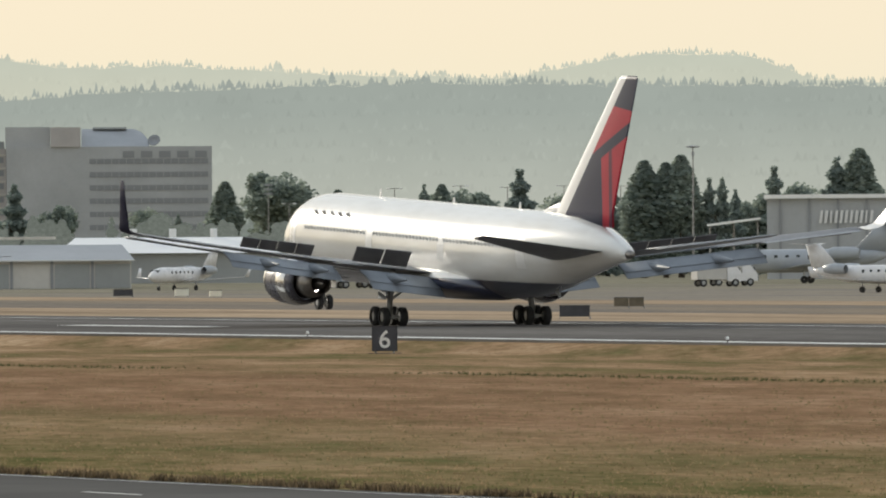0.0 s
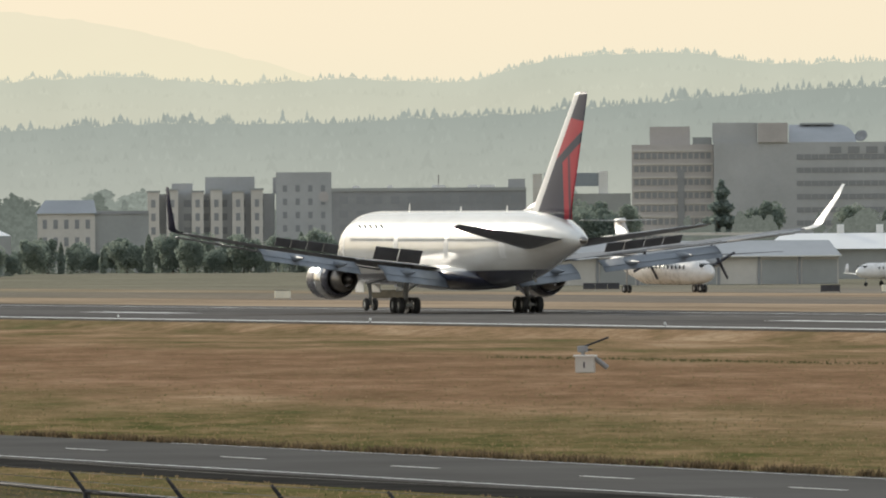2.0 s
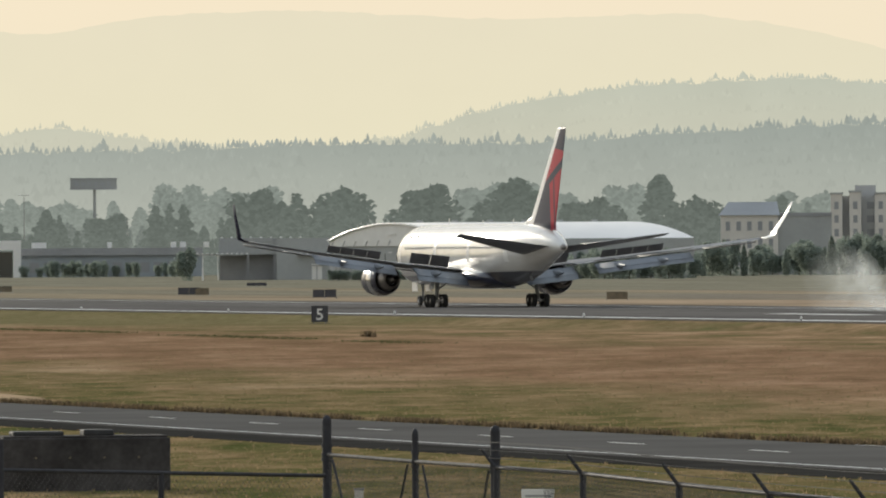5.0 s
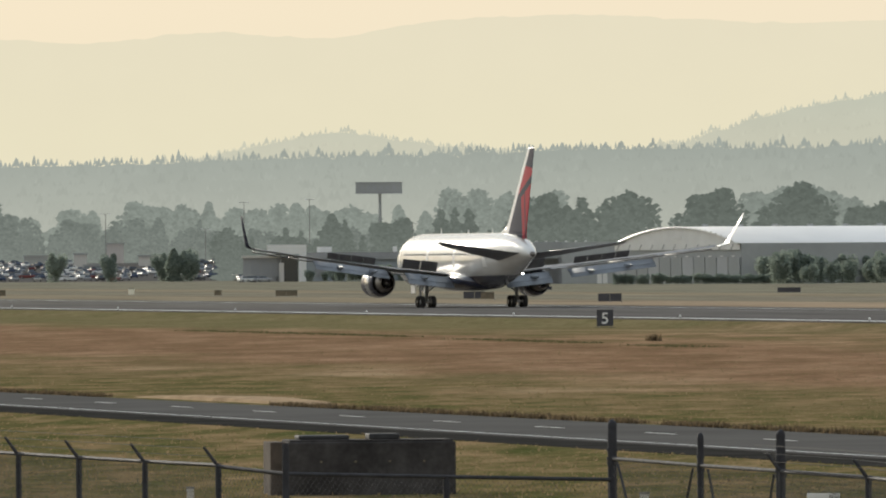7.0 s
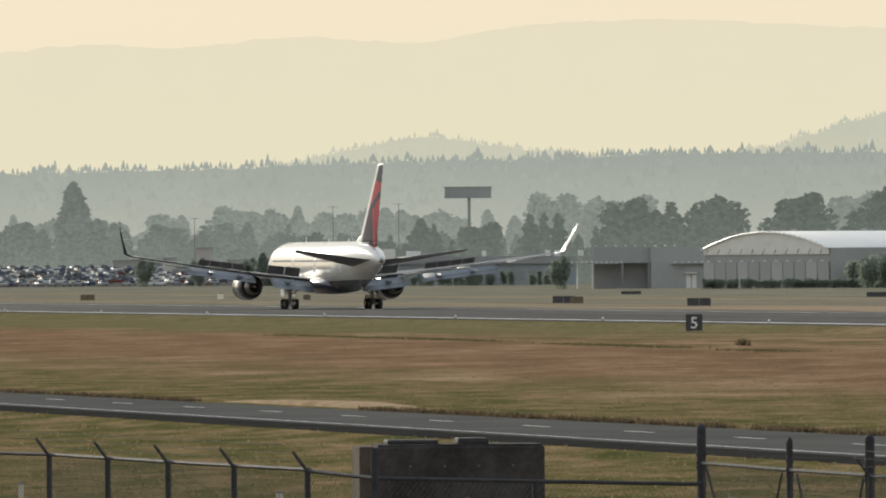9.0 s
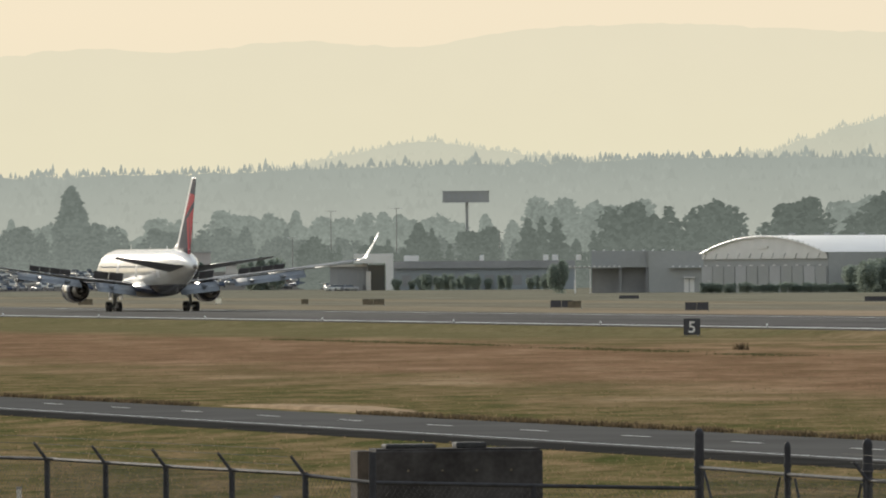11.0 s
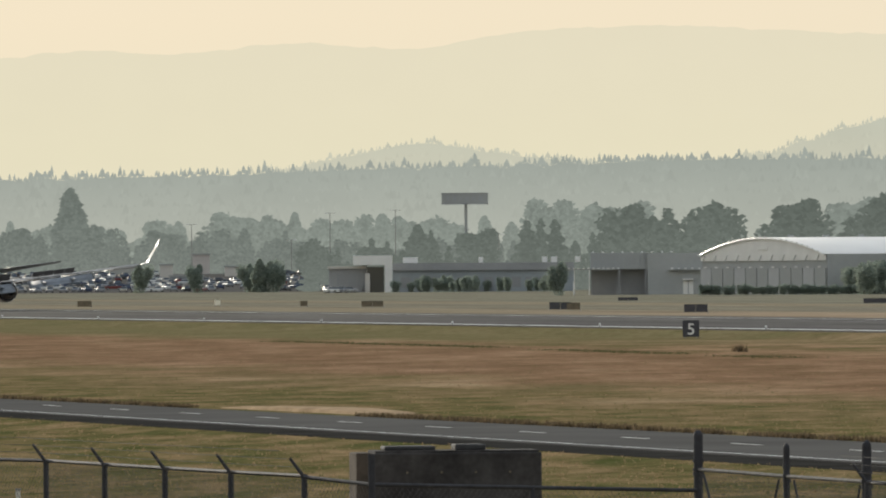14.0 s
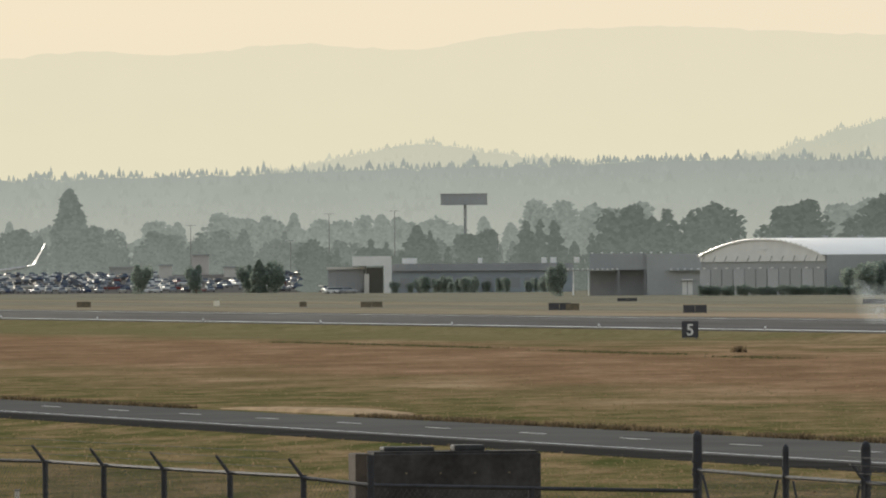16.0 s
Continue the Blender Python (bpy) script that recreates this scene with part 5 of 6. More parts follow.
def warehouses():
    D = 1310.0
    mid = 70.98
    e = empty("hangar_row", facing(mid, D), "row of pale hangars with grey pitched roof", "hangar")
    u = lambda b: D * radians(mid - b)
    x0, x1 = u(72.16), u(69.80)
    part("wall", boxed(x0, x1, 0, 16, -0.2, 3.45), M_CREAM, e, "pale panel wall")
    part("roof", loft(bmesh.new(), [[(x0 - 0.4, -0.9, 3.45), (x0 - 0.4, 16.5, 3.45), (x0 + 3.5, 8, 5.35)], [(x1 + 0.4, -0.9, 3.45), (x1 + 0.4, 16.5, 3.45), (x1 - 1, 8, 5.35)]]), M_ROOFGREY, e, "grey pitched roof")
    part("gutter", boxed(x0 - 0.4, x1 + 0.4, -1.0, -0.85, 3.35, 3.5), M_WHITE, e)
    n = 11
    for k in range(n):
        a = x0 + (x1 - x0) * k / n
        part("pier", boxed(a, a + 0.35, -0.12, 0, 0, 3.4), M_GREYDK, e)
        part("hangar_door", boxed(a + 0.5, a + (x1 - x0) / n - 0.15, -0.07, 0, 0.05, 3.0), M_GREYWALL if k % 4 else M_CREAM, e, "closed panel door")
    e = empty("hangar_row", facing(69.55, 1500.0), "low flat building with pale roof and three chimneys", "building")
    u = lambda b: 1500 * radians(69.55 - b)
    part("wall", boxed(u(70.15), u(69.05), 0, 25, -0.2, 4.2), M_GREYWALL, e)
    part("roof", loft(bmesh.new(), [[(u(70.2), -1, 4.2), (u(69.0), -1, 4.2), (u(69.0), 26, 4.2), (u(70.2), 26, 4.2)], [(u(70.1), 10, 6.4), (u(69.2), 10, 6.4), (u(69.2), 16, 6.4), (u(70.1), 16, 6.4)]]), M_ROOFSHINE, e, "pale sheet roof")
    for b in (69.79, 69.58, 69.36):
        part("chimney", boxed(u(b) - 0.5, u(b) + 0.5, 10, 11.2, 6.0, 7.6, bevel=0.05), M_WHITE, e)
    part("terrace_rail", boxed(u(70.9), u(70.2), 2, 2.3, 6.2, 6.6), M_CREAM, e)
    # dark hangar with its name in slanted plates
    D = 1500.0
    e = empty("maintenance_hangar", facing(66.0, D), "dark brown hangar with a bright roof edge and slanted plates", "hangar")
    u = lambda b: D * radians(66.0 - b)
    body = part("wall", boxed(u(66.424), u(65.3), 0, 40, -0.3, 11.2), M_BRICK_DK, e, "dark brown ribbed wall")
    part("roof", boxed(u(66.44), u(65.28), -0.8, 41, 11.2, 11.75), M_ROOFSHINE, e, "bright roof edge")
    for k in range(7):
        a = u(66.36) + k * 4.0
        part("pilaster", boxed(a, a + 0.35, -0.25, 0, 0, 11.2), M_GREYDK, body)
    letter = mesh_from(loft(bmesh.new(), [[(-0.26, -0.12, 0), (0.20, -0.12, 0), (0.20, 0.0, 0), (-0.26, 0.0, 0)], [(0.02, -0.12, 1.75), (0.48, -0.12, 1.75), (0.48, 0, 1.75), (0.02, 0, 1.75)]]), "plate")
    for k in range(11):
        o = shared("name_plate", letter, M_WHITE, e, pose(u(66.14) + k * 0.70, -0.3, 7.75))
        o.scale = (0.55 if k in (2, 9) else 0.85, 1, 1)
    e = empty("canopy", facing(66.6, 1450), "pale sloping canopy roof on thin posts", "canopy")
    part("canopy_roof", loft(bmesh.new(), [[(-3.6, 0, 7.3), (-3.6, 6, 7.3), (-3.6, 6, 7.6), (-3.6, 0, 7.6)], [(3.6, 0, 8.2), (3.6, 6, 8.2), (3.6, 6, 8.5), (3.6, 0, 8.5)]]), M_ROOFSHINE, e)
    for a in (-3.2, 0, 3.2):
        part("post", tubed((a, 3, -0.1), (a, 3, 7.6 + a * 0.12), 0.12), M_GALV, e)


warehouses()


def billboard():
    e = empty("billboard", facing(77.378, 3200.0), "grey billboard on a tall single pole above trees", "billboard")
    panel = part("panel", boxed(-6.9, 6.9, -0.6, 0.6, 24.9, 27.8), M_GREYWALL, e, "plain grey panel")
    part("frame", box(boxed(-7.0, 7.0, -0.7, 0.7, 27.75, 28.0), -7.0, 7.0, -0.7, 0.7, 24.7, 24.95), M_GREYDK, e)
    for k in range(6):
        part("text_bar", boxed(-5.6 + k * 1.9, -4.4 + k * 1.9, -0.64, -0.6, 25.7, 27.0), M_ROOFGREY, panel)
    part("pole", tubed((0.3, 0, -0.5), (0.3, 0, 24.9), 0.45, n=14), M_GREYWALL, e)
    part("catwalk", boxed(-6.9, 6.9, -1.5, -0.7, 24.55, 24.65), M_GREYDK, e)


billboard()


def light_pole(b, d, h, kind):
    e = empty("light_mast", facing(b, d), "thin grey light mast", "light pole", "light masts")
    part("mast", tubed((0, 0, -0.3), (0, 0, h), 0.16, 0.08, 10), M_GALV, e)
    if kind == "disc":
        part("lamp_ring", revolve(bmesh.new(), ((h - 0.1, 0.1), (h, 0.9), (h + 0.15, 0.95), (h + 0.25, 0.3), (h + 0.3, 0.05)), n=20, axis="z"), M_GREYDK, e, "flat round lamp head")
        part("collar", tubed((0, 0, h - 1.2), (0, 0, h - 0.6), 0.2), M_GREYDK, e)
    elif kind == "frame":
        for k in range(3):
            part("lamp_row", boxed(-0.9, 0.9, -0.15, 0.15, h - 0.4 - k * 0.9, h - 0.1 - k * 0.9), M_GREYDK, e)
    else:
        for s in (-1, 1):
            part("lamp_arm", boxed(min(0, s * 1.1), max(0, s * 1.1), -0.05, 0.05, h - 0.1, h), M_GALV, e)
            part("lamp_head", boxed(s * 1.1 - 0.35, s * 1.1 + 0.35, -0.2, 0.2, h - 0.15, h + 0.05, bevel=0.03), M_WHITE, e)


for b, d, h, k in ((66.815, 1500, 18.4, "disc"), (69.07, 2200, 18.0, "frame"), (68.96, 2100, 13.5, "arms"), (78.095, 3000, 21.2, "pin"), (77.747, 3000, 21.9, "pin"),
                   (67.5, 1900, 15.5, "arms"), (67.8, 1900, 15.3, "arms"), (68.05, 1900, 15.6, "arms"), (68.4, 1900, 15.2, "arms"), (67.2, 1900, 15.4, "arms"), (78.83, 3050, 18.5, "arms"), (78.3, 3050, 14.0, "arms"), (77.2, 3000, 15.0, "arms"), (76.95, 2900, 11, "arms")):
    light_pole(b, d, h, k)


# ---------------------------------------------------------------- parked aircraft
M_JETWHITE = surface("jet_white_paint", (0.80, 0.78, 0.76), 0.06, 0.5, 10, 0.28)
M_JETGREY = surface("jet_grey_paint", (0.42, 0.44, 0.46), 0.08, 0.5, 10, 0.35)


def small_jet(m, label, k=1.0, paint=None, ttail=True, winglets=True):
    """Business jet: tapered fuselage, low swept wings, rear engines, T-tail. Nose along +x."""
    paint = paint or M_JETWHITE
    e = empty("business_jet", m, label, "airplane", "parked aircraft")
    S = lambda *v: tuple(c * k for c in v)
    prof = [(7.2, 0.05, 1.55, 1.65), (6.9, 0.35, 1.25, 1.95), (6.0, 0.7, 0.95, 2.45), (4.6, 0.9, 0.85, 2.7), (0, 0.92, 0.85, 2.72), (-3.5, 0.8, 1.05, 2.7), (-6, 0.42, 1.6, 2.6), (-7.2, 0.1, 2.1, 2.4)]
    body = part("fuselage", loft(bmesh.new(), [[S(*v) for v in ring_at(*p, 20)] for p in prof]), paint, e, "white fuselage", True)
    wm = mesh_from(boxed(-0.14 * k, 0.14 * k, -0.02, 0.02, -0.16 * k, 0.16 * k), "window")
    for sd in (1, -1):
        for i in range(6):
            shared("window", wm, M_GLASS, body, pose(*S(3.6 - i * 0.9, sd * 0.86, 2.1)))
        w = part("wing", wing_panel([S(sd * 0.6, 1.6, 3.0, 1.05, 0.32), S(sd * 7.4, -1.6, 1.1, 1.55, 0.12)]), paint, e, smooth=True)
        if winglets:
            part("winglet", wing_panel([S(1.5, -1.8, 1.0, sd * 7.4, 0.1), S(2.6, -2.6, 0.5, sd * 7.6, 0.06)], span_axis="z"), paint, w, smooth=True)
        part("engine", revolve(bmesh.new(), [S(s, r) for s, r in ((-2.6, 0.40), (-2.9, 0.52), (-4.0, 0.55), (-5.0, 0.40), (-5.05, 0.32), (-4.2, 0.3))], S(0, sd * 1.35, 2.35), 18), M_JETGREY, e, "grey rear engine", True)
        part("tailplane", wing_panel([S(sd * 0.1, -6.6, 1.6, 4.75 if ttail else 2.6, 0.14), S(sd * 2.9, -7.6, 0.8, 4.85 if ttail else 2.75, 0.07)]), paint, e, smooth=True)
        g = part("main_gear", tubed(S(-0.6, sd * 1.5, 0.3), S(-0.6, sd * 1.5, 1.2), 0.07 * k), M_STRUT, e)
        part("wheel", revolve(bmesh.new(), [S(s, r) for s, r in ((-0.1, 0.05), (-0.1, 0.3), (0.1, 0.3), (0.1, 0.05))], S(-0.6, sd * 1.5, 0.3), 14, "y"), M_RUBBER, g)
    part("fin", wing_panel([S(2.5, -4.2, 3.2, 0, 0.3), S(4.8, -6.4, 1.7, 0, 0.16)], span_axis="z"), paint, e, smooth=True)
    part("windscreen", boxed(*S(5.7, 6.2, -0.5, 0.5, 2.05, 2.38)), M_GLASS, e)
    g = part("nose_gear", tubed(S(5.2, 0, 0.25), S(5.2, 0, 1.1), 0.06 * k), M_STRUT, e)
    part("wheel", revolve(bmesh.new(), [S(s, r) for s, r in ((-0.1, 0.05), (-0.1, 0.25), (0.1, 0.25), (0.1, 0.05))], S(5.2, 0, 0.25), 14, "y"), M_RUBBER, g)
    return e


def turboprop(m):
    """High-wing twin turboprop with a T-tail. Nose along +x."""
    e = empty("turboprop_airliner", m, "white high-wing twin turboprop taxiing on the apron", "airplane", "parked aircraft")
    prof = [(11, 0.05, 1.9, 2.0), (10.6, 0.5, 1.4, 2.5), (9.6, 0.95, 1.05, 3.1), (8.2, 1.25, 0.85, 3.45), (2, 1.33, 0.8, 3.5), (-4, 1.3, 0.9, 3.5), (-8, 0.8, 1.9, 3.5), (-11, 0.2, 2.9, 3.4)]
    body = part("fuselage", loft(bmesh.new(), [ring_at(*p, 24) for p in prof]), M_JETWHITE, e, "white fuselage", True)
    wm = mesh_from(boxed(-0.14, 0.14, -0.02, 0.02, -0.18, 0.18), "window")
    tyre, rim = wheel_meshes(0.42, 0.3)
    for sd in (1, -1):
        for i in range(12):
            shared("window", wm, M_GLASS, body, pose(7.0 - i * 0.9, sd * 1.27, 2.6))
        part("wing", wing_panel([(sd * 0.3, 2.0, 2.9, 3.75, 0.42), (sd * 5, 1.9, 2.7, 3.8, 0.36), (sd * 12.95, 1.1, 1.4, 4.1, 0.16)]), M_WINGTOP, e, "straight dark grey high wing", True)
        nac = part("nacelle", loft(bmesh.new(), [ring_at(x, h, b, t, 20) for x, h, b, t in ((4.6, 0.2, 2.9, 3.3), (4.3, 0.42, 2.6, 3.6), (2, 0.55, 2.35, 3.9), (-2.5, 0.5, 2.45, 3.8), (-4.2, 0.2, 3.0, 3.6))]), M_JETGREY, e, "engine nacelle", True)
        for v in nac.data.vertices:
            v.co.y += sd * 3.95
        prop = part("propeller", revolve(bmesh.new(), ((4.45, 0.25), (4.7, 0.22), (5.0, 0.03)), (0, sd * 3.95, 3.1), 14), M_DARKMETAL, nac, "dark propeller")
        for q in range(4):
            a = pi / 2 * q + 0.5
            bm = bmesh.new()
            tube(bm, (4.6, sd * 3.95 + 0.2 * cos(a), 3.1 + 0.2 * sin(a)), (4.6, sd * 3.95 + 1.95 * cos(a), 3.1 + 1.95 * sin(a)), 0.16, 0.12, 6)
            part("blade", bm, M_DARKMETAL, prop)
        g = part("main_gear", tubed((-0.6, sd * 3.95, 0.4), (-0.6, sd * 3.95, 2.7), 0.11), M_STRUT, e)
        for o in (0.25, -0.25):
            wheel("wheel", 0.42, 0.3, g, (-0.6, sd * 3.95 + o, 0.42), tyre, rim)
        part("tailplane", wing_panel([(sd * 0.1, -9.7, 1.9, 7.35, 0.25), (sd * 4.1, -10.2, 1.2, 7.45, 0.12)]), M_JETGREY, e, smooth=True)
    part("fin", wing_panel([(3.2, -5.6, 4.9, 0, 0.42), (7.3, -9.2, 2.4, 0, 0.3)], span_axis="z"), M_JETWHITE, e, smooth=True)
    part("bullet", loft(bmesh.new(), [ring_at(x, h, b, t, 12) for x, h, b, t in ((-8.9, 0.05, 7.3, 7.45), (-9.4, 0.25, 7.15, 7.65), (-11, 0.22, 7.2, 7.6), (-11.8, 0.05, 7.35, 7.45))]), M_JETWHITE, e, smooth=True)
    part("windscreen", boxed(9.5, 10.0, -0.75, 0.75, 2.55, 2.95, bevel=0.05), M_GLASS, e)
    g = part("nose_gear", tubed((8.8, 0, 0.3), (8.8, 0, 1.3), 0.09), M_STRUT, e)
    wheel("wheel", 0.42, 0.3, g, (8.8, 0.2, 0.42), tyre, rim)
    wheel("wheel", 0.42, 0.3, g, (8.8, -0.2, 0.42), tyre, rim)
    return e


TAXI_TURN = -64
TURBOPROP = turboprop(facing(70.724, 1095, 0, TAXI_TURN))
small_jet(facing(69.53, 1235, 0, 238), "small white business jet with a T-tail on the apron", 0.98)
small_jet(facing(68.10, 1190, 0, -28), "white business jet with tall T-tail on the apron", 1.05)
small_jet(facing(67.70, 1260, 0, -20), "white business jet parked among others", 0.9)
small_jet(facing(68.72, 1270, 0, 165), "white business jet with rounded nose on the apron", 1.0, winglets=False)
small_jet(facing(65.85, 1060, 0, -32), "white business jet near the apron edge", 1.0)
small_jet(facing(66.25, 1330, 0, 170), "large pale grey jet parked before a hangar", 1.55, M_JETGREY, winglets=False)


def service_truck(b, d, label, paint):
    e = empty("service_truck", facing(b, d, 0, 20), label, "truck", "service trucks")
    part("cargo_box", boxed(-2.6, 1.0, -1.1, 1.1, 0.8, 3.1, bevel=0.06), paint, e)
    cab = part("cab", loft(bmesh.new(), [[(1.1, -1.05, 0.6), (3.0, -1.05, 0.6), (3.0, 1.05, 0.6), (1.1, 1.05, 0.6)], [(1.1, -1.05, 1.5), (3.0, -1.05, 1.4), (3.0, 1.05, 1.4), (1.1, 1.05, 1.5)], [(1.1, -0.95, 2.4), (2.2, -0.95, 2.4), (2.2, 0.95, 2.4), (1.1, 0.95, 2.4)]]), M_JETWHITE, e, "white cab")
    part("windscreen", boxed(2.2, 2.75, -0.9, 0.9, 1.55, 2.2), M_GLASS, cab)
    tyre, rim = wheel_meshes(0.45, 0.28)
    for x in (-1.8, 2.1):
        for y in (-0.95, 0.95):
            wheel("wheel", 0.45, 0.28, e, (x, y, 0.45), tyre, rim)


service_truck(68.60, 1260, "blue-grey service truck among parked jets", M_BLUEWALL)
service_truck(68.50, 1275, "pale fuel truck among parked jets", M_JETWHITE)
service_truck(66.70, 1240, "cream catering truck parked on the apron", M_CREAM)
service_truck(66.62, 1260, "cream catering truck parked on the apron", M_CREAM)


# ---------------------------------------------------------------- car park
def car_meshes():
    lower = [(-2.15, -0.85), (2.15, -0.85), (2.15, 0.85), (-2.15, 0.85)]
    b = loft(bmesh.new(), [[(x * 0.97, y * 0.95, 0.28) for x, y in lower], [(x, y, 0.5) for x, y in lower], [(x, y, 0.80) for x, y in lower], [(x * 0.95, y * 0.92, 0.93) for x, y in lower]])
    body = mesh_from(b, "car_body")
    c = loft(bmesh.new(), [[(-1.65, -0.76, 0.93), (1.05, -0.76, 0.93), (1.05, 0.76, 0.93), (-1.65, 0.76, 0.93)], [(-1.15, -0.62, 1.40), (0.35, -0.62, 1.40), (0.35, 0.62, 1.40), (-1.15, 0.62, 1.40)]])
    cabin = mesh_from(c, "cabin")
    r = mesh_from(boxed(-1.12, 0.32, -0.60, 0.60, 1.40, 1.45, bevel=0.02), "car_roof")
    return body, cabin, r, wheel_meshes(0.32, 0.22, 10)


CAR = car_meshes()
CAR_PAINTS = [surface("car_paint", c, 0.05, 0.5, 8, 0.3, metal=mt) for c, mt in (((0.72, 0.72, 0.70), 0.0), ((0.35, 0.36, 0.38), 0.5), ((0.05, 0.05, 0.055), 0.2), ((0.16, 0.025, 0.02), 0.1), ((0.05, 0.07, 0.13), 0.2), ((0.5, 0.48, 0.44), 0.4))]
CAR_NAMES = ("white", "silver-grey", "black", "dark red", "dark blue", "light beige")
rng = random.Random(4)


def car(b, d, heading, z=0.0):
    k = rng.choice((0, 0, 0, 1, 1, 1, 2, 2, 3, 4, 4, 5, 5))
    e = empty("car", facing(b, d, z, heading), CAR_NAMES[k] + " parked car in an open car park", "car", "parked cars")
    ob = new("body", CAR[0].copy())
    ob.data.materials.clear()
    ob.data.materials.append(CAR_PAINTS[k])
    ob.parent = e
    shared("cabin", CAR[1], M_GLASS, e)
    rf = new("roof", CAR[2].copy())
    rf.data.materials.append(CAR_PAINTS[k])
    rf.parent = e
    for x in (-1.35, 1.35):
        for y in (-0.78, 0.78):
            wheel("wheel", 0.32, 0.22, e, (x, y, 0.32), *CAR[3])


# the lot rises gently away from the field
LOT_NEAR, LOT_FAR, LOT_RISE = 2640.0, 3130.0, 4.6
bm = bmesh.new()
lot = []
for d, z in ((LOT_NEAR, -0.1), (LOT_FAR, LOT_RISE - 0.1)):
    lot.append([bm.verts.new((*polar(81.0 - 2.9 * k / 8, d), z)) for k in range(9)])
base = [[bm.verts.new((v.co.x, v.co.y, -0.3)) for v in r] for r in lot]
for k in range(8):
    bm.faces.new((lot[0][k], lot[0][k + 1], lot[1][k + 1], lot[1][k]))
    bm.faces.new((base[1][k], base[1][k + 1], lot[1][k + 1], lot[1][k]))
tagged(part("car_park_ground", bm, M_ROAD), "gently rising asphalt car park", "car park", kind="structure")
for row in range(9):
    d = 2665 + row * 52
    b = 80.4 - 0.01 * row
    while b > 78.12:
        if rng.random() < 0.9 and not (78.35 < b < 79.0 and row > 4):
            dd = d + rng.uniform(-5, 5)
            car(b, dd, rng.choice((90, 90, 75, 105, 0)) + rng.uniform(-8, 8), (dd - LOT_NEAR) / (LOT_FAR - LOT_NEAR) * LOT_RISE - 0.1)
        b -= rng.uniform(0.05, 0.085)
for b in (78.08, 78.04, 78.0, 72.15, 72.10, 74.95):
    car(b, 2300 if b < 77 else 2440, rng.uniform(0, 40))


# ---------------------------------------------------------------- trees
def crown_mesh(kind, seed, fine=1.0):
    """Unit-height crown of many small leaf clumps; conifers taper, broadleaves are lobed and gappy."""
    r = random.Random(seed)
    verts, faces = [], []

    def clump(p, s):
        """A folded spray of leaves."""
        k = len(verts)
        ax = Vector((r.uniform(-1, 1), r.uniform(-1, 1), r.uniform(-0.8, 0.8))).normalized()
        q = ax.to_track_quat("Z", "Y")
        for v in ((1, 0, 0.15), (0, 0.75, -0.15), (-1, 0, 0.15), (0, -0.75, -0.15)):
            verts.append(tuple(p + q @ (Vector(v) * s * r.uniform(0.7, 1.35))))
        faces.extend(((k, k + 1, k + 2), (k, k + 2, k + 3)))

    if kind == "conifer":
        for i in range(int(420 * fine * fine)):
            z = 1 - (r.random() ** 0.6) * 0.93
            w = 0.25 * (1.02 - z) ** 0.85 * (0.75 + 0.35 * sin(z * 40 + seed)) + 0.008
            a = r.uniform(0, 2 * pi)
            rad = w * math.sqrt(r.uniform(0.15, 1.0))
            clump(Vector((rad * cos(a), rad * sin(a), z - 0.03)), (0.045 + 0.062 * (1 - z)) / fine)
    elif kind == "poplar":
        for i in range(int(460 * fine * fine)):
            z = r.uniform(0.06, 1.0)
            w = 0.17 * math.sin(pi * min(1, max(0.02, 0.12 + 0.86 * (1 - z)))) ** 0.6 * (0.8 + 0.3 * noise.noise(Vector((z * 6, seed, 0)))) * min(1.0, (1.01 - z) * 3.2) ** 0.55 + 0.006
            a = r.uniform(0, 2 * pi)
            rad = w * math.sqrt(r.uniform(0.1, 1.0))
            clump(Vector((rad * cos(a), rad * sin(a), z)), 0.066 * (1.2 - 0.5 * z) / fine)
    else:
        lobes = [(Vector((r.uniform(-0.22, 0.22), r.uniform(-0.22, 0.22), r.uniform(0.42, 0.82))), r.uniform(0.14, 0.25)) for _ in range(9)] + [(Vector((0, 0, 0.6)), 0.28), (Vector((0, 0, 0.3)), 0.24), (Vector((r.uniform(-0.1, 0.1), r.uniform(-0.1, 0.1), 0.86)), 0.13)]
        for i in range(int(620 * fine * fine)):
            c, s = r.choice(lobes)
            d = Vector((r.gauss(0, 1), r.gauss(0, 1), r.gauss(0, 1))).normalized()
            clump(c + d * s * r.uniform(0.45, 1.05), 0.072 / fine)
    me = bpy.data.meshes.new("crown")
    me.from_pydata(verts, [], faces)
    return me


def trunk_mesh(seed):
    r = random.Random(seed)
    bm = tubed((0, 0, -0.02), (r.uniform(-0.02, 0.02), 0, 0.6), 0.022, 0.010, 8)
    for i in range(5):
        a, z = r.uniform(0, 6.28), r.uniform(0.22, 0.5)
        tube(bm, (0, 0, z), (0.16 * cos(a), 0.16 * sin(a), z + 0.14), 0.008, 0.003, 6)
    return mesh_from(bm, "trunk")


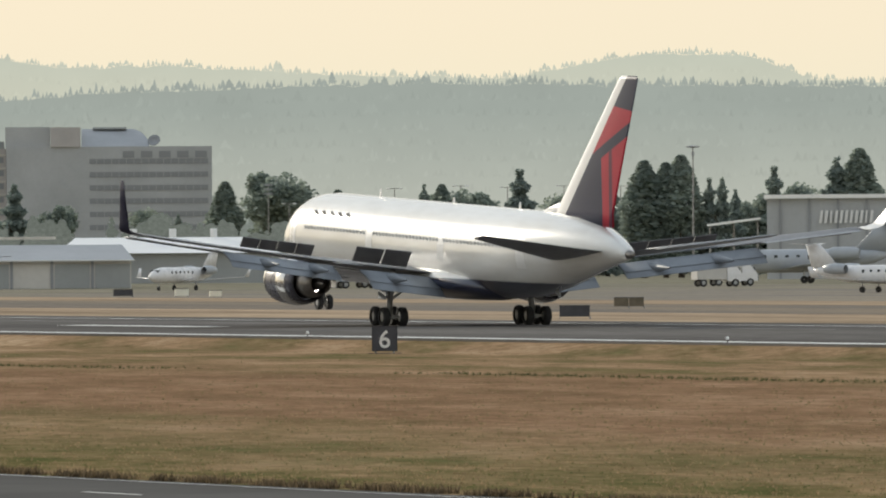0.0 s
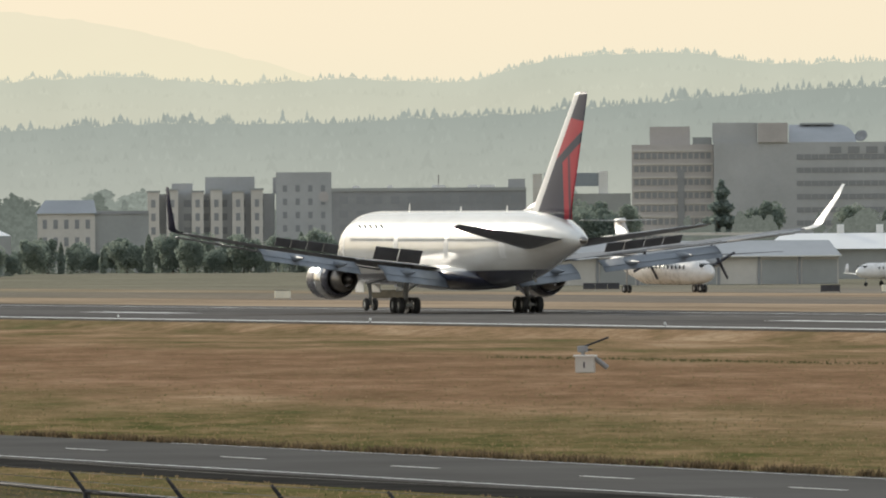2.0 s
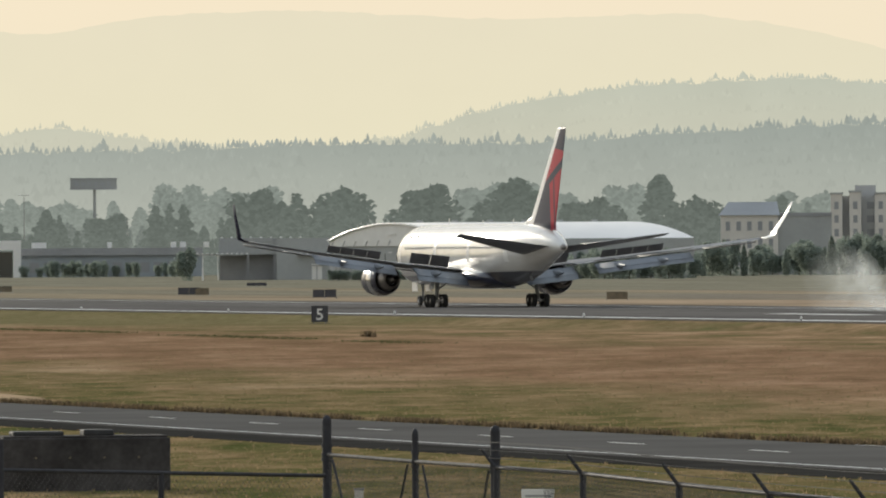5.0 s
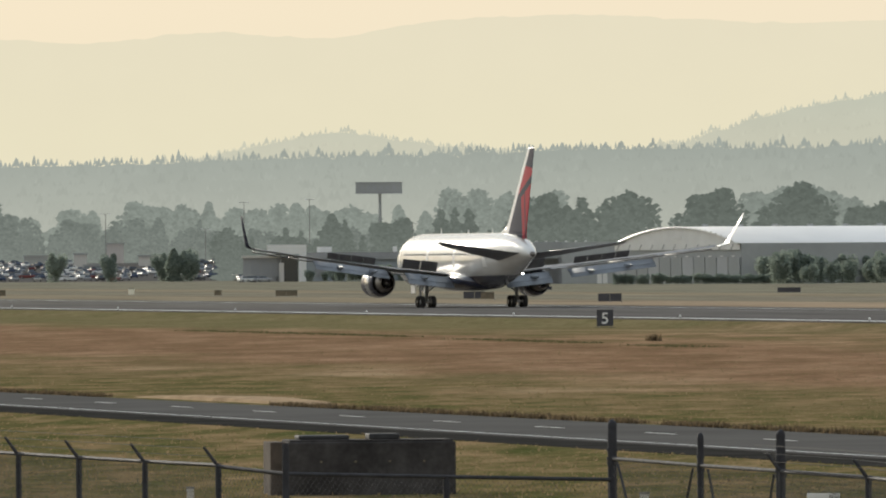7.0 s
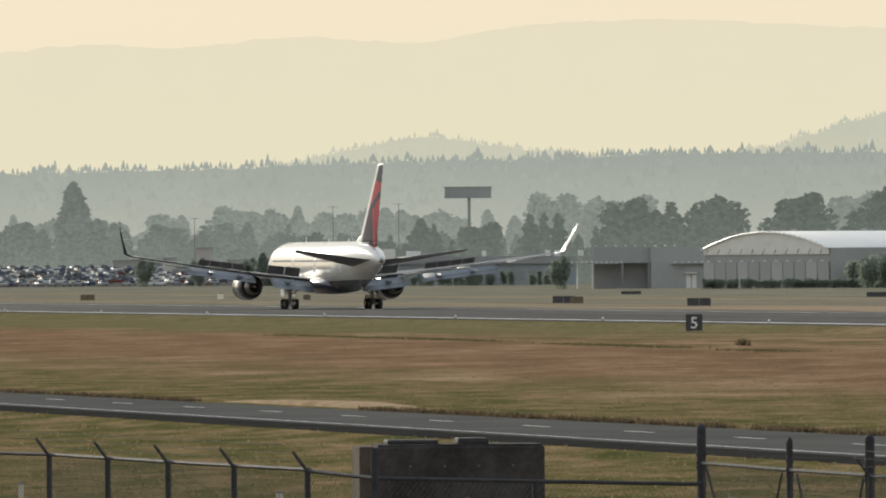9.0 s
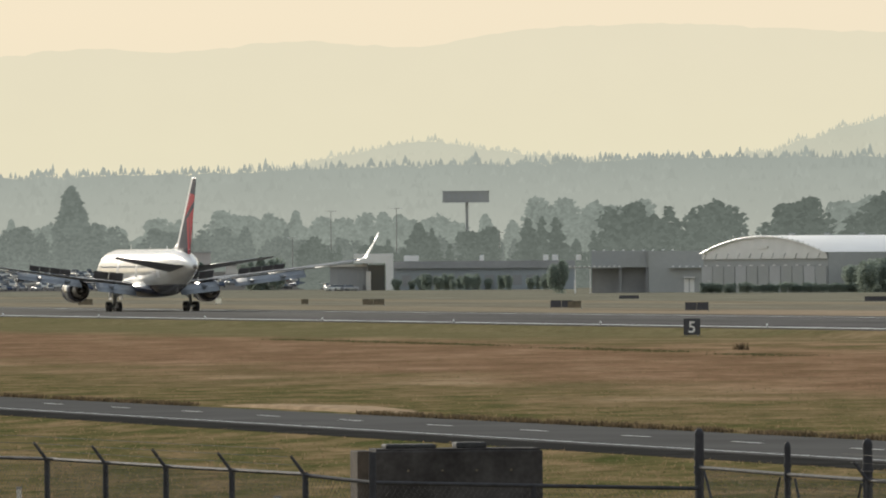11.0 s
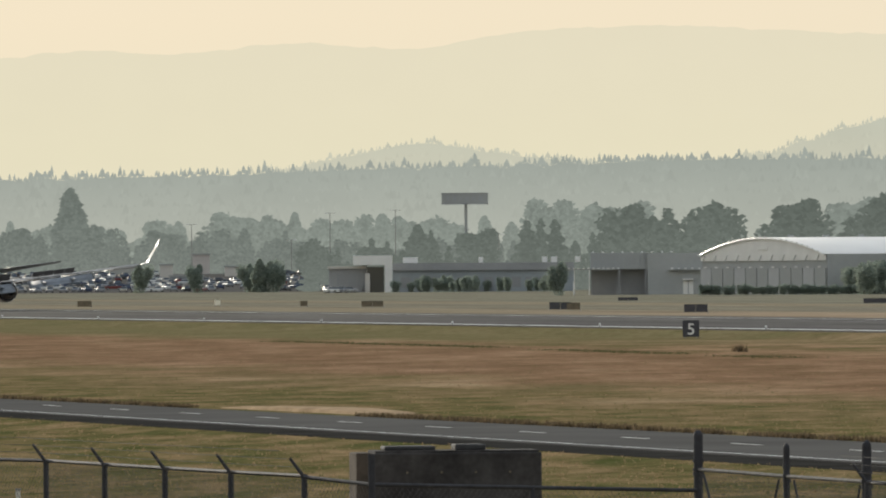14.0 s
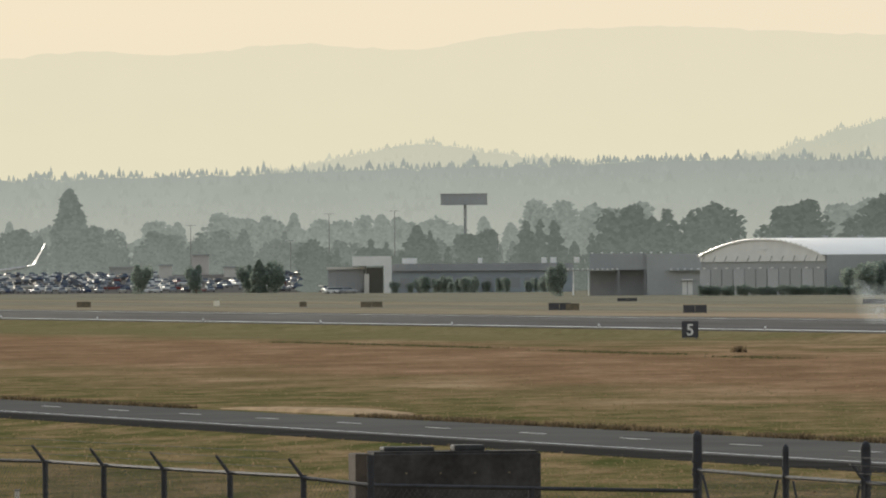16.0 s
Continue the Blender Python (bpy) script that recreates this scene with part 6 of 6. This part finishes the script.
CROWNS = {"conifer": [crown_mesh("conifer", s, 1.8) for s in (1, 2, 3)], "poplar": [crown_mesh("poplar", s, 1.8) for s in (4, 5)], "broad": [crown_mesh("broad", s, 1.8) for s in (6, 7, 8, 9)]}
FINE_CROWNS = {k: [crown_mesh(k, s, 2.7) for s in ss] for k, ss in (("conifer", (11, 12)), ("poplar", (13, 14)), ("broad", (15, 16)))}
TRUNKS = [trunk_mesh(s) for s in (1, 2)]
TREE_LABEL = {"conifer": "dark pointed conifer beyond the airfield", "poplar": "slender dark upright tree beyond the airfield", "broad": "rounded leafy tree beyond the airfield"}


def tree(kind, b, d, h, wide=1.0, name="tree", label=""):
    x, y = polar(b, d)
    e = new(name)
    low = 0.2 if h > 8.5 else 0.32 * h      # shrubs and young trees are leafy down to the ground
    e.matrix_world = Matrix.LocRotScale((x, y, -low), Euler((0, 0, rng.uniform(0, 6.28))), (h * wide, h * wide, h + low))
    tagged(e, label or TREE_LABEL[kind], name, {"conifer": "conifers", "poplar": "upright trees", "broad": "leafy trees"}[kind] if name == "tree" else "hedge shrubs")
    shared("trunk", rng.choice(TRUNKS), M_BARK, e)
    shared("crown", rng.choice(FINE_CROWNS[kind]), M_CONIFER if kind == "conifer" else M_BROAD, e)


# named single trees
for k, b, d, h, w in (("poplar", 68.70, 1800, 14.4, 1.3), ("poplar", 68.15, 1800, 15.2, 1.2), ("broad", 67.97, 1800, 14.0, 1.1), ("conifer", 67.27, 1700, 18.0, 1.0), ("poplar", 67.41, 1700, 15.5, 1.6), ("conifer", 67.734, 1700, 17.7, 1.25), ("conifer", 68.244, 1800, 16.0, 0.8), ("broad", 68.15, 1820, 14.0, 0.8), ("broad", 67.98, 1850, 12.5, 0.9), ("poplar", 67.074, 1600, 17.3, 1.5), ("poplar", 66.96, 1600, 17.0, 1.2), ("poplar", 66.879, 1600, 18.1, 1.3), ("conifer", 66.729, 1600, 15.4, 0.8), ("conifer", 66.66, 1600, 15.4, 0.9), ("conifer", 66.59, 1610, 13.6, 0.9), ("conifer", 66.384, 1700, 17.9, 1.1), ("conifer", 66.054, 1700, 19.3, 1.2), ("poplar", 65.934, 1700, 19.8, 1.4), ("broad", 66.25, 1750, 14.5, 0.9), ("broad", 66.47, 1700, 13.0, 0.8), ("broad", 67.3, 1750, 12.5, 0.9), ("broad", 67.5, 1750, 13.0, 0.9), ("conifer", 70.419, 2300, 19.6, 1.3), ("poplar", 69.301, 2300, 19.0, 1.4), ("broad", 70.2, 2320, 14.5, 0.8), ("broad", 69.05, 2400, 22.0, 1.1), ("conifer", 69.55, 2350, 13.0, 1.0), ("broad", 69.75, 2350, 13.5, 0.7), ("broad", 71.3, 2250, 15.0, 0.9), ("broad", 71.1, 2200, 14.2, 0.9), ("broad", 70.95, 2230, 13.6, 0.9)):
    tree(k, b, d, h, w)
for k, b, d, h, w in (("broad", 79.11, 2610, 7.2, 1.0), ("broad", 78.80, 2610, 7.0, 0.9), ("poplar", 78.47, 2600, 8.0, 1.8), ("broad", 78.40, 2600, 7.6, 1.1), ("broad", 78.52, 2620, 7.0, 1.0), ("broad", 76.885, 2060, 6.6, 0.8), ("broad", 71.23, 2150, 12.0, 1.0), ("broad", 71.05, 2150, 12.5, 1.1)):
    tree(k, b, d, h, w)
b = 76.12
while b > 75.2:
    tree("broad", b, 1985, rng.uniform(1.5, 2.1), rng.uniform(1.3, 1.8), "shrub", "low dark green shrub in a hedge before the hangar")
    b -= rng.uniform(0.03, 0.045)
# belts of trees behind the buildings
for b0, b1, d, h, step, mix in ((75.5, 71.3, 2180, 7.2, 0.055, ("broad", "broad", "poplar")), (75.35, 74.2, 1990, 5.5, 0.045, ("broad",)), (77.75, 76.9, 2480, 3.6, 0.045, ("broad",))):
    b = b0
    while b > b1:
        tree(rng.choice(mix), b, d + rng.uniform(-40, 40), h * rng.choice((0.7, 0.85, 1.0, 1.0, 1.12)) * rng.uniform(0.9, 1.1), rng.uniform(0.9, 1.35))
        b -= step * rng.uniform(0.6, 1.5)


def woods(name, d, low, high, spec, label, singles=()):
    """Distant woods: part of the glowing backdrop, haze put into their emission, every tree with its own ragged crown.
    """
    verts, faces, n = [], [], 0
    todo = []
    for b0, b1, h, step, mix in spec:
        b = b0
        while b > b1:
            todo.append((rng.choice(mix), b, h * rng.choice((0.65, 0.8, 0.95, 1.0, 1.15)) * rng.uniform(0.9, 1.1), rng.uniform(0.9, 1.4)))
            b -= step * rng.uniform(0.6, 1.5)
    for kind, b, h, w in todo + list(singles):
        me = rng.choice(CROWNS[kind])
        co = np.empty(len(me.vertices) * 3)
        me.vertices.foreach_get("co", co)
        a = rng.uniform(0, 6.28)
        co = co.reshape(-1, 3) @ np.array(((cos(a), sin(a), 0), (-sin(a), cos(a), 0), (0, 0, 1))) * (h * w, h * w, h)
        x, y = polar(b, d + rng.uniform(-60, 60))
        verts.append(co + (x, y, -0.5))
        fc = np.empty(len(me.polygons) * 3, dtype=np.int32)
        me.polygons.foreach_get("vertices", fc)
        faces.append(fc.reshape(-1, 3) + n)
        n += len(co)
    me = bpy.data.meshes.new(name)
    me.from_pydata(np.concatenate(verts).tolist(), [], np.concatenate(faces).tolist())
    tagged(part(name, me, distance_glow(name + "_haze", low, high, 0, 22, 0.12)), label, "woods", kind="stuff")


# the trees glow; brighter tones with distance imitate haze
woods("backdrop_far_woods", 3500, (0.295, 0.325, 0.285), (0.24, 0.272, 0.24), ((80.6, 76.6, 19.0, 0.10, ("broad", "broad", "poplar")), (76.8, 71.0, 20.0, 0.10, ("broad", "broad", "conifer")), (71.2, 65.0, 20.0, 0.12, ("broad", "conifer"))), "leafy woods in the far distance, haze painted as glow",
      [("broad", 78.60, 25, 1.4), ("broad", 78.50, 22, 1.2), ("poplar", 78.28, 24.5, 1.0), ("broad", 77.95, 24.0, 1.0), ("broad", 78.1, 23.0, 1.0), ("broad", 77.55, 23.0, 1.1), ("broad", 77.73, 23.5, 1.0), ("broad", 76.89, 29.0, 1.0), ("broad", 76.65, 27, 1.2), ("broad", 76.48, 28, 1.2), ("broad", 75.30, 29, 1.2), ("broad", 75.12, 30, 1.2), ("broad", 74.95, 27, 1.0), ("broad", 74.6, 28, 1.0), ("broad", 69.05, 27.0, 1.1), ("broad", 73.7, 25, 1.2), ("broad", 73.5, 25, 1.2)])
woods("backdrop_mid_woods", 3230, (0.215, 0.24, 0.215), (0.17, 0.195, 0.172), ((80.6, 78.0, 15.0, 0.07, ("broad", "poplar", "conifer")), (78.2, 76.8, 14.0, 0.06, ("poplar", "broad", "conifer")), (74.5, 71.2, 17.0, 0.10, ("broad", "broad", "conifer")), (71.2, 65.0, 14.5, 0.10, ("broad", "conifer"))), "belt of mixed trees behind the airport, haze painted as glow",
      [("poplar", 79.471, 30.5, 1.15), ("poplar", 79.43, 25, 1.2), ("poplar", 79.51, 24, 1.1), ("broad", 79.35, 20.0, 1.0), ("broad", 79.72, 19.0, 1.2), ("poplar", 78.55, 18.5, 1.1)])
woods("backdrop_apron_woods", 2020, (0.15, 0.165, 0.145), (0.12, 0.14, 0.12), ((70.6, 65.2, 11.0, 0.06, ("broad", "broad", "poplar", "conifer")),), "belt of trees behind the apron, haze painted as glow")
woods("backdrop_near_woods", 2680, (0.17, 0.193, 0.17), (0.127, 0.148, 0.128), ((78.2, 76.7, 11.5, 0.05, ("poplar", "broad", "conifer", "conifer")), (76.75, 73.6, 14.4, 0.05, ("conifer", "poplar", "broad", "conifer"))), "dark belt of conifers and leafy trees behind the hangars, haze painted as glow",
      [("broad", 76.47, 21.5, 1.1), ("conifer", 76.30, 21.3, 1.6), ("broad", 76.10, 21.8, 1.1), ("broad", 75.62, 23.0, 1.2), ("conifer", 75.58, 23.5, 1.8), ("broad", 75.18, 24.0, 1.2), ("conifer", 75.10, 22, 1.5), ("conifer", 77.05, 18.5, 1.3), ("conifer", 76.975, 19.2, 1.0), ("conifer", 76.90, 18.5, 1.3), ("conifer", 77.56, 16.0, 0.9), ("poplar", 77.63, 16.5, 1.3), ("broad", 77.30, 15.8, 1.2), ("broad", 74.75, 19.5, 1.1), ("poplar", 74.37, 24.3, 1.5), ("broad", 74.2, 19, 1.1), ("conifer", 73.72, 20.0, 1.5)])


# ---------------------------------------------------------------- grass that stands up from the ground
def tufts(name, material, count, region, size, label, seed):
    r = np.random.RandomState(seed)
    verts, faces = [], []
    made = 0
    while made < count:
        b, d = region(r)
        x, y = polar(b, d)
        if 71.1 - 7.0 < y - 0.0094 * (x + 199) < 74.0 or y > 204.5 or (y < 75.95 + 0.0205 * (x + 199) and y > 64):
            continue
        z = ground_z(y) - 0.01
        s = size * r.uniform(0.5, 1.4)
        for q in range(4):
            a = r.uniform(0, 2 * pi)
            lean = r.uniform(0.1, 0.6) * s
            w = s * r.uniform(0.08, 0.2)
            px, py = x + r.uniform(-0.5, 0.5) * s, y + r.uniform(-0.5, 0.5) * s
            k = len(verts)
            verts += [(px - w * cos(a + 1.57), py - w * sin(a + 1.57), z), (px + w * cos(a + 1.57), py + w * sin(a + 1.57), z), (px + lean * cos(a), py + lean * sin(a), z + s * r.uniform(0.6, 1.0))]
            faces.append((k, k + 1, k + 2))
        made += 1
    me = bpy.data.meshes.new(name)
    me.from_pydata(verts, [], faces)
    tagged(part(name, me, material), label, "grass", kind="stuff")


near = lambda r: (r.uniform(71, 80.5), 120 + 230 * r.uniform(0, 1) ** 1.3)
field = lambda r: (r.uniform(65.3, 80.5), 1.0 / r.uniform(1 / 950.0, 1 / 190.0))
tufts("near_grass", M_TUFTG, 20000, near, 0.034, "short green and yellow grass behind the fence", 3)
tufts("near_dry_grass", M_TUFT, 14000, near, 0.036, "short dry grass behind the fence", 4)
tufts("field_grass", M_TUFT, 26000, field, 0.07, "dry tan grass of the infield", 5)
tufts("field_green_grass", M_TUFTG, 18000, field, 0.065, "greener grass of the infield", 6)


def verge(r):
    while True:
        x = r.uniform(-430, -170)
        y = 76.0 + 0.0205 * (x + 199) + abs(r.normal(0, 0.40))
        if noise.noise(Vector((x * 0.55, 0, 3))) > 0.0 and not -370 < x < -343:
            return math.degrees(math.atan2(-x, y)), hypot(x, y)


tufts("verge_weeds", M_WEED, 8000, verge, 0.17, "ragged brown weeds along the road edge", 7)


def dry_bank():
    """Low tan bank of mown cuttings where the road edge sinks."""
    bm = bmesh.new()
    rows = []
    n = 26
    for i in range(n + 1):
        u = i / n
        x = -369 + 25 * u
        y0 = 76.2 + 0.0205 * (x + 199) + 0.9
        lift = 0.20 * sin(pi * u) ** 0.5 + 0.05 * noise.noise(Vector((x * 0.7, 0, 1)))
        wide = 3.6 * sin(pi * u) ** 0.6 + 0.2 + 0.5 * noise.noise(Vector((x * 0.4, 3, 1)))
        rows.append([bm.verts.new((x, y0 + dy, -0.06 + dz)) for dy, dz in ((0, 0), (0.12, lift * 0.8), (0.5, lift), (wide * 0.6, lift * 0.8), (wide, 0))])
    for a, b in zip(rows, rows[1:]):
        for q in range(4):
            bm.faces.new((a[q], b[q], b[q + 1], a[q + 1]))
    tagged(part("dry_bank", bm, surface("dry_cuttings", (0.47, 0.34, 0.215), 0.3, 0.5, 8, 0.95, bump=0.4, spec=0.0)), "low tan bank of dry cuttings beside the road", "bank", kind="structure")


dry_bank()


def swale(r):
    """A shallow weedy drain that runs along the infield."""
    while True:
        x = r.uniform(-470, -330) if r.uniform(0, 1) < 0.35 else r.uniform(-790, -590)
        y = float(np.interp(x, (-830, -720, -560, -480, -400, -340), (160.5, 159, 149, 156, 161.8, 163))) + r.normal(0, 0.9)
        if noise.noise(Vector((x * 0.03, 0, 8))) > -0.25:
            return math.degrees(math.atan2(-x, y)), hypot(x, y)


tufts("swale_weeds", M_WEEDG, 3200, swale, 0.13, "dark weeds along a shallow drain in the infield", 9)
bush = lambda r: (75.925 + r.normal(0, 0.011), 668 + r.normal(0, 0.5))
tufts("field_bush", M_WEED, 60, bush, 0.42, "small dark bush in the dry infield", 8)


# ---------------------------------------------------------------- tyre smoke
def smoke_material():
    m, nt, b = tree_of("tyre_smoke")
    d = nt.nodes.new("ShaderNodeBsdfDiffuse")
    d.inputs[0].default_value = (0.93, 0.99, 1.0, 1)
    tl = nt.nodes.new("ShaderNodeBsdfTranslucent")
    tl.inputs[0].default_value = (0.93, 0.99, 1.0, 1)
    ad = nt.nodes.new("ShaderNodeMixShader")
    ad.inputs[0].default_value = 0.8
    nt.links.new(d.outputs[0], ad.inputs[1])
    nt.links.new(tl.outputs[0], ad.inputs[2])
    tr = nt.nodes.new("ShaderNodeBsdfTransparent")
    mx = nt.nodes.new("ShaderNodeMixShader")
    co = nt.nodes.new("ShaderNodeTexCoord")
    gr = nt.nodes.new("ShaderNodeTexGradient")
    gr.gradient_type = "SPHERICAL"
    nt.links.new(co.outputs["Object"], gr.inputs[0])
    wisps = ramp(nt, noise_tex(nt, 2.2, 5), ((0.30, (0.25, 0.25, 0.25)), (0.7, (1, 1, 1))))
    fac = math_node(nt, "MULTIPLY", math_node(nt, "MULTIPLY", gr.outputs["Fac"], wisps), 0.60)
    nt.links.new(fac, mx.inputs[0])
    nt.links.new(tr.outputs[0], mx.inputs[1])
    nt.links.new(ad.outputs[0], mx.inputs[2])
    nt.links.new(mx.outputs[0], nt.nodes["Material Output"].inputs[0])
    return m


M_SMOKE = smoke_material()
SMOKE = []
r6 = random.Random(11)
plume = empty("tyre_smoke", pose(-790, 246, 0), "thin white tyre smoke drifting over the runway", "smoke")
for i in range(9):
    # an open, lumpy bowl of smoke, thinning out towards its rim
    bm = bmesh.new()
    bmesh.ops.create_icosphere(bm, subdivisions=3, radius=0.98)
    bmesh.ops.delete(bm, geom=[v for v in bm.verts if v.co.x < -0.05], context="VERTS")
    for v in bm.verts:
        v.co.x *= 0.45 + 0.25 * noise.noise(v.co * 1.7 + Vector((i * 3.1, 0, 0)))
    puff = part("smoke_puff", bm, M_SMOKE, plume, smooth=True)
    s = r6.uniform(1.6, 3.3)
    puff.scale = (s, s, s * r6.uniform(0.8, 1.1))
    SMOKE.append(puff)


# ---------------------------------------------------------------- what moves
def roll_out(t):
    """Metres run along the runway, slowing down."""
    return 601.5793 + 70.13716 * t - 1.714128 * t ** 2 + 0.1704988 * t ** 3 - 0.01339278 * t ** 4 + 0.0003463453 * t ** 5


def motions():
    rows = []
    for i in range(33):
        t = i * 0.5
        nose_up = max(0.0, 2.25 - 0.25 * t - 0.38 * t * t) if t < 2.3 else 0.0
        rows.append((t, pose(-roll_out(t), 242.4, 0, 0, -nose_up, 180)))
    walk(AIRLINER, rows)
    # the turboprop taxies slowly, then holds
    x0, y0 = polar(70.724, 1095)
    way = radians(70.724 + TAXI_TURN)
    rows = []
    for t in (0.0, 1.0, 2.0, 3.0, 4.0, 5.0, 6.0, 16.0):
        run = 7.4 * (min(t, 5.0) - 2.0) + (2.0 if t > 5.0 else 0.0)
        rows.append((t, pose(x0 + run * cos(way), y0 + run * sin(way), 0, 0, 0, 70.724 + TAXI_TURN)))
    walk(TURBOPROP, rows)
    # smoke: kicked up where the nose wheels touch, then rising, spreading and drifting along
    r = random.Random(21)
    for i, puff in enumerate(SMOKE):
        birth = 2.08 + 0.42 * i / len(SMOKE)
        x0 = 790 - (roll_out(birth) + 22.8)
        side = r.uniform(-1.5, 1.5)
        up, drift, spread = r.uniform(0.1, 1.0), r.uniform(-0.6, 0.6), r.uniform(-1.0, 1.0)
        rows = [(0.0, pose(x0, side, -3.4)), (birth - 0.1, pose(x0, side, -3.4))]
        for k in range(1, 14):
            t = birth + 0.25 * k * k * 0.35
            if t > 16.0:
                break
            a = t - birth
            rise = 3.6 * up * (1 - math.exp(-a / 1.1))
            rows.append((t, pose(x0 - 17.0 * (1 - math.exp(-a / 0.4)) - 7.3 * a + 3.2 * spread * a, side + drift * a, 0.1 + rise, 0, 20 * a * drift, 15 * a * spread)))
        a = 16.0 - birth
        if rows[-1][0] < 15.8:
            rows.append((16.0, pose(x0 - 17.0 * (1 - math.exp(-a / 0.4)) - 7.3 * a + 3.2 * spread * a, side + drift * a, 0.1 + 3.6 * up, 0, 20 * a * drift, 15 * a * spread)))
        walk(puff, rows)


motions()
